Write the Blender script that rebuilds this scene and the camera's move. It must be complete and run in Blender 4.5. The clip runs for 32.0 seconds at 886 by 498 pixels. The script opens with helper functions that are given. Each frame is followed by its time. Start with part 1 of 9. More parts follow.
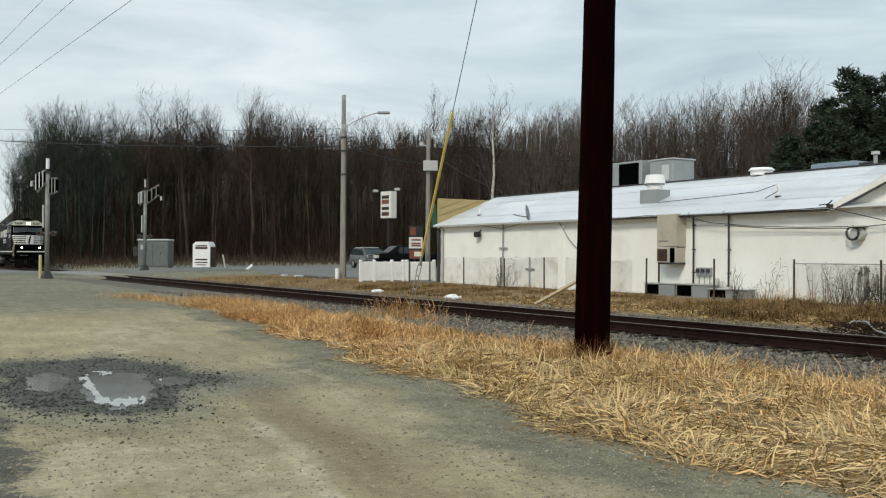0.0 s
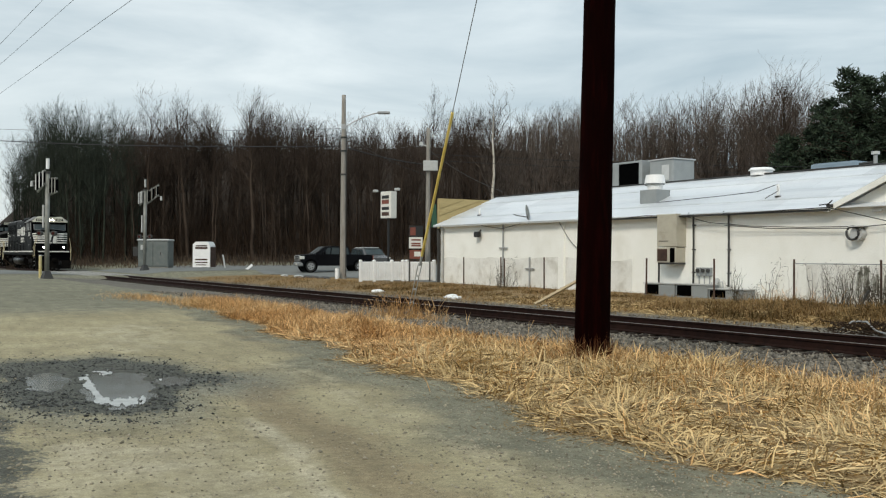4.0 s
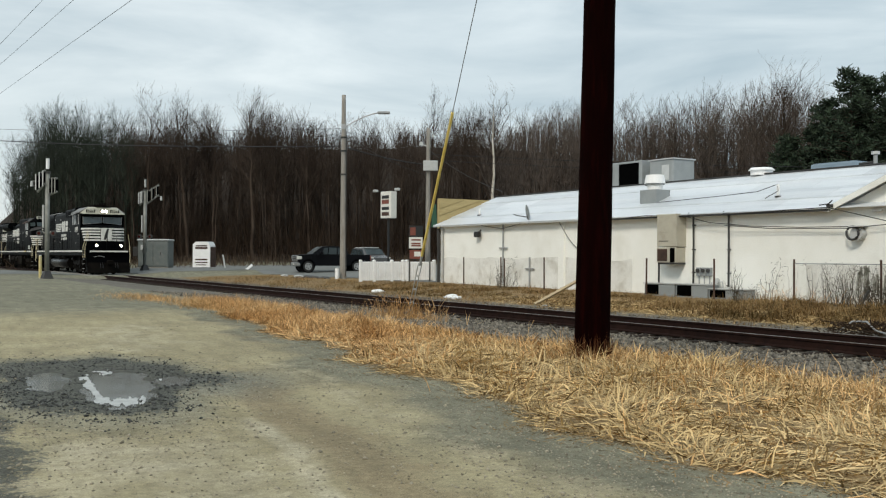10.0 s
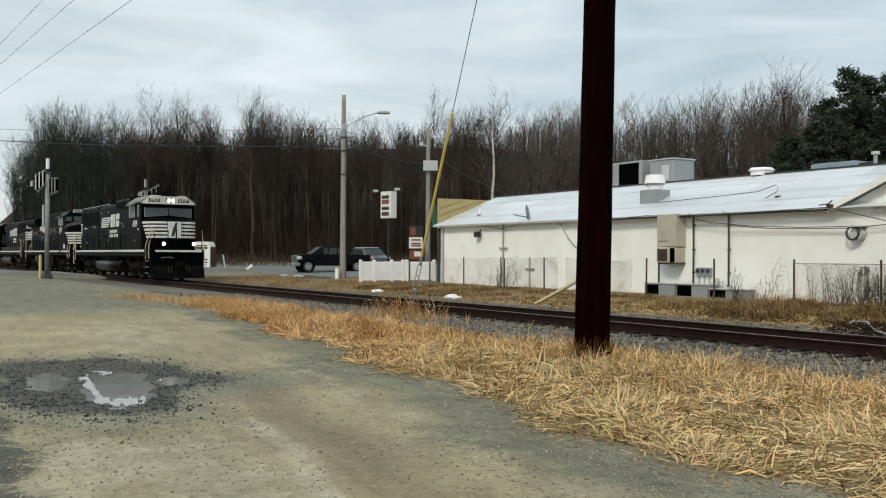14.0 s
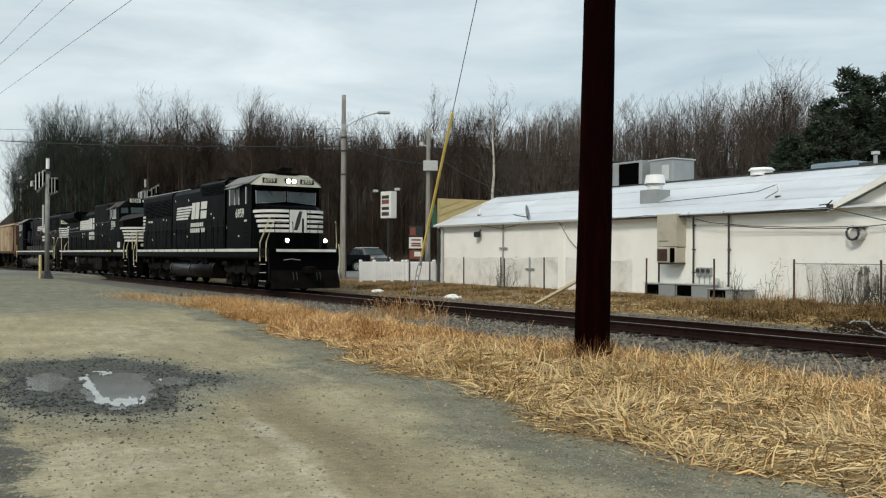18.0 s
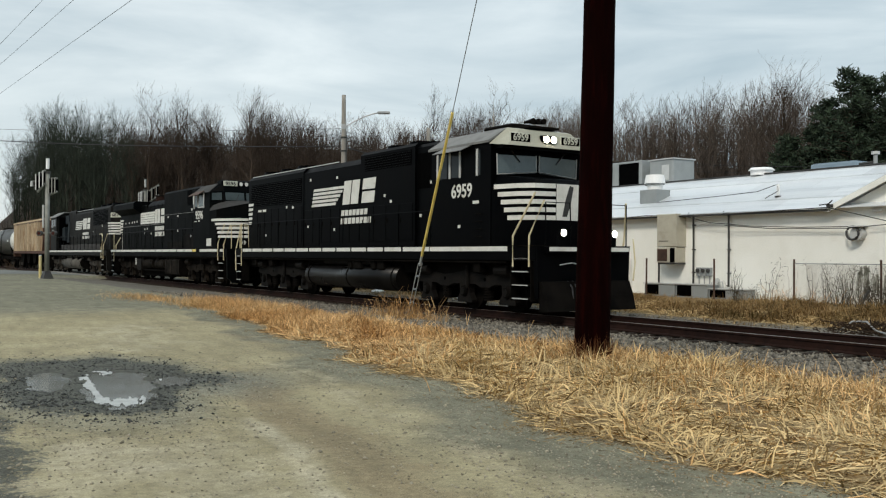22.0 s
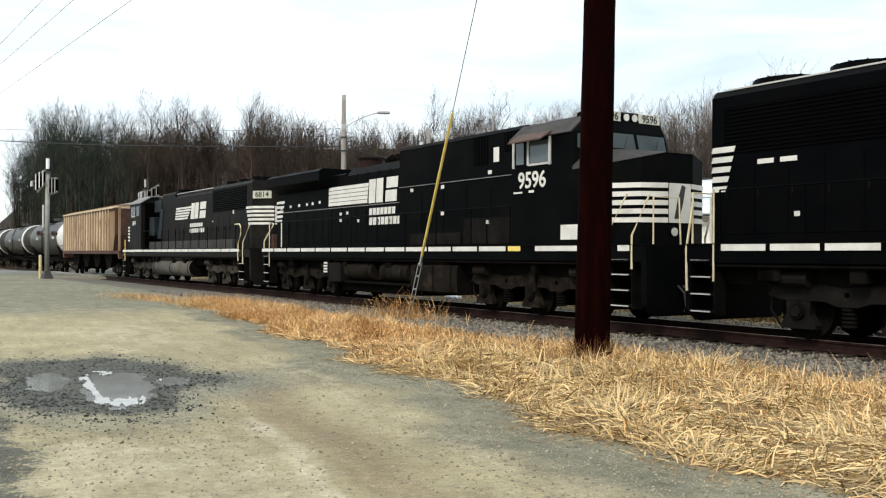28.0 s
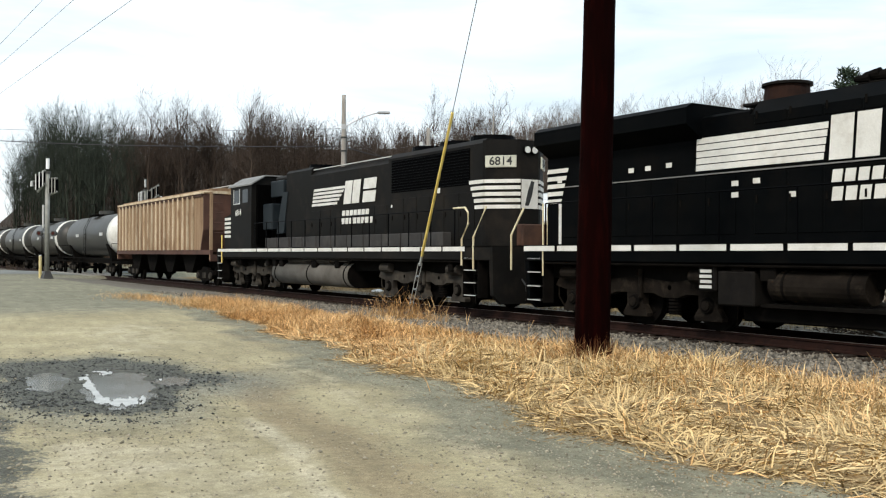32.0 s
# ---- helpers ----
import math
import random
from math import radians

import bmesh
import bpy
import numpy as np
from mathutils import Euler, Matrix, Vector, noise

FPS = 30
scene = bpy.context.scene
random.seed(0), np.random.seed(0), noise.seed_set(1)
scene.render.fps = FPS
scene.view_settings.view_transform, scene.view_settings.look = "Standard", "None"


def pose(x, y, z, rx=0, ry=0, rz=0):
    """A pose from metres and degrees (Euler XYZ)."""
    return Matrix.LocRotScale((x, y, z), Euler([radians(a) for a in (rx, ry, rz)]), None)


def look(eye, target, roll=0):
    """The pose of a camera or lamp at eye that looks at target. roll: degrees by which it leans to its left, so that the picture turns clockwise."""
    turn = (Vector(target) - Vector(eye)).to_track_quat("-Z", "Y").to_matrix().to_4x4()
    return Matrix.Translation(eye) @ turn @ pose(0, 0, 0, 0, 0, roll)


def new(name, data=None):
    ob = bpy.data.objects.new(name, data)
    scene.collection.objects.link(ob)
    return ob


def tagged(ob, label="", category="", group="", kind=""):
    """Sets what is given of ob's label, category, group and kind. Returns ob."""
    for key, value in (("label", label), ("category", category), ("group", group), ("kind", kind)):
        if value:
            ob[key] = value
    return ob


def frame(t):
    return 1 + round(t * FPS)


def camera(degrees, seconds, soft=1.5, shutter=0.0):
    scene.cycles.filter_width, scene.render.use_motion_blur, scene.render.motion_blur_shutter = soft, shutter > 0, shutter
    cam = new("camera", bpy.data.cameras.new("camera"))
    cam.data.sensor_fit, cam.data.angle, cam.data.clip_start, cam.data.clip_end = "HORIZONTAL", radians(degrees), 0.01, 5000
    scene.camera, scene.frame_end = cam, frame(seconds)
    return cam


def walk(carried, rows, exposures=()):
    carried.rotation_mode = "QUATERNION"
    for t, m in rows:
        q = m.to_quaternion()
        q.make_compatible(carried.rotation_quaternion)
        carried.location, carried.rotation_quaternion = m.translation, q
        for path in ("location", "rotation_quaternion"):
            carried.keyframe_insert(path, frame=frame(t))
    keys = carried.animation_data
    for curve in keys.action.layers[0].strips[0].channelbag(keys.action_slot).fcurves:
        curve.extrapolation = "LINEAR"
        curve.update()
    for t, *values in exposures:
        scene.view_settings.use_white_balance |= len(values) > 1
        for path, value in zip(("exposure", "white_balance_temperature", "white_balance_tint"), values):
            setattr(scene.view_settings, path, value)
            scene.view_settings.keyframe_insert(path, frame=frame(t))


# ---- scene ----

# camera: it stands still; rail top is z = 0
cam = camera(50.87, 32.0, soft=1.2)
EYE = (0.0, 0.0, 1.466)
VIEW = look(EYE, (0.0, 10.0, 1.466 + 10.0 * math.tan(radians(0.393))), 0.29)
walk(cam, [(0.0, VIEW), (32.0, VIEW)],
     exposures=[(0.0, 0.18, 6650, 10), (22.0, 0.18, 6650, 10), (23.0, 0.2, 6700, 11), (24.0, 0.8, 6850, 13), (25.0, 0.83, 6750, 13), (28.0, 0.81, 6700, 13), (32.0, 0.78, 6650, 13)])

# overcast winter sky with soft cloud banks
world = bpy.data.worlds.new("overcast_sky")
scene.world = world
world.use_nodes = True
wt = world.node_tree
for n in list(wt.nodes):
    wt.nodes.remove(n)


def wnode(kind, **kw):
    n = wt.nodes.new(kind)
    for k, v in kw.items():
        n.inputs[k].default_value = v
    return n


sky = wt.nodes.new("ShaderNodeTexSky")
sky.sky_type, sky.sun_disc = "NISHITA", False
sky.sun_elevation, sky.sun_rotation = radians(40), radians(-26)
sky.air_density, sky.dust_density = 1.0, 2.0
wcoord = wt.nodes.new("ShaderNodeTexCoord")
wmap = wt.nodes.new("ShaderNodeMapping")
wmap.inputs["Scale"].default_value = (1.0, 1.0, 4.5)
wt.links.new(wcoord.outputs["Generated"], wmap.inputs["Vector"])
wn1 = wnode("ShaderNodeTexNoise", Scale=3.2, Detail=7.0, Roughness=0.55, Distortion=0.35)
wt.links.new(wmap.outputs[0], wn1.inputs["Vector"])
wramp = wt.nodes.new("ShaderNodeValToRGB")
wramp.color_ramp.elements[0].position, wramp.color_ramp.elements[0].color = 0.36, (5.0, 6.35, 7.15, 1)
wramp.color_ramp.elements[1].position, wramp.color_ramp.elements[1].color = 0.68, (8.0, 9.2, 9.75, 1)
wt.links.new(wn1.outputs["Fac"], wramp.inputs[0])
wmix = wt.nodes.new("ShaderNodeMixRGB")
wmix.inputs[0].default_value = 0.88
wt.links.new(sky.outputs[0], wmix.inputs[1])
wt.links.new(wramp.outputs[0], wmix.inputs[2])
wbg = wnode("ShaderNodeBackground", Strength=0.085)
wt.links.new(wmix.outputs[0], wbg.inputs["Color"])
wout = wt.nodes.new("ShaderNodeOutputWorld")
wt.links.new(wbg.outputs[0], wout.inputs["Surface"])

sun_data = bpy.data.lights.new("sun", "SUN")
sun_data.energy, sun_data.angle, sun_data.color = 1.65, radians(12), (1.0, 0.93, 0.82)
sun = new("sun", sun_data)
sun.matrix_world = look((-25, -42, 50), (0, 10, 0))

# ---- materials ----
MATS = {}


def mat(name, c1, c2=None, scale=4.0, rough=0.8, metal=0.0, bump=0.15, bscale=60.0, stain=None, sscale=1.2, samt=0.5,
        stretch=(1, 1, 1), rand=0.0, island=0.0, coat=0.0, glow=None, gstrength=0.0, spec=0.5):
    """A worn surface: two tones in coarse patches, fine grain, stains, and relief."""
    m = bpy.data.materials.new(name)
    m.use_nodes = True
    nt = m.node_tree
    b = nt.nodes["Principled BSDF"]
    c2 = c2 or tuple(v * 0.75 for v in c1)
    tc = nt.nodes.new("ShaderNodeTexCoord")
    mp = nt.nodes.new("ShaderNodeMapping")
    mp.inputs["Scale"].default_value = stretch
    nt.links.new(tc.outputs["Object"], mp.inputs["Vector"])

    def noise_tex(s, detail=4.0, r=0.55):
        n = nt.nodes.new("ShaderNodeTexNoise")
        n.inputs["Scale"].default_value, n.inputs["Detail"].default_value, n.inputs["Roughness"].default_value = s, detail, r
        nt.links.new(mp.outputs[0], n.inputs["Vector"])
        return n

    def ramp(src, p0, p1):
        r = nt.nodes.new("ShaderNodeMapRange")
        r.inputs["From Min"].default_value, r.inputs["From Max"].default_value = p0, p1
        nt.links.new(src, r.inputs["Value"])
        return r.outputs[0]

    def mix(fac, a, c, mode="MIX"):
        x = nt.nodes.new("ShaderNodeMixRGB")
        x.blend_type = mode
        for i, v in enumerate((fac, a, c)):
            if isinstance(v, (int, float)):
                x.inputs[i].default_value = v
            elif isinstance(v, tuple):
                x.inputs[i].default_value = (*v, 1)
            else:
                nt.links.new(v, x.inputs[i])
        return x.outputs[0]

    n1 = noise_tex(scale, 5.0)
    col = mix(ramp(n1.outputs["Fac"], 0.35, 0.65), c1, c2)
    n2 = noise_tex(bscale, 3.0, 0.7)
    grain = nt.nodes.new("ShaderNodeMapRange")
    grain.inputs["To Min"].default_value, grain.inputs["To Max"].default_value = 0.72, 1.25
    nt.links.new(n2.outputs["Fac"], grain.inputs["Value"])
    hs = nt.nodes.new("ShaderNodeHueSaturation")
    nt.links.new(col, hs.inputs["Color"])
    nt.links.new(grain.outputs[0], hs.inputs["Value"])
    col = hs.outputs[0]
    if stain:
        n3 = noise_tex(sscale, 6.0, 0.65)
        r3 = ramp(n3.outputs["Fac"], 0.52, 0.68)
        k = nt.nodes.new("ShaderNodeMath")
        k.operation = "MULTIPLY"
        k.inputs[1].default_value = samt
        nt.links.new(r3, k.inputs[0])
        col = mix(k.outputs[0], col, stain)
    if rand or island:
        src = nt.nodes.new("ShaderNodeObjectInfo").outputs["Random"] if rand else nt.nodes.new("ShaderNodeNewGeometry").outputs["Random Per Island"]
        rr = nt.nodes.new("ShaderNodeMapRange")
        amt = rand or island
        rr.inputs["To Min"].default_value, rr.inputs["To Max"].default_value = 1 - amt, 1 + amt
        nt.links.new(src, rr.inputs["Value"])
        h2 = nt.nodes.new("ShaderNodeHueSaturation")
        nt.links.new(col, h2.inputs["Color"])
        nt.links.new(rr.outputs[0], h2.inputs["Value"])
        col = h2.outputs[0]
    nt.links.new(col, b.inputs["Base Color"])
    rg = nt.nodes.new("ShaderNodeMapRange")
    rg.inputs["To Min"].default_value, rg.inputs["To Max"].default_value = max(0.02, rough - 0.12), min(1.0, rough + 0.12)
    nt.links.new(n1.outputs["Fac"], rg.inputs["Value"])
    nt.links.new(rg.outputs[0], b.inputs["Roughness"])
    b.inputs["Metallic"].default_value = metal
    b.inputs["Specular IOR Level"].default_value = spec
    b.inputs["Coat Weight"].default_value = coat
    if bump:
        bp = nt.nodes.new("ShaderNodeBump")
        bp.inputs["Strength"].default_value, bp.inputs["Distance"].default_value = bump, 0.02
        nt.links.new(n2.outputs["Fac"], bp.inputs["Height"])
        nt.links.new(bp.outputs[0], b.inputs["Normal"])
    if glow:
        b.inputs["Emission Color"].default_value = (*glow, 1)
        b.inputs["Emission Strength"].default_value = gstrength
    MATS[name] = m
    return m


def glass(name, tint, rough=0.05):
    m = mat(name, tint, rough=rough, bump=0.0, spec=0.14)
    return m


M_BLACK = mat("loco_black", (0.0012, 0.0015, 0.002), (0.0022, 0.0024, 0.0028), 1.5, 0.4, bump=0.02, stain=(0.003, 0.0026, 0.0023), sscale=0.9, samt=0.35, spec=0.018)
M_BLACK2 = mat("faded_loco_black", (0.0018, 0.0024, 0.0028), (0.0035, 0.004, 0.0042), 1.2, 0.45, bump=0.02, stain=(0.007, 0.006, 0.005), sscale=0.8, samt=0.45, spec=0.012)
# grime, plus the shade under the frames put into the colour
M_UNDER = mat("grimy_shaded_gear", (0.004, 0.0036, 0.0032), (0.008, 0.007, 0.006), 3.0, 0.9, bump=0.2, bscale=30, stain=(0.0095, 0.008, 0.0066), sscale=1.8, samt=0.5, spec=0.03)
M_UNDER2 = mat("dusty_running_gear", (0.05, 0.045, 0.038), (0.026, 0.022, 0.018), 2.5, 0.9, bump=0.2, bscale=30, stain=(0.1, 0.085, 0.066), sscale=1.8, samt=0.55, spec=0.12)
M_UNDER3 = mat("oily_running_gear", (0.015, 0.012, 0.0092), (0.007, 0.0056, 0.0044), 2.5, 0.85, bump=0.2, bscale=30, stain=(0.052, 0.041, 0.03), sscale=2.6, samt=0.5, spec=0.06)
M_UNDER1 = mat("black_running_gear", (0.005, 0.0044, 0.004), (0.0095, 0.0082, 0.007), 3.0, 0.75, bump=0.2, bscale=30, stain=(0.02, 0.0165, 0.0135), sscale=1.8, samt=0.5, spec=0.1)
M_TANK1 = mat("black_fuel_tank", (0.003, 0.0028, 0.0026), (0.006, 0.0054, 0.005), 1.6, 0.3, bump=0.03, stain=(0.013, 0.011, 0.009), sscale=1.2, samt=0.4, spec=0.24)
M_DUSTBLACK = mat("dust_filmed_black", (0.012, 0.0108, 0.0099), (0.006, 0.0055, 0.0052), 2.0, 0.8, bump=0.05, stain=(0.023, 0.02, 0.017), sscale=2.4, samt=0.5, spec=0.05)
# dust over black, lightened as tops are under the sky
M_ROOFDUST = mat("dusty_lit_black_top", (0.05, 0.048, 0.046), (0.035, 0.033, 0.032), 1.6, 0.7, bump=0.05, stain=(0.09, 0.08, 0.07), sscale=1.4, samt=0.4, spec=0.2)
M_DUSTTANK = mat("dust_coated_tank", (0.13, 0.122, 0.108), (0.09, 0.084, 0.074), 1.6, 0.9, bump=0.15, bscale=30, stain=(0.07, 0.06, 0.05), sscale=1.2, samt=0.5, spec=0.15)
M_WHITE = mat("white_paint", (0.74, 0.735, 0.69), (0.63, 0.625, 0.58), 2.0, 0.5, bump=0.03, stain=(0.4, 0.36, 0.3), sscale=2.2, samt=0.4)
M_CREAM = mat("cream_cab_front", (0.42, 0.41, 0.33), (0.35, 0.34, 0.27), 2.0, 0.5, bump=0.03)
M_BLACK3 = mat("sun_faded_black", (0.0085, 0.0084, 0.008), (0.0125, 0.012, 0.011), 1.2, 0.5, bump=0.02, stain=(0.026, 0.021, 0.0165), sscale=1.1, samt=0.55, spec=0.03)
M_ROOFGREY = mat("grey_cab_roof", (0.2, 0.2, 0.19), (0.15, 0.15, 0.145), 2.0, 0.6, bump=0.03, stain=(0.09, 0.085, 0.08), sscale=1.5, samt=0.5)
M_YELLOW = mat("yellow_paint", (0.93, 0.74, 0.22), (0.84, 0.62, 0.14), 3.0, 0.5, bump=0.05, stain=(0.5, 0.36, 0.12), sscale=4, samt=0.4)
M_PALEYELLOW = mat("faded_yellow_plastic", (0.62, 0.5, 0.2), (0.55, 0.47, 0.24), 3.0, 0.6, bump=0.03, stain=(0.6, 0.58, 0.5), sscale=3, samt=0.6)
M_RAILING = mat("cream_handrail", (0.72, 0.66, 0.45), (0.6, 0.5, 0.3), 3.0, 0.5, bump=0.03)
M_SOOT = mat("sooty_rust", (0.028, 0.013, 0.009), (0.016, 0.009, 0.007), 3.0, 0.85, bump=0.1, spec=0.1)
M_ORANGE = mat("orange_brown_rust", (0.075, 0.031, 0.015), (0.04, 0.018, 0.011), 3.0, 0.8, bump=0.1)
M_GLASS = glass("window_glass", (0.02, 0.025, 0.028), 0.06)
# pale base colour stands in for sky light seen in the glass
M_WINDSHIELD = mat("sky_tinted_windshield", (0.095, 0.125, 0.133), (0.065, 0.09, 0.095), 1.0, 0.1, bump=0.0, spec=0.6)
M_LAMP = mat("lit_lamp_lens", (0.9, 0.88, 0.8), rough=0.2, bump=0, glow=(1.0, 0.9, 0.7), gstrength=14.0)
M_LAMP_OFF = mat("lamp_lens", (0.75, 0.75, 0.7), rough=0.15, bump=0)
M_LENSRED = mat("unlit_red_lens", (0.05, 0.008, 0.006), rough=0.2, bump=0)
M_BOARD = mat("number_board", (0.6, 0.6, 0.5), rough=0.3, bump=0)
# near-black for plates that stand in for the unlit depth of openings
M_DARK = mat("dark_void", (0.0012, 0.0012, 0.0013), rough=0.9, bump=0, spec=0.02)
M_CHROME = mat("bare_steel", (0.42, 0.42, 0.41), (0.3, 0.3, 0.29), 6.0, 0.4, metal=0.7, bump=0.05)
# rust, darkened further to hold the train's shadow on the rail side
M_RAILSTEEL = mat("rusty_shaded_rail", (0.021, 0.0075, 0.0045), (0.012, 0.0045, 0.003), 6.0, 0.85, bump=0.1, spec=0.2)
M_RAILHEAD = mat("worn_rail_head", (0.34, 0.3, 0.27), (0.22, 0.19, 0.17), 6.0, 0.4, metal=0.6, bump=0.03)
M_TIE = mat("creosoted_tie", (0.022, 0.015, 0.011), (0.035, 0.025, 0.018), 5.0, 0.95, bump=0.4, bscale=40, stretch=(1, 6, 6), spec=0.2)
M_STONE = mat("ballast_stone", (0.195, 0.172, 0.136), (0.095, 0.083, 0.065), 6.0, 0.9, bump=0.3, bscale=50, island=0.75)
M_WETSTONE = mat("wet_gravel", (0.035, 0.036, 0.032), (0.015, 0.016, 0.014), 6.0, 0.6, bump=0.2, bscale=60, island=0.5)
M_PEBBLE = mat("road_pebble", (0.34, 0.302, 0.225), (0.24, 0.21, 0.152), 6.0, 0.9, bump=0.2, bscale=60, island=0.45)
M_WALL = mat("whitewashed_block", (0.96, 0.96, 0.91), (0.91, 0.91, 0.85), 0.8, 0.85, bump=0.12, bscale=35, stain=(0.74, 0.72, 0.64), sscale=0.55, samt=0.4)
M_WALLLOW = mat("stained_lower_wall", (0.74, 0.73, 0.68), (0.86, 0.855, 0.81), 1.3, 0.9, bump=0.15, bscale=35, stain=(0.5, 0.47, 0.4), sscale=1.5, samt=0.6)
M_MOULD = mat("moss_blackened_wall", (0.1, 0.1, 0.075), (0.5, 0.49, 0.43), 3.2, 0.95, bump=0.2, bscale=35, stain=(0.03, 0.03, 0.022), sscale=3.6, samt=0.9)
M_ROOF = mat("white_metal_roof", (0.68, 0.71, 0.74), (0.76, 0.78, 0.8), 0.6, 0.4, metal=0.2, bump=0.05, stain=(0.5, 0.53, 0.56), sscale=0.9, samt=0.5, stretch=(0.25, 2.5, 2.5), rand=0.07)
M_TRIM = mat("dark_gutter", (0.028, 0.028, 0.027), (0.05, 0.048, 0.045), 2, 0.6, bump=0.05)
M_TAN = mat("tan_siding", (0.46, 0.36, 0.17), (0.4, 0.31, 0.14), 1.5, 0.7, bump=0.1, stretch=(1, 1, 8))
M_POLE = mat("creosoted_pole", (0.0036, 0.0005, 0.0004), (0.006, 0.0007, 0.0006), 3.0, 0.95, bump=0.5, bscale=25, stretch=(5, 5, 0.6), stain=(0.02, 0.0024, 0.0016), sscale=2.0, samt=0.4, spec=0.02)
# the bright sky reflection is painted into this screen's base colour
M_CARSCREEN = mat("sky_painted_car_screen", (0.3, 0.33, 0.34), (0.24, 0.27, 0.28), 1.0, 0.1, bump=0, spec=0.8)
M_CARGLASS = mat("tinted_car_glass", (0.045, 0.06, 0.065), (0.035, 0.045, 0.05), 1.0, 0.1, bump=0, spec=0.5)
M_GREYPOLE = mat("weathered_pole", (0.33, 0.31, 0.275), (0.24, 0.22, 0.195), 3.0, 0.85, bump=0.4, bscale=25, stretch=(5, 5, 0.5))
M_GALV = mat("galvanised_steel", (0.42, 0.43, 0.43), (0.34, 0.35, 0.35), 3.0, 0.5, metal=0.4, bump=0.05)
M_MAST = mat("dull_signal_mast", (0.27, 0.275, 0.25), (0.2, 0.205, 0.185), 3.0, 0.6, metal=0.2, bump=0.05)
M_GREYBOX = mat("grey_enclosure", (0.26, 0.28, 0.28), (0.3, 0.32, 0.32), 2.0, 0.6, bump=0.03)
M_CABINET = mat("dull_green_grey_cabinet", (0.12, 0.138, 0.13), (0.15, 0.168, 0.16), 2.0, 0.6, bump=0.03, stain=(0.2, 0.19, 0.17), sscale=2, samt=0.3)
M_LTGREY = mat("pale_grey_metal", (0.52, 0.53, 0.52), (0.45, 0.46, 0.45), 2.0, 0.55, bump=0.03, stain=(0.35, 0.3, 0.25), sscale=2, samt=0.4)
M_BEIGE = mat("beige_enclosure", (0.5, 0.47, 0.38), (0.45, 0.42, 0.34), 2.0, 0.6, bump=0.03, stain=(0.35, 0.28, 0.2), sscale=2, samt=0.4)
M_BROWN = mat("brown_grille", (0.09, 0.05, 0.035), (0.06, 0.035, 0.025), 4.0, 0.8, bump=0.1)
M_PLASTIC = mat("white_vinyl", (0.92, 0.92, 0.91), (0.87, 0.87, 0.86), 2.0, 0.4, bump=0.02, stain=(0.6, 0.6, 0.57), sscale=1.5, samt=0.3)
M_WIRE = mat("black_cable", (0.02, 0.02, 0.022), rough=0.6, bump=0)
M_STEELWIRE = mat("guy_strand", (0.3, 0.3, 0.3), rough=0.5, metal=0.6, bump=0)
# weathered plates darker, ribs paler: shade between ribs is partly in the colours
M_HOPPER = mat("weathered_tan_hopper", (0.33, 0.235, 0.15), (0.22, 0.135, 0.08), 2.0, 0.9, bump=0.1, stain=(0.13, 0.065, 0.035), sscale=2.2, samt=0.85, stretch=(2.2, 1, 0.14), spec=0.1)
M_HOPRIB = mat("pale_hopper_rib", (0.62, 0.52, 0.38), (0.46, 0.35, 0.23), 2.0, 0.9, bump=0.1, stain=(0.2, 0.1, 0.05), sscale=2.5, samt=0.7, stretch=(1, 1, 0.3), rand=0.15, spec=0.1)
M_HOPRUST = mat("brown_hopper_end", (0.085, 0.036, 0.023), (0.055, 0.026, 0.018), 1.5, 0.85, bump=0.1)
M_TANKBLK = mat("black_tank", (0.028, 0.028, 0.025), (0.058, 0.056, 0.049), 0.7, 0.45, bump=0.05, stain=(0.018, 0.016, 0.014), sscale=0.6, samt=0.7, stretch=(1, 1, 0.6), spec=0.28)
M_TRUCKPAINT = mat("dark_car_paint", (0.003, 0.0032, 0.0042), (0.0045, 0.0045, 0.006), 1.0, 0.3, bump=0, coat=0.08, spec=0.1)
M_SUVPAINT = mat("grey_car_paint", (0.16, 0.163, 0.168), rough=0.25, bump=0, coat=0.3, spec=0.3)
M_TYRE = mat("tyre_rubber", (0.02, 0.02, 0.02), rough=0.9, bump=0.1)
M_RIM = mat("alloy_rim", (0.6, 0.6, 0.6), rough=0.35, metal=0.8, bump=0)
M_GREYBARK = mat("grey_winter_bark", (0.075, 0.058, 0.047), (0.13, 0.105, 0.088), 0.5, 0.95, bump=0, island=0.5, spec=0.1)
M_BARK = mat("winter_bark", (0.044, 0.031, 0.023), (0.068, 0.051, 0.04), 0.5, 0.95, bump=0, island=0.3, spec=0.1)
# green-grey bark, darkened to put the lens falloff at left into colour
M_DIMBARK = mat("edge_dimmed_bark", (0.028, 0.034, 0.025), (0.048, 0.057, 0.044), 0.5, 0.95, bump=0, island=0.3, spec=0.1)
M_STRAW = mat("pale_straw_blade", (0.485, 0.342, 0.158), (0.585, 0.436, 0.23), 0.5, 0.85, bump=0, island=0.65, spec=0.2)
M_DARKBARK = mat("distant_grey_bark", (0.06, 0.048, 0.04), (0.13, 0.106, 0.09), 0.3, 0.95, bump=0, island=0.45, spec=0.1)
# brown twigs, darkened so the shade inside the wood is in their colour
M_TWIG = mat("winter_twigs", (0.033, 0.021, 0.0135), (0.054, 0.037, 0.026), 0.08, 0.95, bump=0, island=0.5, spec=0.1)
M_PALEBARK = mat("pale_sycamore_bark", (0.62, 0.57, 0.49), (0.45, 0.4, 0.33), 2.0, 0.9, bump=0)
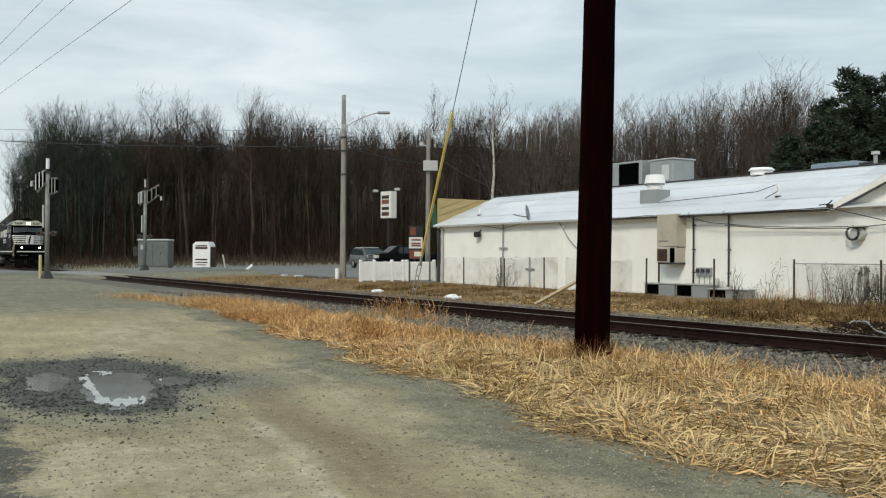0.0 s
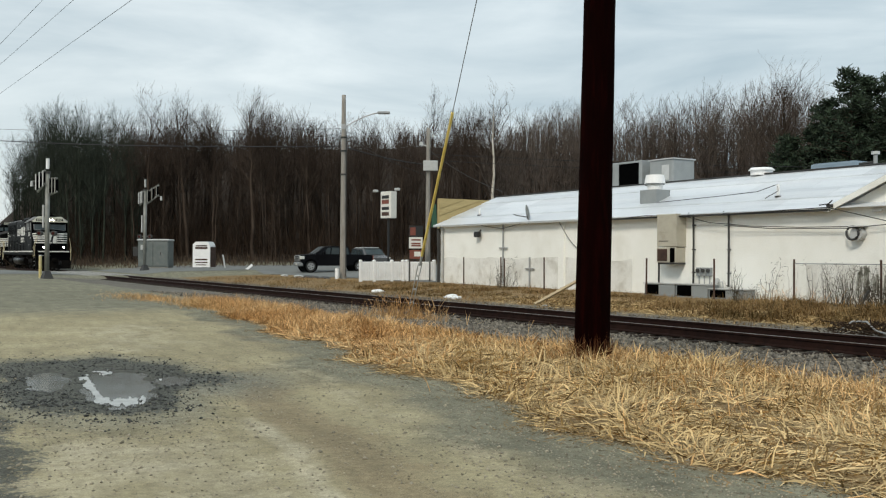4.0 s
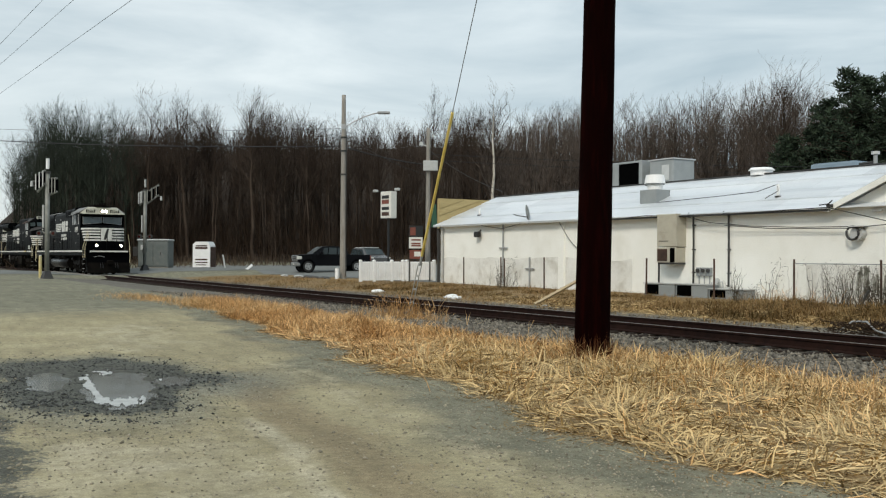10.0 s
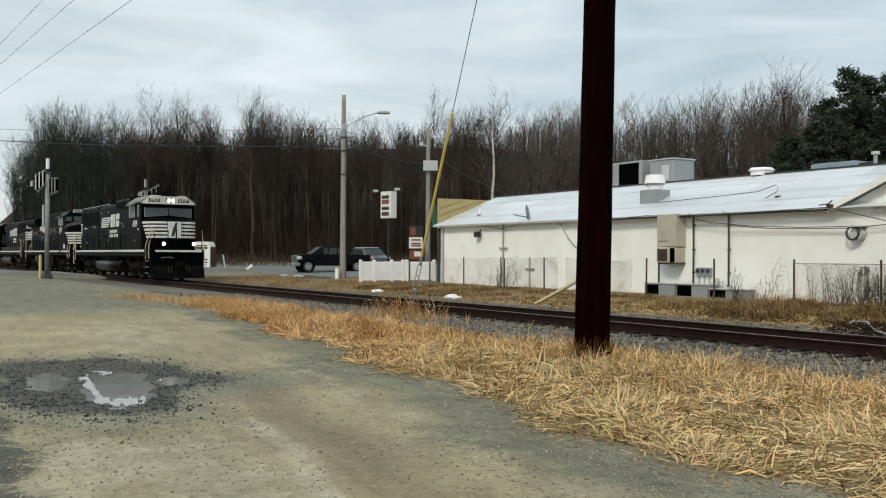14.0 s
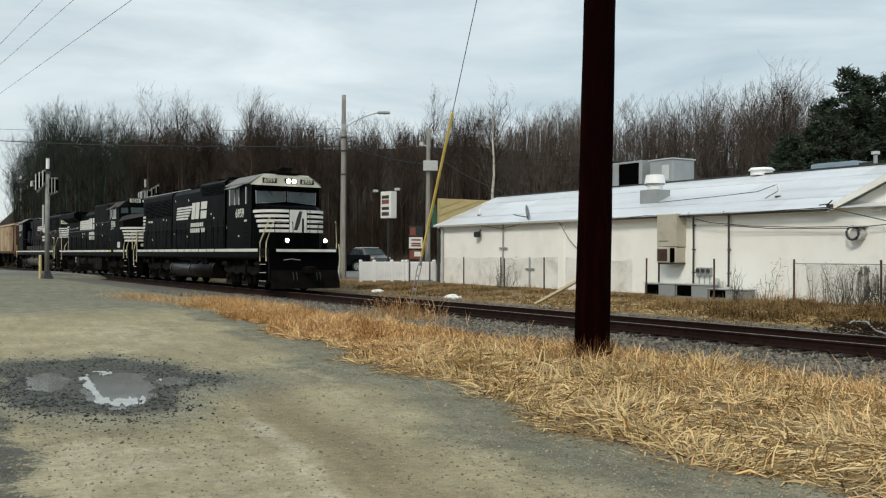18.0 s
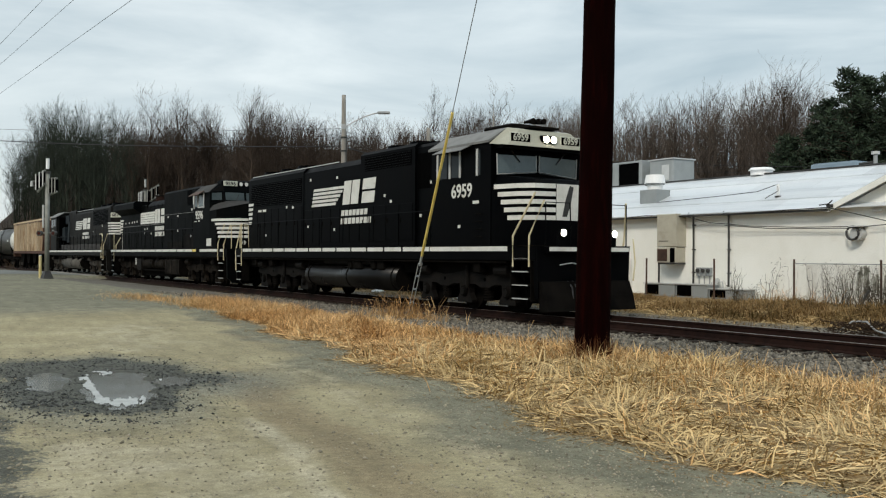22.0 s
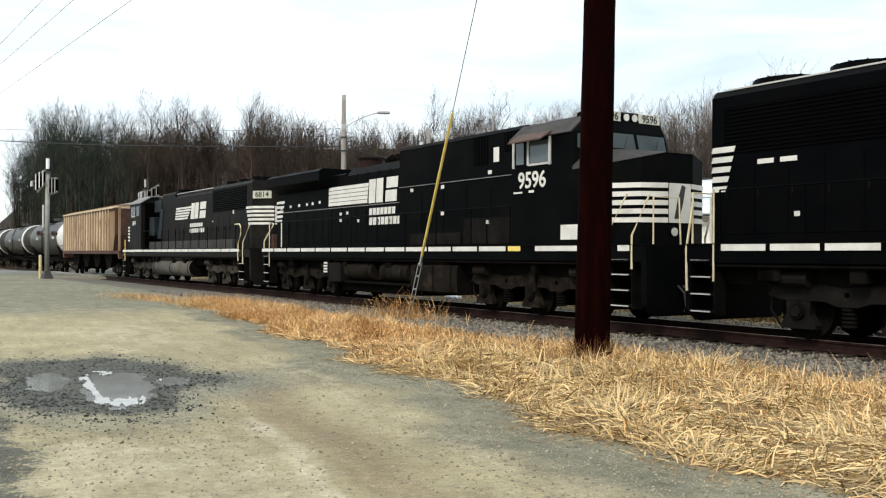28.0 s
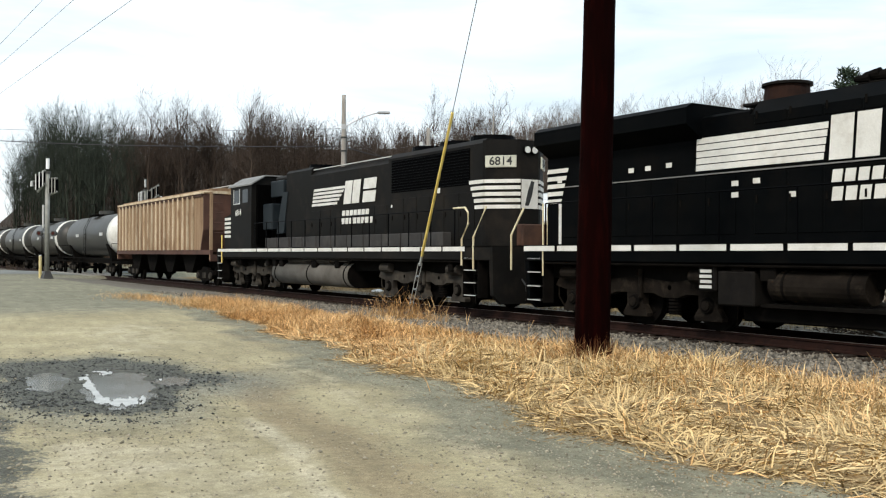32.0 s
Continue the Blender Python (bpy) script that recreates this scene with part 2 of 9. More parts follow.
M_PINE = mat("pine_needles", (0.018, 0.034, 0.017), (0.028, 0.046, 0.024), 2.0, 0.9, bump=0, island=0.5)
M_LITTER = mat("brown_brush", (0.062, 0.04, 0.026), (0.09, 0.062, 0.038), 0.5, 0.95, bump=0, island=0.4)
M_GRASS = mat("dry_grass_blade", (0.475, 0.263, 0.1), (0.625, 0.412, 0.2), 0.35, 0.85, bump=0, island=0.6, spec=0.2)
M_WEED = mat("dry_weed_stalk", (0.34, 0.21, 0.095), (0.15, 0.105, 0.045), 0.35, 0.9, bump=0, island=0.4, spec=0.2)
M_RUSTWEED = mat("rusty_weed", (0.17, 0.075, 0.035), (0.1, 0.042, 0.02), 2.0, 0.9, bump=0, island=0.5, spec=0.1)
M_OLIVE = mat("olive_weed", (0.21, 0.128, 0.052), (0.11, 0.076, 0.031), 0.8, 0.9, bump=0, island=0.5, spec=0.1)
M_VINE = mat("bare_vine", (0.075, 0.065, 0.045), (0.045, 0.038, 0.025), 3.0, 0.9, bump=0)
M_PALEFILM = mat("thin_pale_film", (0.5, 0.51, 0.49), (0.36, 0.37, 0.355), 9.0, 0.35, bump=0.05, spec=0.6)
M_WATER = mat("muddy_puddle_water", (0.16, 0.155, 0.13), (0.11, 0.108, 0.09), 2.0, 0.13, bump=0.0, spec=0.5)
M_SIGNWHITE = mat("sign_face", (0.78, 0.76, 0.7), (0.72, 0.7, 0.64), 3.0, 0.5, bump=0)
M_SIGNRED = mat("sign_red", (0.24, 0.07, 0.045), rough=0.5, bump=0)
M_SIGNBLK = mat("sign_black", (0.02, 0.02, 0.02), rough=0.5, bump=0)
M_GREEN = mat("green_cloth", (0.03, 0.1, 0.06), rough=0.8, bump=0.05)
M_WOOD = mat("pale_lumber", (0.5, 0.4, 0.26), (0.42, 0.33, 0.2), 3.0, 0.8, bump=0.1, stretch=(6, 6, 1))
M_FILTER = mat("blue_black_filter_panel", (0.012, 0.017, 0.021), (0.02, 0.026, 0.03), 2.0, 0.5, bump=0.03, spec=0.1)
M_BLUEGREY = mat("blue_grey_metal", (0.2, 0.27, 0.33), (0.24, 0.31, 0.37), 2, 0.5, bump=0)

# ---- mesh helpers ----
TH = radians(32.565)
TRACK = pose(0, 28.406, 0, 0, 0, -57.435)   # local x along the track towards the viewer, local y to its far side


def place(a, d, z=0.0):
    return TRACK @ Vector((a, d, z))


def at(a, d, z=0.0, rz=0.0):
    return TRACK @ pose(a, d, z, 0, 0, rz)


def part(name, bm, material, parent=None, label="", smooth=False, m=None):
    me = bpy.data.meshes.new(name)
    if smooth:
        for f in bm.faces:
            f.smooth = True
    bm.to_mesh(me)
    bm.free()
    me.materials.append(material)
    ob = new(name, me)
    if parent is not None:
        ob.parent = parent
    if m is not None:
        ob.matrix_basis = m
    if label:
        ob["label"] = label
    return ob


def thing(name, label, category, group="", m=None):
    ob = new(name)
    ob.empty_display_size = 0.2
    if m is not None:
        ob.matrix_basis = m
    return tagged(ob, label, category, group)


def box(bm, x0, x1, y0, y1, z0, z1, bevel=0.0):
    """A block between two corners, with its edges taken off."""
    r = bmesh.ops.create_cube(bm, size=1.0, matrix=Matrix.LocRotScale(((x0 + x1) / 2, (y0 + y1) / 2, (z0 + z1) / 2), None, (abs(x1 - x0), abs(y1 - y0), abs(z1 - z0))))
    if bevel:
        es = {e for v in r["verts"] for e in v.link_edges}
        bmesh.ops.bevel(bm, geom=list(es), offset=bevel, segments=1, affect="EDGES")
    return bm


def boxbm(*a, bevel=0.0):
    return box(bmesh.new(), *a, bevel=bevel)


def prism(bm, profile, axis, lo, hi):
    """Extrude a closed outline along an axis: x takes (y, z) pairs, y takes (x, z), z takes (x, y)."""
    def v3(p, t):
        return {"x": (t, p[0], p[1]), "y": (p[0], t, p[1]), "z": (p[0], p[1], t)}[axis]
    a = [bm.verts.new(v3(p, lo)) for p in profile]
    b = [bm.verts.new(v3(p, hi)) for p in profile]
    n = len(profile)
    fs = [bm.faces.new(a), bm.faces.new(list(reversed(b)))]
    for i in range(n):
        fs.append(bm.faces.new((a[i], b[i], b[(i + 1) % n], a[(i + 1) % n])))
    bmesh.ops.recalc_face_normals(bm, faces=fs)
    return bm


def prismbm(profile, axis, lo, hi):
    return prism(bmesh.new(), profile, axis, lo, hi)


def tube(bm, points, r, sides=6, r1=None):
    """A round bar along a line of points, tapered from r to r1."""
    pts = [Vector(p) for p in points]
    r1 = r if r1 is None else r1
    rings = []
    for i, p in enumerate(pts):
        d = (pts[min(i + 1, len(pts) - 1)] - pts[max(i - 1, 0)]).normalized()
        s = d.cross(Vector((0, 0, 1)) if abs(d.z) < 0.95 else Vector((1, 0, 0))).normalized()
        t = d.cross(s)
        k = r + (r1 - r) * i / max(1, len(pts) - 1)
        rings.append([bm.verts.new(p + (s * math.cos(2 * math.pi * j / sides) + t * math.sin(2 * math.pi * j / sides)) * k) for j in range(sides)])
    for a, b in zip(rings, rings[1:]):
        for j in range(sides):
            bm.faces.new((a[j], a[(j + 1) % sides], b[(j + 1) % sides], b[j]))
    bm.faces.new(list(reversed(rings[0])))
    bm.faces.new(rings[-1])
    return bm


def tubebm(points, r, sides=6, r1=None):
    return tube(bmesh.new(), points, r, sides, r1)


def disc(bm, c, r, depth, axis="y", sides=16, r2=None):
    """A drum with its axis along x, y or z, centred on c."""
    rot = {"x": Euler((0, math.pi / 2, 0)), "y": Euler((math.pi / 2, 0, 0)), "z": Euler((0, 0, 0))}[axis]
    bmesh.ops.create_cone(bm, cap_ends=True, segments=sides, radius1=r, radius2=r if r2 is None else r2, depth=depth, matrix=Matrix.LocRotScale(c, rot, None))
    return bm


def discbm(*a, **k):
    return disc(bmesh.new(), *a, **k)


def raw(name, verts, faces, material, parent=None, label="", smooth=False):
    me = bpy.data.meshes.new(name)
    verts = np.asarray(verts, dtype=np.float32)
    faces = np.asarray(faces, dtype=np.int32)
    me.vertices.add(len(verts))
    me.vertices.foreach_set("co", verts.ravel())
    k = faces.shape[1]
    me.loops.add(faces.size)
    me.loops.foreach_set("vertex_index", faces.ravel())
    me.polygons.add(len(faces))
    me.polygons.foreach_set("loop_start", np.arange(len(faces), dtype=np.int32) * k)
    me.polygons.foreach_set("loop_total", np.full(len(faces), k, dtype=np.int32))
    if smooth:
        me.polygons.foreach_set("use_smooth", np.ones(len(faces), dtype=bool))
    me.update(calc_edges=True)
    me.materials.append(material)
    ob = new(name, me)
    if parent is not None:
        ob.parent = parent
    if label:
        ob["label"] = label
    return ob


def lettering(name, text, size, material, parent, m, depth=0.004):
    """Raised lettering in the built-in face, lying in its own x-z plane, facing -y."""
    cu = bpy.data.curves.new(name, "FONT")
    cu.body, cu.size, cu.extrude, cu.align_x, cu.align_y = text, size, depth, "CENTER", "CENTER"
    cu.offset = size * 0.018
    tmp = bpy.data.objects.new(name, cu)
    scene.collection.objects.link(tmp)
    me = bpy.data.meshes.new_from_object(tmp.evaluated_get(bpy.context.evaluated_depsgraph_get()))
    bpy.data.objects.remove(tmp)
    me.materials.clear()
    me.materials.append(material)
    ob = new(name, me)
    ob.parent = parent
    ob.matrix_basis = m @ pose(0, 0, 0, 90, 0, 0)
    return ob

# ---- ground ----


def lerp_steps(x, xs, ys):
    return np.interp(x, xs, ys)


def smooth01(x, lo, hi):
    k = np.clip((x - lo) / (hi - lo), 0, 1)
    return k * k * (3 - 2 * k)


def to_ad(x, y):
    x, y = np.asarray(x, float), np.asarray(y, float) - 28.406
    u = (math.sin(TH), -math.cos(TH))
    return x * u[0] + y * u[1], -x * u[1] + y * u[0]


def to_xy(a, d):
    u = (math.sin(TH), -math.cos(TH))
    return a * u[0] - d * u[1], 28.406 + a * u[1] + d * u[0]


def wave(a, d, s, k=0.0):
    """Cheap smooth unevenness."""
    return 0.7 * value_noise(a + 31.7 * k, d, s) + 0.4 * value_noise(a, d + 17.3 * k, s * 0.45, 3)


PUDDLE = (-3.83, 10.3)
POOLS = ((-4.24, 10.2, 0.22, 0.8), (-3.47, 9.85, 0.42, 1.35), (-2.92, 10.3, 0.2, 0.42))   # bearing, distance, half width, half length


def value_noise(x, y, cell, seed=0):
    """Smooth random unevenness between -1 and 1 on a lattice of that cell."""
    x, y = np.asarray(x, float) / cell, np.asarray(y, float) / cell
    i, j = np.floor(x), np.floor(y)
    u, v = x - i, y - j
    u, v = u * u * (3 - 2 * u), v * v * (3 - 2 * v)

    def h(a, b):
        k = np.sin(a * 127.1 + b * 311.7 + seed * 74.7) * 43758.5453
        return (k - np.floor(k)) * 2 - 1
    return (h(i, j) * (1 - u) + h(i + 1, j) * u) * (1 - v) + (h(i, j + 1) * (1 - u) + h(i + 1, j + 1) * u) * v


def basin(x, y):
    """Above 0 inside the pools of the pothole."""
    x, y = np.asarray(x, float), np.asarray(y, float)
    u = 10 * x / np.maximum(y, 1.0)
    best = np.full(np.broadcast(x, y).shape, -9.0)
    for u0, y0, a, b in POOLS:
        best = np.maximum(best, 1 - np.sqrt(((u - u0) / a) ** 2 + ((y - y0) / b) ** 2))
    return best


def puddle_r(x, y):
    """Distance from the pothole's middle in units of its uneven rim."""
    dx, dy = np.asarray(x, float) - PUDDLE[0], np.asarray(y, float) - PUDDLE[1]
    dx = dx - dy * PUDDLE[0] / PUDDLE[1]
    ang = np.arctan2(dy, dx)
    rim = 1 + 0.10 * np.sin(3 * ang + 0.7) + 0.07 * np.sin(5 * ang + 2) + 0.04 * np.sin(9 * ang)
    return np.sqrt((dx / 0.95) ** 2 + (dy / 1.75) ** 2) / rim


def verge_edge(a):
    """Where the dry verge meets the dirt road."""
    return -7.7 - 0.165 * (a - 2.6) + 0.22 * np.sin(a * 1.3) + 0.12 * np.sin(a * 3.7 + 1)


def woods_front(x):
    """How far off the wood's edge stands."""
    return np.interp(x, [-70, -46, -20, 10, 40, 80], [128, 110, 106, 102, 92, 86])


def wood_rise(x, y):
    """The wooded bank behind the lot and the building, open at its left end."""
    k = np.asarray(y, float) - woods_front(x)
    return np.interp(k, [-6, 0, 12, 30, 50, 400], [0, 0.3, 2.0, 11.0, 18.5, 19.5]) * (1 - 0.25 * smooth01(x, 0, 45)) * smooth01(np.asarray(x, float) / np.maximum(np.asarray(y, float), 1.0), -0.452, -0.435)


def ground_z(a, d):
    a, d = np.asarray(a, float), np.asarray(d, float)
    # beyond d = -45 an unseen bank is added to darken reflections
    open_z = lerp_steps(d, [-400, -110, -70, -45, -14, -9, -6.5, -5.0, -3.2, -1.9, 1.9, 3.0, 6, 10.4, 16, 40, 80, 400],
                        [16, 13, 6, 0.3, 0.09, 0.07, 0.05, -0.03, -0.17, -0.235, -0.235, -0.12, 0.0, 0.05, 0.25, 0.55, 1.1, 1.4])
    cross_z = lerp_steps(d, [-400, -110, -70, -45, -14, -5, -1.5, 1.5, 4, 12, 40, 80, 400], [16, 13, 6, 0.3, 0.14, 0.12, -0.015, -0.015, 0.22, 0.3, 0.55, 1.1, 1.4])
    k = smooth01(a, -58.5, -57.5) * (1 - smooth01(a, -41.5, -39.5))
    z = open_z * (1 - k) + cross_z * k
    away = smooth01(np.abs(d), 2.2, 5)
    z = z + wave(a, d, 2.3) * 0.022 * away + wave(a, d, 0.7, 1.0) * 0.009 * away * smooth01(a, 4, 12)
    x, y = to_xy(a, d)
    pr = puddle_r(x, y)
    bowl = 1 - smooth01(pr, 1.3, 2.1)
    z = z * (1 - bowl) + 0.085 * bowl + wood_rise(x, y)
    stir = (value_noise(x, y, 0.3, 1) + 0.7 * value_noise(x, y, 0.14, 2)) * 0.014 * (1 - smooth01(pr, 1.6, 2.4))
    z = z - 0.06 * smooth01(basin(x, y), -0.6, 0.8) + stir
    # two shallow wheel ruts along the dirt road
    rut = np.exp(-((d - verge_edge(a) + 2.3) / 0.28) ** 2) + np.exp(-((d - verge_edge(a) + 4.0) / 0.28) ** 2)
    z = z - 0.018 * rut * smooth01(a, 2, 8) * (puddle_r(x, y) > 1.3)
    return z


def gz(x, y):
    a, d = to_ad(x, y)
    return float(ground_z(a, d))


M_GROUND = bpy.data.materials.new("earth_gravel_and_thatch")


def ground_material():
    m = M_GROUND
    m.use_nodes = True
    nt = m.node_tree
    b = nt.nodes["Principled BSDF"]
    tc = nt.nodes.new("ShaderNodeTexCoord")

    def nz(s, detail=5.0, r=0.6):
        n = nt.nodes.new("ShaderNodeTexNoise")
        n.inputs["Scale"].default_value, n.inputs["Detail"].default_value, n.inputs["Roughness"].default_value = s, detail, r
        nt.links.new(tc.outputs["Object"], n.inputs["Vector"])
        return n.outputs["Fac"]

    def rng(src, a, c, lo=0.0, hi=1.0):
        r = nt.nodes.new("ShaderNodeMapRange")
        for k, v in zip(("From Min", "From Max", "To Min", "To Max"), (a, c, lo, hi)):
            r.inputs[k].default_value = v
        nt.links.new(src, r.inputs["Value"])
        return r.outputs[0]

    def mix(fac, a, c):
        x = nt.nodes.new("ShaderNodeMixRGB")
        for i, v in enumerate((fac, a, c)):
            if isinstance(v, tuple):
                x.inputs[i].default_value = (*v, 1)
            elif isinstance(v, float):
                x.inputs[i].default_value = v
            else:
                nt.links.new(v, x.inputs[i])
        return x.outputs[0]

    def op(kind, a, c):
        x = nt.nodes.new("ShaderNodeMath")
        x.operation = kind
        for i, v in enumerate((a, c)):
            if isinstance(v, (int, float)):
                x.inputs[i].default_value = v
            else:
                nt.links.new(v, x.inputs[i])
        return x.outputs[0]

    zone = nt.nodes.new("ShaderNodeVertexColor")
    zone.layer_name = "zone"
    sep = nt.nodes.new("ShaderNodeSeparateColor")
    nt.links.new(zone.outputs["Color"], sep.inputs[0])
    big, mid, fine, grit = nz(0.45), nz(2.6), nz(34, 4, 0.7), nz(120, 3, 0.7)
    edge = op("SUBTRACT", mid, 0.5)

    def weight(src, amount=0.9):
        return rng(op("ADD", src, op("MULTIPLY", edge, amount)), 0.22, 0.78)

    grey = mix(rng(mid, 0.3, 0.7), (0.17, 0.162, 0.112), (0.245, 0.232, 0.16))
    grey = mix(rng(fine, 0.55, 0.75), grey, (0.43, 0.41, 0.31))
    tan = mix(rng(big, 0.35, 0.65), (0.335, 0.288, 0.172), (0.405, 0.355, 0.218))
    tan = mix(rng(mid, 0.55, 0.72, 0.0, 0.6), tan, (0.25, 0.2, 0.11))
    ballast = mix(rng(fine, 0.35, 0.65), (0.115, 0.104, 0.085), (0.2, 0.183, 0.15))
    thatch = mix(rng(fine, 0.35, 0.65), (0.17, 0.108, 0.048), (0.35, 0.24, 0.11))
    thatch = mix(rng(mid, 0.5, 0.75, 0.0, 0.7), thatch, (0.2, 0.14, 0.07))
    col = mix(weight(sep.outputs[0], 0.6), grey, tan)
    col = mix(weight(sep.outputs[1], 0.5), col, ballast)
    col = mix(weight(sep.outputs[2], 0.8), col, thatch)
    zone2 = nt.nodes.new("ShaderNodeVertexColor")
    zone2.layer_name = "zone_two"
    sep2 = nt.nodes.new("ShaderNodeSeparateColor")
    nt.links.new(zone2.outputs["Color"], sep2.inputs[0])
    rut_col = mix(rng(fine, 0.3, 0.7), (0.2, 0.148, 0.085), (0.28, 0.215, 0.13))
    col = mix(op("MULTIPLY", weight(sep2.outputs[1], 1.3), 0.6), col, rut_col)
    pale = mix(rng(fine, 0.3, 0.7), (0.56, 0.5, 0.36), (0.44, 0.39, 0.27))
    col = mix(op("MULTIPLY", weight(sep2.outputs[2], 1.4), 0.85), col, pale)
    apron = mix(rng(fine, 0.35, 0.62), (0.15, 0.146, 0.112), (0.36, 0.35, 0.28))
    col = mix(op("MULTIPLY", rng(op("ADD", zone2.outputs["Alpha"], op("ADD", op("MULTIPLY", edge, 0.7), op("MULTIPLY", op("SUBTRACT", fine, 0.5), 1.2))), 0.2, 0.9), 0.8), col, apron)
    # leaf litter, its dark tone includes the shade beneath the trees
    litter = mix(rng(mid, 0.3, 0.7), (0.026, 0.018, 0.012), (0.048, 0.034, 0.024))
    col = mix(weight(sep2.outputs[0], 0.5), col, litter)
    mott = nz(7.5, 6, 0.7)
    rag = op("ADD", op("MULTIPLY", op("SUBTRACT", mott, 0.5), 1.5), op("MULTIPLY", op("SUBTRACT", fine, 0.5), 1.4))
    wet = rng(op("ADD", zone.outputs["Alpha"], rag), 0.38, 0.6)
    silt = mix(rng(fine, 0.42, 0.66), (0.012, 0.014, 0.012), (0.13, 0.135, 0.11))
    col = mix(op("MULTIPLY", wet, 0.9), col, silt)
    # mottling, and streaks that run with the road
    turned = nt.nodes.new("ShaderNodeMapping")
    turned.vector_type = "TEXTURE"
    turned.inputs["Rotation"].default_value = (0, 0, radians(-64))
    turned.inputs["Scale"].default_value = (3.4, 0.4, 1.0)
    nt.links.new(tc.outputs["Object"], turned.inputs["Vector"])
    st = nt.nodes.new("ShaderNodeTexNoise")
    st.inputs["Scale"].default_value, st.inputs["Detail"].default_value, st.inputs["Roughness"].default_value = 1.6, 6.0, 0.65
    nt.links.new(turned.outputs[0], st.inputs["Vector"])
    speck = op("MULTIPLY", rng(grit, 0.25, 0.8, 0.5, 1.4), rng(mott, 0.3, 0.7, 0.88, 1.1))
    speck = op("MULTIPLY", speck, rng(st.outputs["Fac"], 0.3, 0.7, 0.84, 1.13))
    blot = nz(1.3, 7, 0.72)
    speck = op("MULTIPLY", speck, rng(blot, 0.32, 0.68, 0.88, 1.12))
    chips = nt.nodes.new("ShaderNodeTexVoronoi")
    chips.inputs["Scale"].default_value = 26.0
    nt.links.new(tc.outputs["Object"], chips.inputs["Vector"])
    csep = nt.nodes.new("ShaderNodeSeparateColor")
    nt.links.new(chips.outputs["Color"], csep.inputs[0])
    speck = op("MULTIPLY", speck, rng(csep.outputs[0], 0.0, 1.0, 0.88, 1.12))
    speck = op("MULTIPLY", speck, rng(nz(0.16, 4, 0.6), 0.35, 0.65, 0.86, 1.1))
    hs = nt.nodes.new("ShaderNodeHueSaturation")
    nt.links.new(col, hs.inputs["Color"])
    nt.links.new(speck, hs.inputs["Value"])
    nt.links.new(hs.outputs[0], b.inputs["Base Color"])
    nt.links.new(rng(wet, 0.0, 1.0, 0.92, 0.7), b.inputs["Roughness"])
    b.inputs["Specular IOR Level"].default_value = 0.3
    bp = nt.nodes.new("ShaderNodeBump")
    bp.inputs["Strength"].default_value, bp.inputs["Distance"].default_value = 0.5, 0.014
    nt.links.new(op("ADD", fine, op("MULTIPLY", grit, 0.5)), bp.inputs["Height"])
    nt.links.new(bp.outputs[0], b.inputs["Normal"])


def spaced(lo, hi, step):
    return list(np.arange(lo, hi, step))


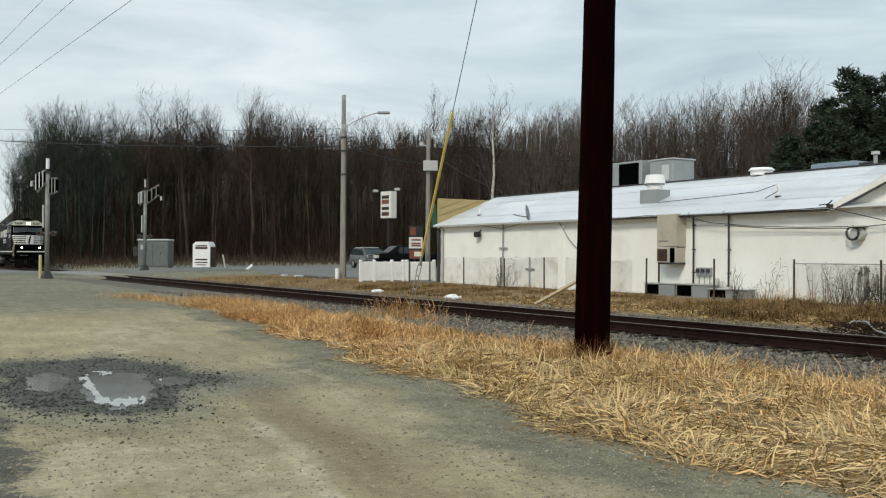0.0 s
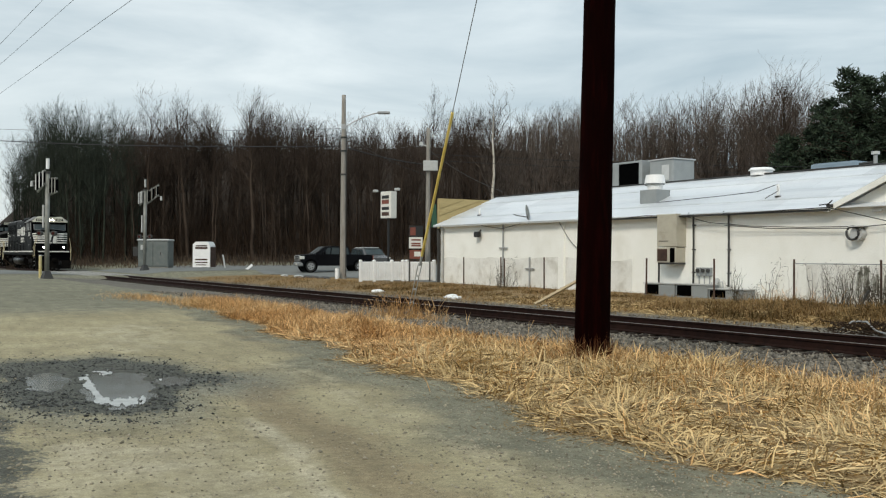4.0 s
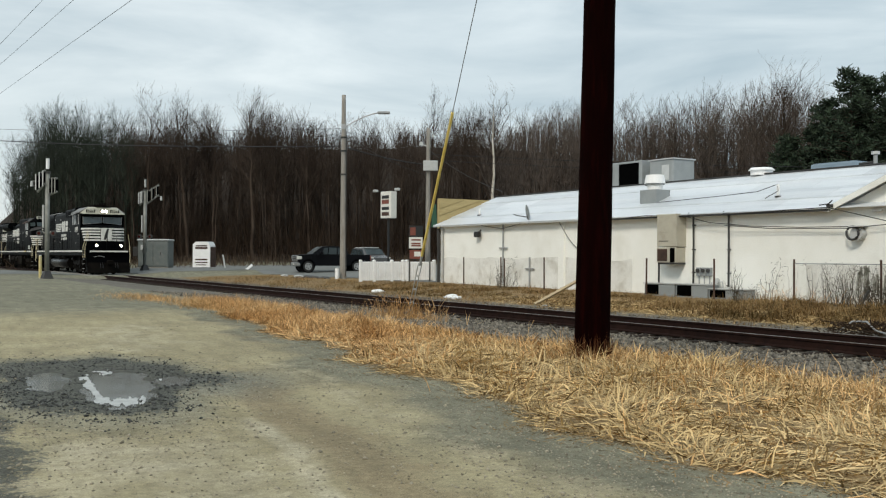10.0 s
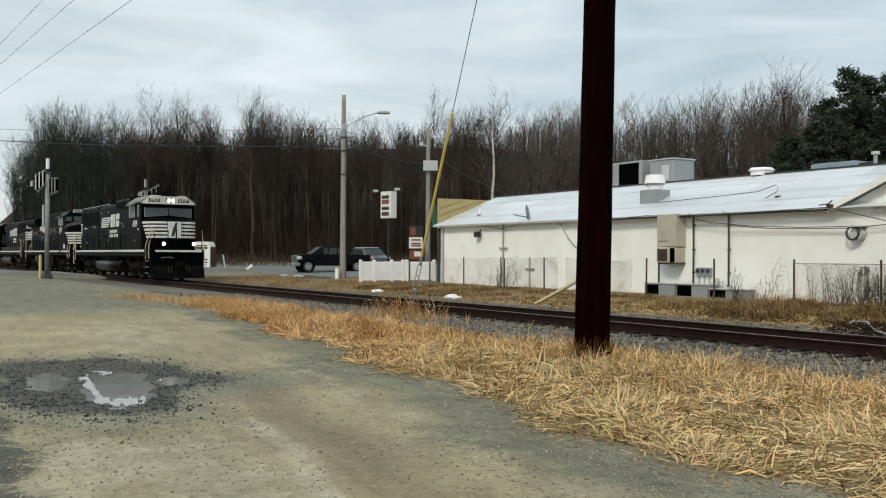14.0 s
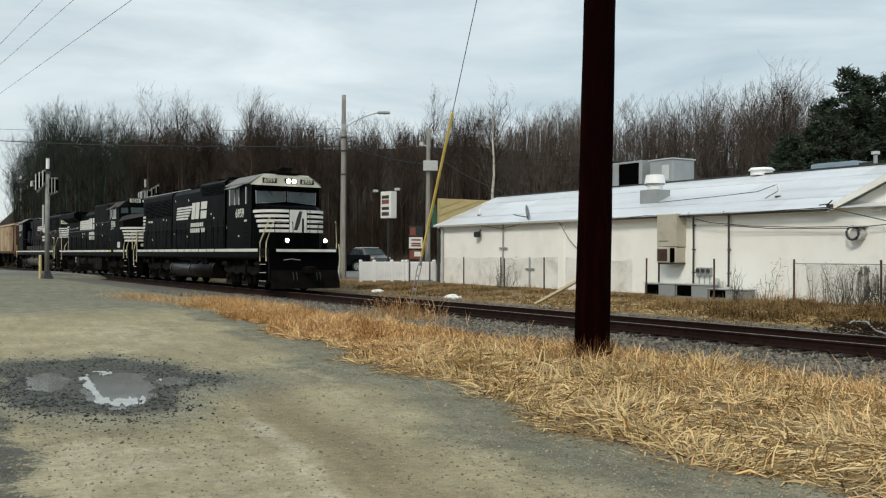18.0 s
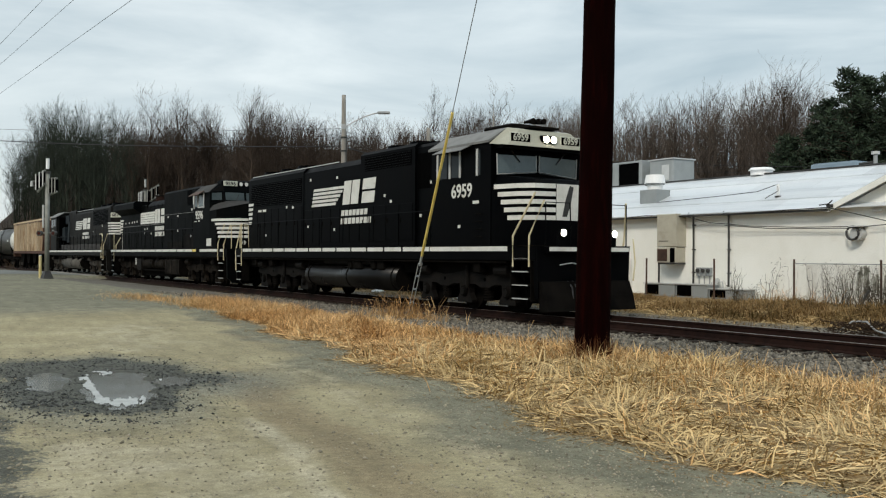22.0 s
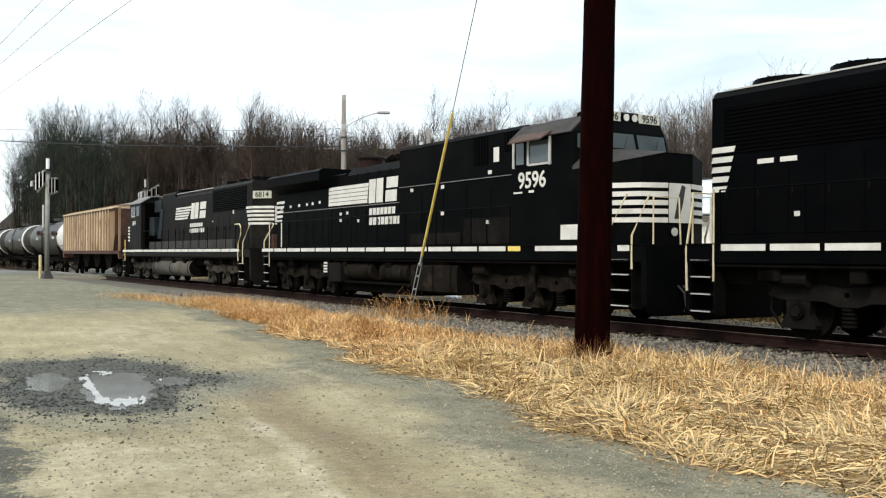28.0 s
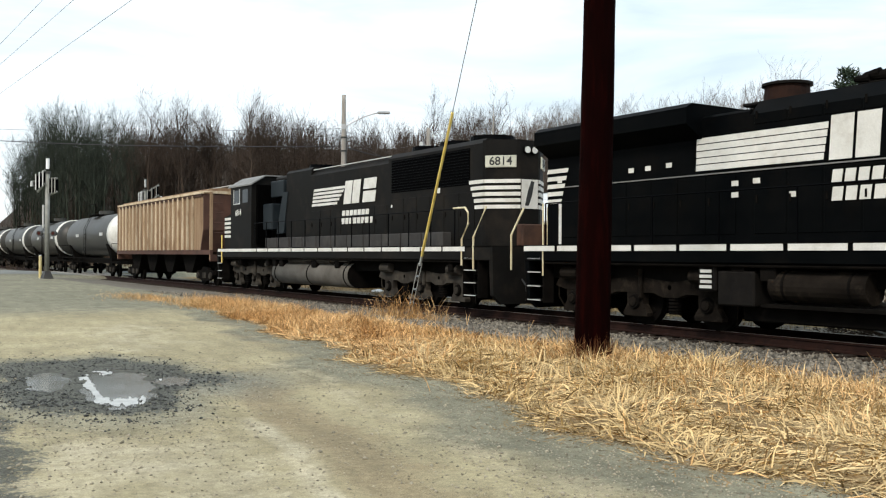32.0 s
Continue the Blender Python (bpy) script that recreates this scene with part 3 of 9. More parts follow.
def build_ground():
    ground_material()
    aa = [-3000, -1500, -700, -400, -250] + spaced(-180, -62, 6) + spaced(-62, -20, 1.0) + spaced(-20, 2, 0.5) + spaced(2, 10.5, 0.12) + spaced(10.5, 16.5, 0.06) + spaced(16.5, 26, 0.12) + spaced(26, 40, 0.6) + [44, 50, 60, 80, 120, 200, 400, 800, 1500, 3000]
    dd = [-3000, -1500, -700, -350, -200, -120, -80, -60, -50] + spaced(-44, -24, 2) + spaced(-24, -16, 0.5) + spaced(-16, -14.4, 0.12) + spaced(-14.4, -11.2, 0.06) + spaced(-11.2, -4, 0.12) + spaced(-4, 4, 0.25) + spaced(4, 20, 0.6) + spaced(20, 110, 4) + [110, 130, 160, 200, 260, 350, 500, 700, 1500, 3000]
    A, D = np.meshgrid(np.array(aa, float), np.array(dd, float), indexing="ij")
    X, Y = to_xy(A, D)
    Z = ground_z(A, D)
    na, nd = A.shape
    verts = np.stack([X, Y, Z], -1).reshape(-1, 3)
    i = np.arange(na * nd).reshape(na, nd)
    faces = np.stack([i[:-1, :-1], i[1:, :-1], i[1:, 1:], i[:-1, 1:]], -1).reshape(-1, 4)
    ob = raw("ground", verts, faces, M_GROUND, smooth=True)
    # zones: tan road, ballast, thatch, wet and other dark ground
    A, D, X, Y = A.ravel(), D.ravel(), X.ravel(), Y.ravel()
    ve = verge_edge(A)
    near = ve - D
    pr = puddle_r(X, Y)
    tan = smooth01(near, 0.45, 1.25 + 0.03 * np.clip(A - 8, 0, 12)) * smooth01(A, -3, 5)
    tan = tan * (0.5 + 0.5 * smooth01(pr, 1.4, 2.0)) * (1 - 0.5 * np.exp(-((X + 2.0) / 0.7) ** 2 - ((Y - 10.0) / 1.6) ** 2))
    ball = (1 - smooth01(np.abs(D + 0.9), 3.6, 4.4)) * smooth01(A, -41, -39)
    ball = np.maximum(ball, (1 - smooth01(np.abs(D), 3.0, 4.0)) * (1 - smooth01(A, -60, -58)))
    thatch = smooth01(D, ve - 0.3, ve + 0.3) * (1 - smooth01(D, -5.9, -5.2)) * smooth01(A, -2.5, 1.5)
    thatch = np.maximum(thatch, smooth01(D, 2.6, 3.6) * smooth01(A, -40, -36) * 0.95)
    # brown cover for the added, unseen bank behind the camera
    thatch = np.maximum(thatch, smooth01(-D, 40, 50))
    thatch = np.maximum(thatch, 0.5 * np.exp(-((A + 5.5) / 3.0) ** 2 - ((D + 6.9) / 0.8) ** 2))
    wet = (1 - smooth01(pr, 1.05, 1.5)) * 0.82
    wet = np.maximum(wet, 0.72 * np.exp(-((X + 2.6) / 0.5) ** 2 - ((Y - 10.3) / 0.7) ** 2))
    # a darker strip along the near left edge, in the same channel
    wet = np.maximum(wet, 0.7 * smooth01(near + 0.3 * (A - 15.85), 4.3, 4.65) * smooth01(A, 14.6, 15.6) * (1 - smooth01(A, 24, 30)))
    att = ob.data.color_attributes.new("zone", "FLOAT_COLOR", "POINT")
    att.data.foreach_set("color", np.stack([tan, ball, thatch, wet], -1).astype(np.float32).ravel())
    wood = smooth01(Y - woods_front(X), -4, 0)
    off = -7.7 - 0.165 * (A - 2.6) - D + 0.1 * value_noise(A, D, 1.6, 12)
    rut = 0.9 * np.exp(-((off - 2.05) / 0.36) ** 2) * smooth01(A, 11, 15) + 0.5 * np.exp(-((near - 0.75) / 0.22) ** 2) * smooth01(A, 2, 5) * (1 - smooth01(A, 9, 12))
    rut = rut + 0.5 * np.exp(-((off - 5.4) / 0.5) ** 2) * smooth01(A, 8, 12)
    rut = rut * smooth01(pr, 1.3, 2.0)
    pale = 0.45 * smooth01(off, 2.45, 2.8) * (1 - smooth01(off, 3.9, 4.4)) * smooth01(A, 13.5, 15.5)
    pale = pale + 0.75 * np.exp(-((off - 2.45) / 0.12) ** 2) * smooth01(A, 15.5, 17) + 0.32 * np.exp(-((off - 1.25) / 0.28) ** 2) * smooth01(A, 10, 14)
    pale = pale + 0.45 * np.exp(-((off - 2.7) / 1.1) ** 2) * smooth01(A, 3.5, 6) * (1 - smooth01(A, 9.5, 12))
    pale = pale + 0.22 * value_noise(A * 0.3, D, 0.4, 5) * smooth01(near, 1.0, 1.6) * smooth01(A, 8, 12)
    pale = pale * smooth01(pr, 1.4, 2.0)
    apron = 0.5 * (1 - smooth01(pr, 1.3, 1.85)) + 0.7 * np.exp(-((X + 2.05) / 0.55) ** 2 - ((Y - 10.2) / 1.2) ** 2) + 0.5 * np.exp(-((X + 4.3) / 0.55) ** 2 - ((Y - 8.7) / 0.7) ** 2)
    apron = np.clip(apron, 0, 0.85)
    att = ob.data.color_attributes.new("zone_two", "FLOAT_COLOR", "POINT")
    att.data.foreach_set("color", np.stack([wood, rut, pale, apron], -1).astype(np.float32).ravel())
    return tagged(ob, "packed gravel and dirt ground with a dry grass verge", "ground", kind="structure")


ground = build_ground()

M_ASPHALT = mat("worn_asphalt", (0.14, 0.146, 0.138), (0.185, 0.19, 0.178), 0.5, 0.9, bump=0.3, bscale=70, stain=(0.095, 0.097, 0.09), sscale=0.3, samt=0.5)
M_CONCRETE = mat("crossing_concrete", (0.32, 0.31, 0.28), (0.25, 0.245, 0.22), 1.0, 0.9, bump=0.2, bscale=50)


def sheet(name, a0, a1, d0, d1, step, lift, material, wobble=0.0):
    na, nd = max(2, int((a1 - a0) / step)), max(2, int((d1 - d0) / step))
    A, D = np.meshgrid(np.linspace(a0, a1, na), np.linspace(d0, d1, nd), indexing="ij")
    if wobble:
        A = A + wobble * np.sin(D * 0.9) * (np.abs(A - (a0 + a1) / 2) > (a1 - a0) / 2 - 0.01)
        D = D + wobble * np.sin(A * 0.7 + 1) * (np.abs(D - (d0 + d1) / 2) > (d1 - d0) / 2 - 0.01)
    X, Y = to_xy(A, D)
    Z = ground_z(A, D) + lift
    i = np.arange(na * nd).reshape(na, nd)
    faces = np.stack([i[:-1, :-1], i[1:, :-1], i[1:, 1:], i[:-1, 1:]], -1).reshape(-1, 4)
    off = (Y - woods_front(X) + 7.0).ravel()
    faces = faces[(off[faces] < 0).all(axis=1)]
    return raw(name, np.stack([X, Y, Z], -1).reshape(-1, 3), faces, material, smooth=True)


tagged(sheet("parking_lot", -150, -17.2, 10.2, 78, 1.0, 0.02, M_ASPHALT, 0.3), "worn grey asphalt parking lot beside the track", "parking lot", kind="structure")
tagged(sheet("road", -57, -42.2, 2.0, 10.0, 0.6, 0.02, M_ASPHALT), "patched grey asphalt road over the crossing", "road", kind="structure")
tagged(sheet("road", -57, -41.8, -34, -2.0, 0.6, 0.02, M_ASPHALT, 0.25), "patched grey asphalt road over the crossing", "road", kind="structure")


def build_puddle():
    n = 120
    bm = bmesh.new()
    ring = []
    for k in range(n):
        ang = 2 * math.pi * k / n
        r = 1.0
        lo, hi = 0.2, 2.5
        for _ in range(18):
            mid = (lo + hi) / 2
            if puddle_r(PUDDLE[0] + mid * math.cos(ang), PUDDLE[1] + mid * math.sin(ang)) < 1.25:
                lo = mid
            else:
                hi = mid
        r = lo
        ring.append(bm.verts.new((PUDDLE[0] + r * math.cos(ang), PUDDLE[1] + r * math.sin(ang), 0)))
    bm.faces.new(ring)
    z = 0.085 - 0.0235
    water = part("water", bm, M_WATER, m=pose(0, 0, z))
    tagged(water, "shallow muddy puddle in a pothole", "puddle", kind="structure")
    # ragged white streaks along three lines across the pools
    lines = (((-4.05, 11.35), (-3.58, 11.0)), ((-3.86, 10.95), (-3.85, 10.35), (-3.76, 9.6), (-3.68, 8.95)), ((-3.72, 8.85), (-3.45, 8.72), (-3.22, 8.95)), ((-3.16, 10.5), (-3.04, 10.35)))
    cu, cy = 0.014, 0.06
    U, Y = np.meshgrid(np.arange(-4.2, -2.9, cu), np.arange(8.3, 11.8, cy), indexing="ij")
    gap = np.full(U.shape, 9.0)
    for line, half in zip(lines, (0.028, 0.044, 0.024, 0.016)):
        for (u0, y0), (u1, y1) in zip(line, line[1:]):
            ax, ay = u1 - u0, (y1 - y0) * 0.145
            k = np.clip(((U - u0) * ax + (Y - y0) * 0.145 * ay) / (ax * ax + ay * ay), 0, 1)
            gap = np.minimum(gap, np.hypot(U - u0 - k * ax, (Y - y0) * 0.145 - k * ay) - half)
    mask = gap + 0.022 * value_noise(U, Y * 0.145, 0.05, 7) + 0.014 * value_noise(U, Y * 0.145, 0.02, 8) < 0
    X = U * Y / 10 + 0.003 * value_noise(U * 90, Y * 30, 1.0, 3)
    Y2 = Y + 0.02 * value_noise(U * 70, Y * 40, 1.0, 4)
    ice = bmesh.new()
    grid = {}

    def corner(i, j):
        if (i, j) not in grid:
            grid[i, j] = ice.verts.new((X[i, j], Y2[i, j], 0))
        return grid[i, j]
    for i in range(U.shape[0] - 1):
        for j in range(U.shape[1] - 1):
            if mask[i, j]:
                ice.faces.new((corner(i, j), corner(i + 1, j), corner(i + 1, j + 1), corner(i, j + 1)))
    tagged(part("ice_patch", ice, M_PALEFILM, m=pose(0, 0, z + 0.006)), "thin broken white streaks on the puddle", "ice")


build_puddle()

# ---- railway track ----
def build_track():
    prof = [(-0.075, -0.19), (0.075, -0.19), (0.075, -0.175), (0.012, -0.15), (0.012, -0.045), (0.036, -0.035), (0.036, -0.006), (0.028, 0.0), (-0.028, 0.0), (-0.036, -0.006), (-0.036, -0.035), (-0.012, -0.045), (-0.012, -0.15), (-0.075, -0.175)]
    for y in (-0.752, 0.752):
        bm = bmesh.new()
        prism(bm, [(y + p, q) for p, q in prof], "x", -420, 90)
        rail = part("rail", bm, M_RAILSTEEL, m=TRACK)
        tagged(rail, "rusty steel rail with a worn bright top", "rail", group="rails of the track", kind="structure")
        part("rail_head", boxbm(-420, 90, y - 0.026, y + 0.026, 0.0, 0.003), M_RAILHEAD, rail)
    random.seed(11)
    tie = boxbm(-0.11, 0.11, -1.3, 1.3, -0.36, -0.192, bevel=0.012)
    me = bpy.data.meshes.new("tie")
    tie.to_mesh(me)
    tie.free()
    me.materials.append(M_TIE)
    bed = thing("track_bed", "dark creosoted wooden ties in grey ballast", "track", m=TRACK)
    bed["kind"] = "structure"
    a = 34.0
    n = 0
    while a > -41 and n < 150:
        ob = new("tie", me)
        ob.parent = bed
        ob.matrix_basis = pose(a, random.uniform(-0.05, 0.05), random.uniform(-0.012, 0.0), 0, 0, random.uniform(-1.5, 1.5))
        a -= 0.52
        n += 1
    # crossing panels between and beside the rails
    for y0, y1, i in ((-0.66, 0.66, 0), (-1.9, -0.83, 1), (0.83, 1.9, 2)):
        x = -41.8
        while x > -57:
            p = part("panel", boxbm(x - 2.35, x, y0, y1, -0.1, -0.004, bevel=0.01), M_CONCRETE, bed, "worn concrete crossing panel")
            x -= 2.4
    return bed


build_track()

# ---- the long white building ----
WALL_D, EAVE, RIDGE_D, RIDGE = 10.4, 3.06, 14.1, 4.55


def build_building():
    b = thing("building", "long white low commercial building with a pale metal roof", "building", m=TRACK)
    b["kind"] = "structure"
    bm = boxbm(-16.5, 6.6, WALL_D, WALL_D + 0.25, -0.3, EAVE)
    part("wall", bm, M_WALL, b, "whitewashed block wall")
    # gabled wing, flush with the long wall
    w = prismbm([(6.6, -0.3), (20.6, -0.3), (20.6, EAVE), (13.6, EAVE + 3.15), (6.6, EAVE)], "y", WALL_D, WALL_D + 0.25)
    part("gable_wall", w, M_WALL, b, "whitewashed gable wall")
    part("wall", boxbm(-16.5, -16.25, WALL_D + 0.25, 34, -0.3, EAVE), M_WALL, b)
    part("wall", boxbm(20.35, 20.6, WALL_D + 0.25, 34, -0.3, EAVE), M_WALL, b)
    part("wall", boxbm(-16.25, 20.35, 33.75, 34, -0.3, EAVE), M_WALL, b)
    # sloping metal roof in sheets with raised seams, then a flat deck
    slope = (RIDGE - EAVE) / (RIDGE_D - WALL_D)
    y0 = WALL_D - 0.3
    z0 = EAVE - 0.3 * slope
    # four overlapping courses of long sheets
    run = (RIDGE_D - y0) / 4
    for c in range(4):
        ya, yb = y0 + c * run, y0 + (c + 1) * run + (0.12 if c < 3 else 0)
        za, zb = EAVE + (ya - WALL_D) * slope, EAVE + (yb - WALL_D) * slope
        x = -16.75 - (1.3 if c % 2 else 0)
        while x < 11.5:
            x1 = min(x + 2.6, 12.0)
            xa = max(x, -16.75)
            lift = 0.012 * (c % 2)
            sheet_ob = part("roof_sheet", prismbm([(ya, za + 0.03 + lift), (yb, zb + 0.018 + lift), (yb, zb + 0.042 + lift), (ya, za + 0.062 + lift)], "x", xa + 0.004, x1 - 0.004), M_ROOF, b)
            x += 2.6
    part("roof_deck", boxbm(-16.5, 20.6, RIDGE_D, 34, RIDGE - 0.1, RIDGE + 0.03), M_ROOF, b, "flat pale roof deck")
    part("gable_roof", prismbm([(6.25, EAVE - 0.1), (13.6, EAVE + 3.2), (20.95, EAVE - 0.1), (20.95, EAVE + 0.02), (13.6, EAVE + 3.33), (6.25, EAVE + 0.02)], "y", WALL_D - 0.3, 24), M_ROOF, b, "pale metal gable roof")
    part("rake_board", prismbm([(6.2, EAVE - 0.2), (6.2, EAVE - 0.02), (13.6, EAVE + 3.2), (13.6, EAVE + 3.02)], "y", WALL_D - 0.36, WALL_D - 0.305), M_WALL, b, "white rake board")
    part("gutter", prismbm([(y0 - 0.06, z0 - 0.05), (y0, z0 - 0.05), (y0, z0 + 0.012), (y0 - 0.01, z0 + 0.012), (y0 - 0.014, z0 - 0.04), (y0 - 0.05, z0 - 0.04), (y0 - 0.06, z0 + 0.012)], "x", -3.9, 6.3), M_TRIM, b, "dark eave gutter")
    part("eave_edge", boxbm(-16.75, -3.91, y0 - 0.02, y0 + 0.01, z0 - 0.03, z0 + 0.02), M_LTGREY, b, "thin pale eave edge")
    part("ridge_cap", boxbm(-16.75, 6.3, RIDGE_D - 0.06, RIDGE_D + 0.12, RIDGE + 0.065, RIDGE + 0.11), M_TRIM, b, "dark ridge edge")
    # front parapet with tan siding at the far end
    fp = part("false_front", boxbm(-17.0, -16.78, WALL_D + 0.1, 20, EAVE - 0.3, 4.42), M_TAN, b, "tan horizontal siding parapet")
    # boards laid aslant, with dark gaps between them
    for k in range(12):
        lo, hi, c = EAVE - 0.28, 4.40, EAVE - 2.4 + k * 0.36
        d0, d1 = WALL_D + 0.1, 19.9
        poly = []
        for dd, off in ((d0, 0.0), (d1, 0.0), (d1, 0.31), (d0, 0.31)):
            poly.append((dd, min(hi, max(lo, c + off + 0.33 * (dd - d0)))))
        # the board stops where its edge meets the parapet's top or foot
        poly = [((min(d1, d0 + (z - c - off) / 0.33) if z in (lo, hi) else dd), z) for (dd, z), off in zip(poly, (0, 0, 0.31, 0.31))]
        poly = [(min(d1, max(d0, dd)), z) for dd, z in poly]
        if max(z for _, z in poly) - min(z for _, z in poly) > 0.15:
            part("siding_board", prismbm(poly, "x", -16.78, -16.755), M_TAN, fp)
    # black mould and moss on the gable wall's foot
    random.seed(4)
    for xa, xb, top in ((7.0, 7.7, 1.24), (7.9, 8.3, 1.0), (8.7, 9.5, 1.2), (9.8, 11.5, 1.05)):
        for k in range(int((xb - xa) * 26)):
            x, w = random.uniform(xa, xb), random.uniform(0.015, 0.07)
            z1 = top - random.uniform(0.0, 0.5) ** 1.5
            z0 = max(0.1, z1 - random.uniform(0.12, 0.8))
            lean = random.uniform(-0.06, 0.06)
            streak = [(x - w * 0.3, z0), (x + w * 0.3, z0), (x + w + lean, (z0 + z1) / 2), (x + w * 0.8 + lean, z1), (x - w * 0.8 + lean, z1 - 0.03), (x - w + lean, (z0 + z1) / 2)]
            lift = 0.009 + 0.0004 * k
            part("mould_streak", prismbm(streak, "y", WALL_D - lift - 0.003, WALL_D - lift + 0.004), M_MOULD, b, "black mould streak")
    # stained skirt of old render along the wall's foot
    random.seed(9)
    for xa, xb, top in ((-16.4, -7.1, 1.38), (-6.6, -2.6, 1.4), (5.2, 13.0, 1.22)):
        n = int((xb - xa) / 0.08)
        line = [xb + (xa - xb) * i / n for i in range(n + 1)]
        pts = [(xa, -0.2)] + [(xb, -0.2)] + [(x, top - 0.05 + 0.09 * float(value_noise(x, 0.5, 1.7, 9)) + 0.04 * float(value_noise(x, 0.5, 0.45, 4))) for x in line]
        part("stained_skirt", prismbm(pts, "y", WALL_D - 0.008, WALL_D + 0.02), M_WALLLOW, b, "grey stained wall skirt")
    return b


building = build_building()

# ---- poles, wires, crossing signals ----
POLE = (2.0, 12.5)


def shaft_bm(h, r0, r1, lean=0.0, n=16, rough=0.015, low=-0.3):
    bm = bmesh.new()
    rings = []
    k = 26
    for i in range(k + 1):
        z = low + (h - low) * i / k
        r = r0 + (r1 - r0) * max(0, z) / h
        rings.append([bm.verts.new((lean * z + r * (1 + random.uniform(-rough, rough)) * math.cos(2 * math.pi * j / n), r * (1 + random.uniform(-rough, rough)) * math.sin(2 * math.pi * j / n), z)) for j in range(n)])
    for a, b in zip(rings, rings[1:]):
        for j in range(n):
            bm.faces.new((a[j], a[(j + 1) % n], b[(j + 1) % n], b[j]))
    bm.faces.new(rings[-1])
    return bm


def build_big_pole():
    random.seed(3)
    p = thing("utility_pole", "thick dark creosoted wooden utility pole in dry grass", "utility pole", m=pose(POLE[0], POLE[1], gz(*POLE)))
    part("shaft", shaft_bm(13.8, 0.238, 0.168, 0.0185, 20, 0.02), M_POLE, p, smooth=True)
    part("crossarm", boxbm(-1.1, 1.6, -0.06, 0.06, 13.0, 13.14), M_POLE, p, "wooden crossarm")
    return p


build_big_pole()


def build_guy():
    a = Vector((-0.88, 24.5, -0.1))
    b = Vector((POLE[0] + 0.0185 * 13 - 0.1, POLE[1], 13.05))
    g = thing("guy_wire", "steel guy wire with a yellow plastic guard anchored beside the track", "guy wire")
    part("strand", tubebm([a + (b - a) * 0.1, b], 0.009, 6), M_STEELWIRE, g)
    part("guard", tubebm([a + (b - a) * 0.118, a + (b - a) * 0.2, a + (b - a) * 0.28, a + (b - a) * 0.355], 0.036, 10, 0.032), M_YELLOW, g, "yellow guy guard")
    s = (b - a).cross(Vector((0, 0, 1))).normalized() * 0.045
    for k in range(4):
        p, q = a + (b - a) * (0.002 + 0.026 * k), a + (b - a) * (0.026 * (k + 1))
        part("link", tubebm([p - s * 0.3, p + s, q + s, q - s * 0.3, q - s, p - s, p - s * 0.3], 0.012, 5), M_LTGREY, g, "pale steel link")
    part("thimble", tubebm([a + (b - a) * 0.1, a + (b - a) * 0.12], 0.03, 6), M_LTGREY, g)
    part("anchor_rod", tubebm([a - (b - a) * 0.02, a + (b - a) * 0.01], 0.025, 6), M_LTGREY, g)


build_guy()


def sag_wire(bm, p, q, sag, r, n=14):
    p, q = Vector(p), Vector(q)
    pts = []
    for i in range(n + 1):
        k = i / n
        v = p.lerp(q, k)
        v.z -= 4 * sag * k * (1 - k)
        pts.append(v)
    tube(bm, pts, r, 4)


def wire(p, q, sag, r=0.014, label="thin dark overhead wire"):
    bm = bmesh.new()
    sag_wire(bm, p, q, sag, r)
    return tagged(part("overhead_wire", bm, M_WIRE), label, "wire", "overhead wires")


def build_left_pole():
    x, y = -20.6, 40.5
    p = thing("utility_pole", "dark wooden line pole beside the dirt road", "utility pole", m=pose(x, y, gz(x, y)))
    random.seed(4)
    part("shaft", shaft_bm(11.5, 0.17, 0.12), M_POLE, p, smooth=True)
    for z in (8.0, 9.2, 10.0):
        ins = bmesh.new()
        tube(ins, [(0, 0, z), (1.1, -0.35, z + 0.02)], 0.03, 6)
        disc(ins, (1.1, -0.35, z + 0.08), 0.07, 0.14, "z", 10, 0.04)
        part("insulator", ins, M_TRIM, p, "dark insulator arm")


build_left_pole()
for z, ex, ey in ((10.13, -13.6, 31.6), (9.3, -11.3, 28.5), (8.1, -8.1, 24.2)):
    q = Vector((-19.4, 40.0, z)).lerp(Vector((ex, ey, z)), 5.0)
    wire((-19.4, 40.0, z), q, 0.0, 0.008)


def build_light_pole():
    x, y = -5.95, 55.5
    p = thing("street_lamp", "grey weathered wooden pole with a curved lamp arm", "street lamp", m=pose(x, y, gz(x, y)))
    random.seed(6)
    part("shaft", shaft_bm(10.95, 0.2, 0.12, -0.001), M_GREYPOLE, p, smooth=True)
    part("arm", tubebm([(0.1, 0, 9.05), (0.5, 0, 9.3), (1.2, 0, 9.65), (1.8, 0, 9.85), (2.1, 0, 9.9)], 0.035, 8), M_GALV, p, "galvanised lamp arm")
    lamp = bmesh.new()
    box(lamp, 2.0, 2.75, -0.14, 0.14, 9.82, 9.98, bevel=0.05)
    part("lamp_head", lamp, M_GALV, p, "cobra head lamp")
    part("bracket", boxbm(-0.13, 0.15, -0.14, 0.14, 8.9, 9.2), M_GALV, p)
    for z in (7.6, 6.2, 8.4):
        part("clamp", discbm((0, 0, z), 0.2, 0.1, "z", 12), M_TRIM, p)
    part("cable_riser", tubebm([(0.17, -0.1, 0.2), (0.17, -0.1, 8.8)], 0.025, 6), M_TRIM, p)


build_light_pole()


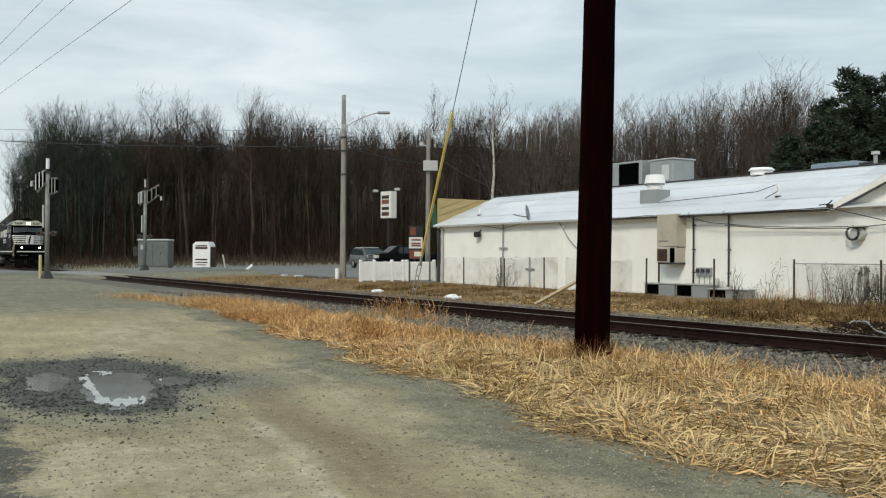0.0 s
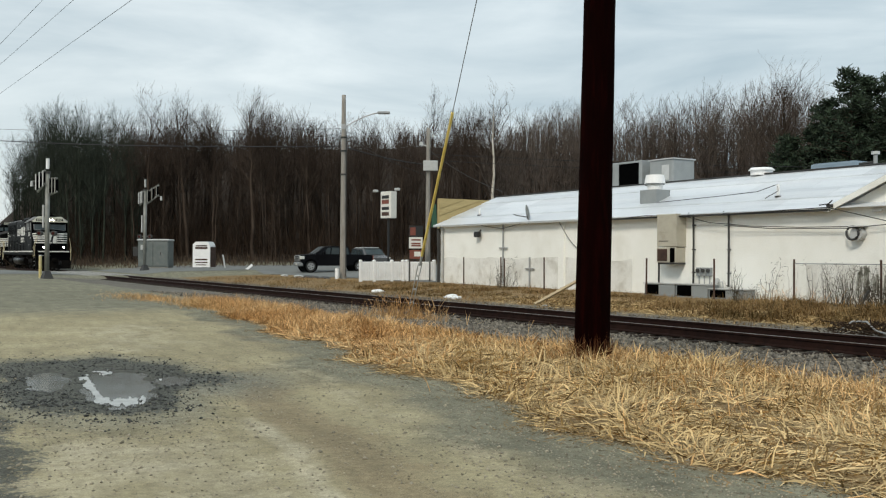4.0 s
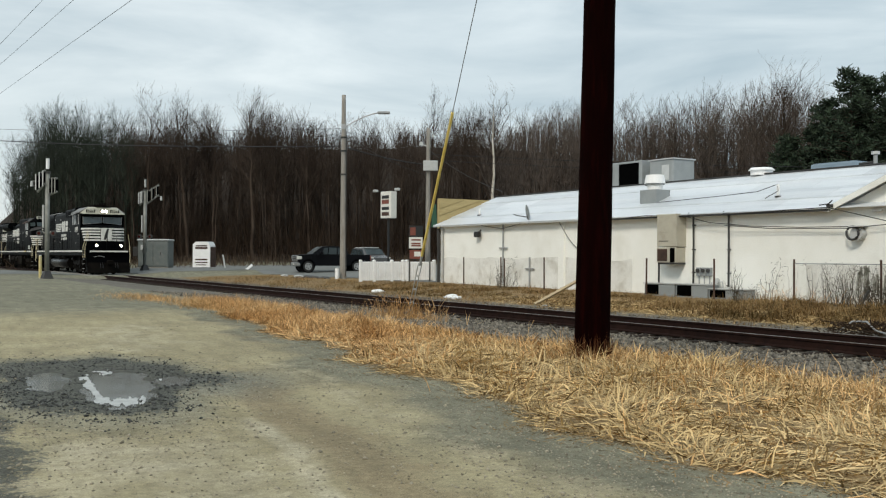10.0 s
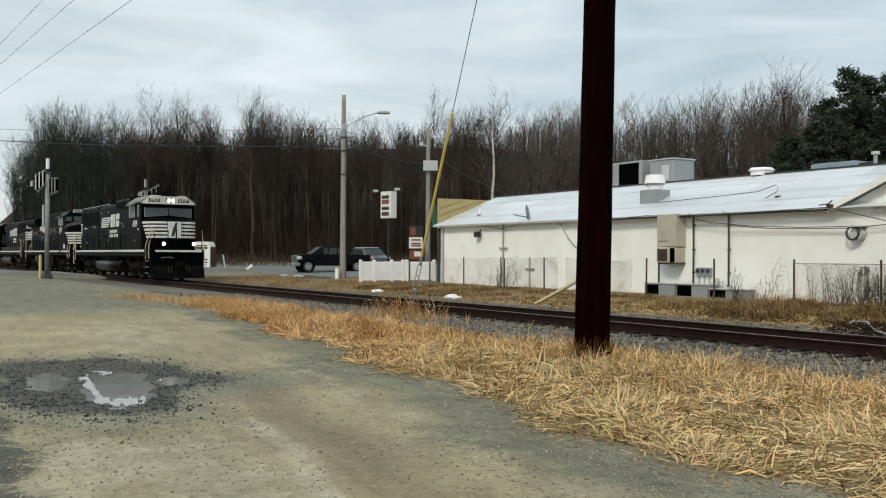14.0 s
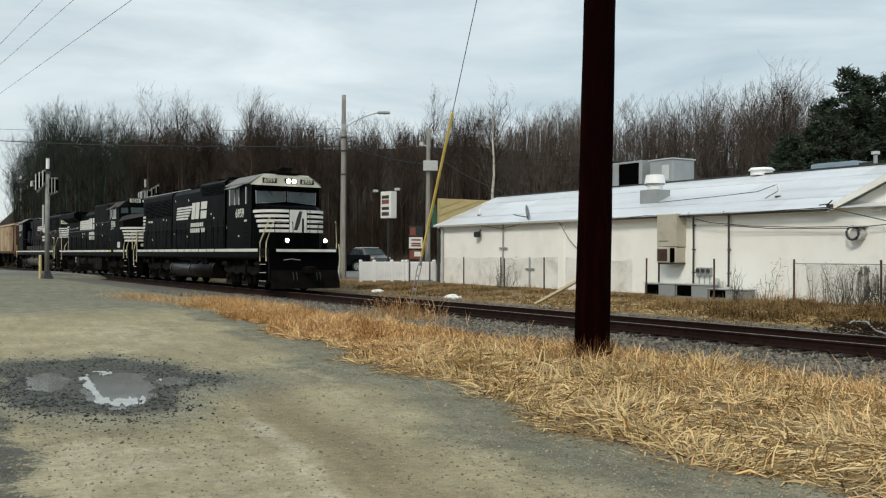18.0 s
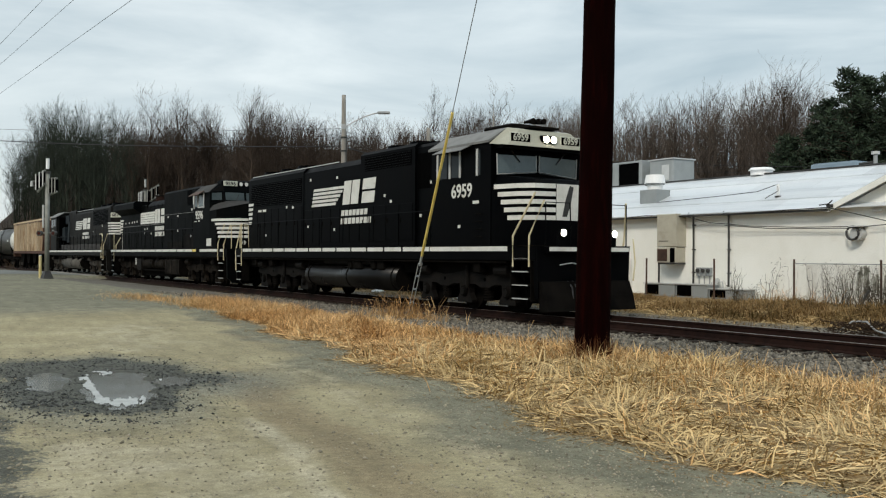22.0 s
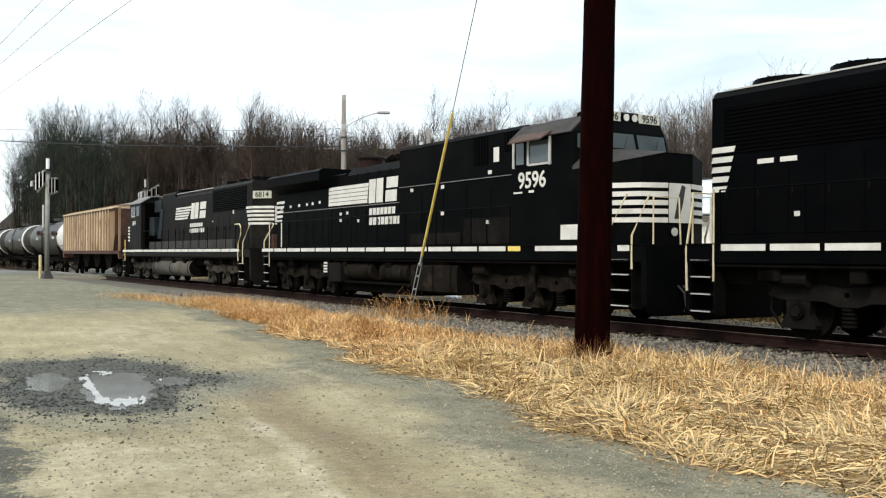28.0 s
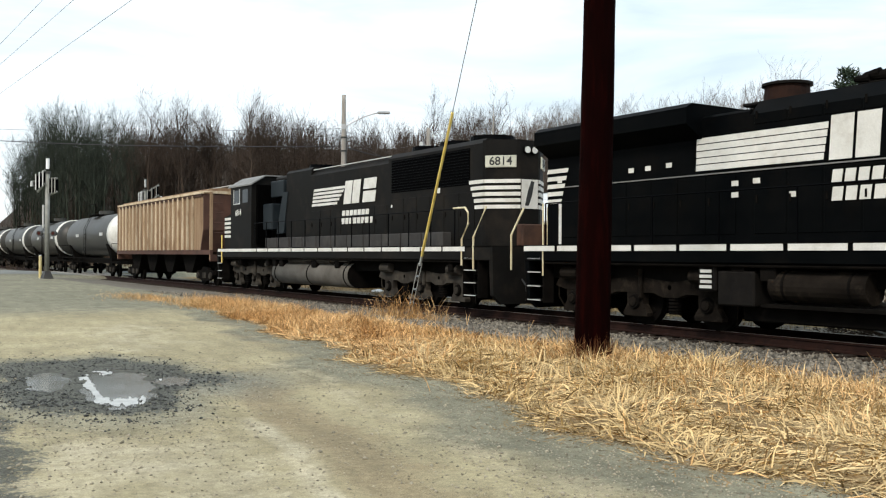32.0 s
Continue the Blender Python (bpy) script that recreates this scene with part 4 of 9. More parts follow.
def build_second_pole():
    x, y = -0.98, 60.0
    p = thing("utility_pole", "grey wooden pole with pale service box and fittings", "utility pole", m=pose(x, y, gz(x, y)))
    random.seed(8)
    part("shaft", shaft_bm(9.4, 0.17, 0.12), M_GREYPOLE, p, smooth=True)
    part("box", boxbm(-0.32, 0.62, -0.32, -0.1, 6.62, 7.28, bevel=0.03), M_LTGREY, p, "pale grey service box")
    part("box_door", boxbm(-0.05, 0.5, -0.335, -0.32, 6.72, 7.18), M_LTGREY, p)
    part("insulator_arm", tubebm([(0, 0, 8.2), (-0.4, 0, 8.35)], 0.04, 6), M_LTGREY, p)
    part("insulator", discbm((-0.45, 0, 8.4), 0.14, 0.22, "z", 10, 0.1), M_LTGREY, p)
    part("insulator", discbm((0.3, 0, 8.9), 0.08, 0.16, "z", 10), M_LTGREY, p)
    part("banner", prismbm([(0.22, 3.0), (0.6, 3.0), (0.52, 4.5), (0.3, 4.5)], "y", -0.2, -0.12), M_GREEN, p, "furled green banner")


build_second_pole()
wire((-46, 80, 11.6), (-6.0, 55.5, 7.95), 0.35, 0.03)
wire((-6.0, 55.5, 7.95), (-0.98, 60, 7.3), 0.15, 0.03)
wire((-46, 80, 12.4), (-6.0, 55.5, 9.0), 0.3, 0.012)
wire((-6.0, 55.5, 8.6), (-0.98, 60, 6.6), 0.2, 0.014)
wire((-0.98, 60, 8.3), (3.0, 47.0, 4.7), 0.25, 0.014)
wire((-0.98, 60, 8.0), (46, 72, 8.6), 0.4, 0.016)
wire((-0.98, 60, 7.6), (46, 72, 8.0), 0.4, 0.016)


def build_signal(x, y, h, side, arm, label):
    """A crossing signal: mast on a flared base, box arms with lamps up high, a pair of flashing lamps and a bell."""
    p = thing("crossing_signal", label, "crossing signal", "crossing signals", m=pose(x, y, gz(x, y)))
    base = discbm((0, 0, 0.18), 0.42, 0.5, "z", 4, 0.2)
    part("base", base, M_TRIM, p, "dark flared signal base")
    part("mast", tubebm([(0, 0, 0.2), (0, 0, h - 0.9)], 0.13, 12), M_MAST, p, "galvanised signal mast", smooth=True)
    part("mast_cap", discbm((0, 0, h - 0.85), 0.17, 0.12, "z", 12), M_TRIM, p)
    part("bell", discbm((0, 0, h - 0.35), 0.095 if side > 0 else 0.07, 0.6, "z", 10), M_PLASTIC if side > 0 else M_LTGREY, p, "pale bell housing")
    part("bell_cap", discbm((0, 0, h - 0.03), 0.11, 0.06, "z", 10), M_TRIM, p)
    for s, (x0, x1, z0, z1) in zip((0, 1), arm):
        part("arm", tubebm([(x0, 0.2, h - z0), (x1, -0.2, h - z1)], 0.06, 6), M_MAST, p, "cantilever arm frame")
        part("arm", tubebm([(x0, 0.2, h - z0 - 0.9), (x1, -0.2, h - z1 - 0.75)], 0.06, 6), M_MAST, p, "cantilever arm frame")
        for k in range(3):
            u = (k + 0.5) / 3
            xx, zz = x0 + (x1 - x0) * u, h - (z0 + (z1 - z0) * u)
            unit = part("lamp_unit", boxbm(xx - 0.05, xx + 0.05, -0.25, 0.1, zz - 0.8, zz, bevel=0.02), M_DARK, p, "dark signal lamp unit")
            part("backplate", boxbm(xx - 0.045, xx + 0.02, -0.27, -0.252, zz - 0.86, zz + 0.04), M_LTGREY if s == 0 else M_MAST, unit, "pale edge plate")
    part("lamp_bar", tubebm([(-0.45, 0, 2.6), (0.5, 0, 2.6)], 0.035, 6), M_MAST, p)
    for s in (-0.38, 0.42):
        l = part("lamp_hood", discbm((s, -0.08, 2.58), 0.15, 0.28, "y", 14), M_TRIM, p, "black lamp hood")
        part("lamp_lens", discbm((s, -0.225, 2.58), 0.09, 0.012, "y", 12), M_LENSRED, l, "dark red lamp lens")
    part("conduit", boxbm(-0.28, -0.18, -0.05, 0.05, 2.9, 4.2, bevel=0.02), M_LTGREY, p, "white conduit box")
    sx = -0.85 if side > 0 else 1.25
    br = part("camera_bracket", tubebm([(sx * 0.7, 0, h - 1.35), (sx, -0.1, h - 1.35)], 0.03, 6), M_MAST, p)
    part("side_lamp", discbm((sx, -0.1, h - 1.5), 0.1, 0.3, "z", 10, 0.06), M_LTGREY, br, "small pale hanging lamp")
    return p


build_signal(-22.53, 53.0, 6.9, 1, ((-0.65, -0.05, 1.05, 0.75), (0.1, 0.62, 1.2, 1.2)), "grey metal crossing signal mast with lamp boxes")
build_signal(-22.73, 71.0, 7.0, -1, ((-0.45, -0.1, 1.1, 1.0), (0.1, 1.1, 1.0, 0.5)), "grey metal crossing signal mast with side lamp boxes")


def build_bollard(x, y, h, material, label, lean=0.0, r=0.1):
    p = thing("bollard", label, "post", m=pose(x, y, gz(x, y), 0, lean, 0))
    part("post", tubebm([(0, 0, -0.1), (0, 0, h * 0.6), (0, 0, h)], r, 10), material, p)
    part("cap", discbm((0, 0, h + 0.03), r, 0.06, "z", 10, r * 0.5), M_LTGREY, p)
    return p


build_bollard(-23.34, 54.0, 1.3, M_PALEYELLOW, "yellow and white marker post at the crossing", 0, 0.085)
build_bollard(-25.3, 52.5, 1.6, M_LTGREY, "pale marker post at the crossing")
build_bollard(-18.7, 80.0, 1.1, M_LTGREY, "leaning white plastic marker post", -10, 0.07)
build_bollard(-6.25, 55.0, 0.6, M_PLASTIC, "short white plastic post by the lamp pole", 0, 0.12)


def build_bungalow():
    x, y = -24.4, 79.2
    z = gz(x, y)
    p = thing("equipment_cabinet", "grey steel railway equipment cabinet with a pale roof", "cabinet", m=pose(x, y, z, 0, 0, 4))
    part("body", boxbm(-1.25, 1.25, -1.0, 1.0, 0.12, 2.3, bevel=0.03), M_CABINET, p)
    part("roof", boxbm(-1.32, 1.32, -1.07, 1.07, 2.3, 2.46, bevel=0.05), M_LTGREY, p, "pale grey roof")
    part("plinth", boxbm(-1.2, 1.2, -0.95, 0.95, -0.1, 0.12), M_CONCRETE, p)
    for s in (-0.62, 0.62):
        d = part("door", boxbm(s - 0.58, s + 0.58, -1.03, -1.0, 0.2, 2.2, bevel=0.01), M_CABINET, p)
        part("handle", boxbm(s - 0.04 if s > 0 else s + 0.0, s + 0.02 if s > 0 else s + 0.06, -1.06, -1.03, 1.1, 1.35), M_TRIM, d)
    part("meter_box", boxbm(-1.0, -0.55, -1.2, -1.03, 1.55, 1.95, bevel=0.02), M_LTGREY, p, "pale meter box")
    part("side_box", boxbm(-1.75, -1.3, -0.7, -0.2, 1.0, 1.8, bevel=0.03), M_TRIM, p, "dark side box")
    return p


build_bungalow()


def build_bin():
    x, y = -22.55, 88.0
    p = thing("donation_bin", "white metal collection bin with dark lettering panels", "bin", m=pose(x, y, gz(x, y), 0, 0, -8))
    part("body", prismbm([(-0.85, 0), (0.85, 0), (0.85, 2.1), (0.6, 2.5), (-0.55, 2.5), (-0.85, 2.25)], "y", -0.7, 0.7), M_PLASTIC, p)
    part("side_edge", boxbm(0.86, 0.9, -0.6, 0.6, 0.1, 2.0), M_BROWN, p)
    for z, w, h in ((2.05, 1.1, 0.12), (1.8, 1.2, 0.2), (0.75, 1.2, 0.14), (0.5, 1.2, 0.1), (0.28, 1.0, 0.08)):
        part("lettering_bar", boxbm(-w / 2, w / 2, -0.712, -0.7, z, z + h), M_BROWN, p, "dark lettering bar")
    return p


build_bin()


def build_tall_sign():
    x, y = -4.4, 75.0
    p = thing("roadside_sign", "tall white sign box with dark panels on black post", "sign", m=pose(x, y, gz(x, y), 0, 0, -48))
    part("post", tubebm([(0, 0, -0.2), (0, 0, 4.3)], 0.09, 8), M_SIGNBLK, p, "black sign post")
    part("box", boxbm(-0.68, 0.68, -0.3, 0.3, 4.05, 6.2, bevel=0.03), M_SIGNWHITE, p, "white sign box")
    for z, h, m in ((5.62, 0.26, M_SIGNBLK), (5.2, 0.34, M_SIGNRED), (4.72, 0.24, M_SIGNBLK), (4.25, 0.3, M_BROWN)):
        part("lettering_bar", boxbm(-0.5, 0.42, -0.312, -0.3, z, z + h), m, p, "dark lettering bar")
    for s in (-1.3, 1.5):
        part("lamp_arm", tubebm([(s * 0.5, 0, 6.2), (s, -0.3, 6.3)], 0.025, 5), M_TRIM, p)
        part("flood_lamp", boxbm(s - 0.28, s + 0.22, -0.42, -0.2, 6.2, 6.4, bevel=0.03), M_LTGREY, p, "sign flood lamp")


build_tall_sign()


def build_low_sign():
    x, y = -1.7, 58.0
    p = thing("shop_sign", "dark red and white sign boards on a post", "sign", m=pose(x, y, gz(x, y), 0, 0, 8))
    part("post", tubebm([(-0.05, 0.1, -0.2), (-0.05, 0.1, 3.1)], 0.06, 8), M_SIGNBLK, p)
    part("upper_board", boxbm(-0.42, 0.44, -0.06, 0.04, 2.45, 3.12), M_SIGNBLK, p, "dark upper sign board")
    part("panel", boxbm(-0.36, -0.02, -0.07, -0.06, 2.52, 3.0), M_SIGNRED, p)
    part("lower_board", boxbm(-0.42, 0.42, -0.06, 0.04, 1.7, 2.4), M_SIGNWHITE, p, "white lower sign board")
    part("foot_board", boxbm(-0.38, 0.4, -0.06, 0.04, 1.05, 1.6), M_SIGNRED, p, "red and white lower panel")
    part("panel", boxbm(-0.1, 0.3, -0.07, -0.06, 1.2, 1.5), M_SIGNWHITE, p)
    for z in (2.18, 1.95, 1.82):
        part("lettering_bar", boxbm(-0.28, 0.3, -0.068, -0.06, z, z + 0.1), M_SIGNRED, p, "red lettering bar")


build_low_sign()


# ---- white yard fence at the building's corner ----
def build_yard_fence():
    f = thing("picket_fence", "white vinyl picket fence beside the white building", "fence", m=at(-16.7, 5.9, 0.13, 90))
    # its own x runs away from the track
    def picket(x, h, w=0.088):
        part("picket", prismbm([(x - w / 2, 0.08), (x + w / 2, 0.08), (x + w / 2, h - 0.06), (x, h), (x - w / 2, h - 0.06)], "y", -0.012, 0.012), M_PLASTIC, f)
    for z in (0.2, 0.92):
        part("rail", boxbm(0, 4.2, 0.012, 0.05, z, z + 0.09), M_PLASTIC, f)
    x = 0.12
    while x < 2.55:
        picket(x, 1.02)
        x += 0.1
    while x < 4.15:
        picket(x, 0.98, 0.13)
        x += 0.145
    for x in (0, 0.75, 1.75, 2.4, 2.62, 4.25):
        post = part("fence_post", boxbm(x - 0.065, x + 0.065, -0.03, 0.1, 0.02, 1.04, bevel=0.01), M_PLASTIC, f)
        part("post_cap", prismbm([(x - 0.075, 1.04), (x + 0.075, 1.04), (x + 0.04, 1.09), (x, 1.11), (x - 0.04, 1.09)], "y", -0.045, 0.115), M_PLASTIC, post)
    for x in (2.75, 3.95):
        part("strap", boxbm(x - 0.03, x + 0.03, -0.04, -0.014, 0.0, 1.0), M_TRIM, f, "dark strap")


build_yard_fence()


# ---- parked and moving vehicles ----
def wheel_part(parent, x, y, r=0.39, w=0.26):
    t = bmesh.new()
    disc(t, (0, 0, 0), r, w, "y", 24)
    tyre = part("wheel", t, M_TYRE, parent, "black tyre", m=pose(x, y, r))
    s = -1 if y < 0 else 1
    part("rim", discbm((0, s * (w / 2 + 0.004), 0), r * 0.66, 0.03, "y", 18, r * 0.6), M_RIM, tyre, "silver alloy rim")
    for k in range(5):
        a = 2 * math.pi * k / 5
        part("spoke_gap", discbm((0.4 * r * math.cos(a), s * (w / 2 + 0.022), 0.4 * r * math.sin(a)), r * 0.12, 0.01, "y", 8), M_DARK, tyre)
    return tyre


def body_bm(profile, half, tuck=0.1, belt=1.05):
    """A car body from its side outline: full width below the belt, narrowing towards the roof."""
    bm = bmesh.new()
    rows = []
    for s in (-1, 1):
        rows.append([bm.verts.new((x, s * (half - (tuck * max(0, z - belt) / 0.8)), z)) for x, z in profile])
    n = len(profile)
    a, b = rows
    bm.faces.new(a)
    bm.faces.new(list(reversed(b)))
    for i in range(n):
        bm.faces.new((a[i], b[i], b[(i + 1) % n], a[(i + 1) % n]))
    bmesh.ops.recalc_face_normals(bm, faces=bm.faces[:])
    es = [e for e in bm.edges if abs(e.verts[0].co.y) > 0.3 and abs(e.verts[0].co.y - e.verts[1].co.y) < 0.4]
    bmesh.ops.bevel(bm, geom=es, offset=0.045, segments=2, affect="EDGES")
    return bm


def build_pickup():
    t = thing("pickup_truck", "dark crew cab pickup truck with silver wheels", "pickup truck")
    prof = [(-2.9, 0.52), (-2.05, 0.44), (2.0, 0.44), (2.5, 0.44), (2.6, 0.9), (2.55, 1.22), (1.55, 1.29), (0.75, 1.84), (0.2, 1.88), (-1.0, 1.86), (-1.2, 1.28), (-2.88, 1.24)]
    part("body", body_bm(prof, 0.97, 0.2, 1.2), M_TRUCKPAINT, t, "glossy dark body")
    for x in (1.84, -1.85):
        for y in (-0.86, 0.86):
            wheel_part(t, x, y)
            # black disc on the body side, painted darkness of the wheel well
            arch = discbm((x, 0.975 * (1 if y > 0 else -1), 0.42), 0.5, 0.02, "y", 24)
            part("wheel_arch", arch, M_DARK, t)
    for s in (-1, 1):
        y = s * 0.93
        for xs in ([(0.85, 1.28), (0.42, 1.28), (0.36, 1.74), (0.62, 1.74)], [(0.33, 1.28), (-0.28, 1.28), (-0.28, 1.76), (0.28, 1.76)], [(-0.38, 1.28), (-1.02, 1.28), (-0.92, 1.75), (-0.38, 1.76)]):
            part("side_window", prismbm(xs, "y", min(y - 0.05 * s, y + 0.02 * s), max(y - 0.05 * s, y + 0.02 * s)), M_CARGLASS, t, "dark side window")
        part("headlight", boxbm(2.3, 2.63, min(s * 0.56, s * 0.985), max(s * 0.56, s * 0.985), 0.9, 1.14, bevel=0.03), M_LAMP_OFF, t, "clear headlight")
        part("tail_light", boxbm(-2.92, -2.84, min(s * 0.8, s * 0.95), max(s * 0.8, s * 0.95), 0.85, 1.2), M_SIGNRED, t)
        part("mirror", boxbm(0.75, 0.95, min(s * 1.0, s * 1.16), max(s * 1.0, s * 1.16), 1.3, 1.48, bevel=0.03), M_TRUCKPAINT, t)
    ws = bmesh.new()
    v = [ws.verts.new(p) for p in ((1.47, -0.85, 1.31), (1.47, 0.85, 1.31), (0.8, 0.76, 1.81), (0.8, -0.76, 1.81))]
    ws.faces.new(v)
    bmesh.ops.solidify(ws, geom=ws.faces[:], thickness=-0.03)
    part("windshield", ws, M_CARSCREEN, t, "sloping windshield with the sky's reflection painted in", m=pose(0.03, 0, 0.03))
    gr = part("grille", boxbm(2.53, 2.65, -0.72, 0.72, 0.74, 1.18, bevel=0.03), M_CHROME, t, "bright front grille")
    for z in (0.82, 0.95, 1.06):
        part("grille_slot", boxbm(2.65, 2.655, -0.55, 0.55, z, z + 0.055), M_DARK, gr)
    part("bumper", boxbm(2.38, 2.7, -0.97, 0.97, 0.4, 0.68, bevel=0.06), M_CHROME, t, "bright front bumper")
    part("rear_bumper", boxbm(-3.02, -2.85, -0.92, 0.92, 0.5, 0.7, bevel=0.03), M_CHROME, t)
    part("number_plate", boxbm(2.7, 2.71, -0.15, 0.15, 0.48, 0.62), M_SIGNWHITE, t, "blank plate")
    return t


PICKUP = build_pickup()


def build_suv(x, y, rz, paint, label, scale=1.0):
    t = thing("parked_car", label, "car", "parked cars", m=pose(x, y, gz(x, y), 0, 0, rz))
    prof = [(-2.25, 0.4), (2.2, 0.4), (2.3, 0.85), (1.2, 1.05), (0.4, 1.62), (-1.6, 1.68), (-2.2, 1.1)]
    part("body", body_bm(prof, 0.92, 0.22, 1.0), paint, t, "glossy car body")
    for wx in (1.4, -1.4):
        for wy in (-0.82, 0.82):
            wheel_part(t, wx, wy, 0.35, 0.22)
    for s in (-1, 1):
        y0, y1 = min(s * 0.84, s * 0.9), max(s * 0.84, s * 0.9)
        for xs in ([(0.95, 1.08), (0.05, 1.08), (0.05, 1.54), (0.4, 1.54)], [(-0.05, 1.08), (-0.95, 1.08), (-0.95, 1.57), (-0.05, 1.55)], [(-1.05, 1.08), (-1.95, 1.12), (-1.6, 1.58), (-1.05, 1.57)]):
            part("side_window", prismbm(xs, "y", y0, y1), M_CARGLASS, t, "side window")
        part("headlight", boxbm(2.1, 2.3, min(s * 0.6, s * 0.85), max(s * 0.6, s * 0.85), 0.78, 0.92, bevel=0.02), M_LAMP_OFF, t)
    part("roof", boxbm(-1.55, 0.42, -0.66, 0.66, 1.655, 1.72, bevel=0.03), M_LTGREY, t, "silver roof")
    for y in (-0.93, 0.93):
        part("door_seam", boxbm(-0.02, 0.0, y - 0.004, y + 0.004, 0.5, 1.05), M_DARK, t)
    ws = bmesh.new()
    v = [ws.verts.new(p) for p in ((1.15, -0.78, 1.1), (1.15, 0.78, 1.1), (0.48, 0.7, 1.58), (0.48, -0.7, 1.58))]
    ws.faces.new(v)
    bmesh.ops.solidify(ws, geom=ws.faces[:], thickness=-0.03)
    part("windshield", ws, M_WINDSHIELD, t, "windshield", m=pose(0.03, 0, 0.03))
    return t


build_suv(-6.1, 77.5, -62, M_SUVPAINT, "silver-grey sport utility car parked behind the white fence")

# ---- fittings on and round the white building ----
def wall_thing(name, label, category, group=""):
    return thing(name, label, category, group, m=TRACK)


def build_fittings():
    d = WALL_D
    # tall beige service enclosure with a brown window unit under it
    t = wall_thing("service_enclosure", "tall beige metal service enclosure on the white wall", "enclosure")
    part("body", boxbm(-0.88, 0.1, d - 0.45, d, 1.83, 3.02, bevel=0.02), M_BEIGE, t)
    part("side_flange", boxbm(0.1, 0.15, d - 0.5, d, 1.83, 3.02), M_BEIGE, t)
    part("seam", boxbm(-0.76, -0.3, d - 0.458, d - 0.45, 2.02, 2.045), M_TRIM, t)
    part("panel", boxbm(-0.68, -0.28, d - 0.457, d - 0.45, 2.35, 2.7), M_BEIGE, t)
    t = wall_thing("window_unit", "brown window air conditioner on brackets", "air conditioner")
    part("frame", boxbm(-0.84, 0.12, d - 0.5, d, 1.24, 1.8, bevel=0.02), M_BEIGE, t)
    g = part("grille", boxbm(-0.78, -0.3, d - 0.515, d - 0.5, 1.3, 1.74), M_BROWN, t, "brown grille")
    for k in range(8):
        part("slat", boxbm(-0.76, -0.32, d - 0.53, d - 0.515, 1.32 + k * 0.052, 1.34 + k * 0.052), M_BROWN, g)
    part("side_grille", boxbm(-0.16, 0.06, d - 0.515, d - 0.5, 1.26, 1.78), M_DARK, t)
    part("bracket", boxbm(-0.62, 0.12, d - 0.55, d, 1.18, 1.24), M_TRIM, t)
    part("leg", boxbm(-0.86, -0.81, d - 0.4, d - 0.35, 0.0, 1.24), M_TRIM, t)
    for x, z0, name in ((0.56, 0.4, 1), (2.15, 0.43, 2)):
        t = wall_thing("downpipe", "dark vertical pipe on the white wall", "pipe", "wall pipes")
        part("pipe", tubebm([(x, d - 0.08, z0), (x + 0.01, d - 0.08, 1.75), (x, d - 0.08, 2.97)], 0.034, 8), M_TRIM, t)
        for z in (0.9, 1.72, 2.6):
            part("clip", boxbm(x - 0.055, x + 0.055, d - 0.1, d, z - 0.02, z + 0.02), M_TRIM, t)
        part("elbow", tubebm([(x, d - 0.08, 2.95), (x - 0.1, d - 0.25, 3.0)], 0.05, 8), M_TRIM, t)
    # narrow pale pipe with tees near the far end
    for x, zs in ((-11.0, (0.2, 2.9)), (-9.0, (0.1, 1.4))):
        t = wall_thing("vent_pipe", "grey weathered pipe on the white wall", "pipe", "wall pipes")
        part("pipe", tubebm([(x, d - 0.07, zs[0]), (x, d - 0.07, zs[1])], 0.04, 8), M_GALV, t)
        part("tee", boxbm(x - 0.3, x + 0.3, d - 0.1, d - 0.04, zs[1] * 0.62, zs[1] * 0.62 + 0.05), M_GALV, t)
    t = wall_thing("pilaster", "shallow white pilaster strip on the wall", "pilaster")
    part("strip", boxbm(-7.0, -6.65, d - 0.07, d, 0.0, 2.85, bevel=0.01), M_WALL, t)
    t = wall_thing("corner_pipe", "pale pipe at the building's corner", "pipe")
    part("pipe", tubebm([(-16.2, d - 0.1, 0.1), (-16.2, d - 0.1, 2.9)], 0.06, 8), M_LTGREY, t)
    part("drain", tubebm([(-16.52, d - 0.12, 0.1), (-16.5, d - 0.12, 1.6), (-16.56, d - 0.12, 2.85)], 0.075, 8), M_TRIM, t, "dark drain pipe")
    # meters
    for k in range(3):
        t = wall_thing("utility_meter", "small grey round utility meter on a box", "meter", "meters on the wall")
        x = 0.82 + k * 0.24
        part("box", boxbm(x - 0.09, x + 0.09, d - 0.12, d, 0.78, 1.08, bevel=0.01), M_GREYBOX, t)
        part("dial", discbm((x, d - 0.15, 0.97), 0.07, 0.06, "y", 14), M_TRIM, t)
        part("conduit", tubebm([(x, d - 0.06, 0.2), (x, d - 0.06, 0.8)], 0.02, 6), M_GALV, t)
    t = wall_thing("gas_fitting", "pale gas regulator at the wall's foot", "regulator")
    part("body", discbm((1.75, d - 0.2, 0.62), 0.1, 0.1, "y", 12), M_LTGREY, t)
    part("pipe", tubebm([(1.5, d - 0.15, 0.15), (1.5, d - 0.2, 0.55), (2.0, d - 0.2, 0.6), (2.05, d - 0.2, 0.1)], 0.025, 6), M_LTGREY, t)
    # exhaust fan with a dark ring
    t = wall_thing("exhaust_fan", "round exhaust fan with a dark ring on the gable wall", "fan")
    part("housing", discbm((7.08, d - 0.12, 2.18), 0.2, 0.24, "y", 20), M_LTGREY, t)
    ring = bmesh.new()
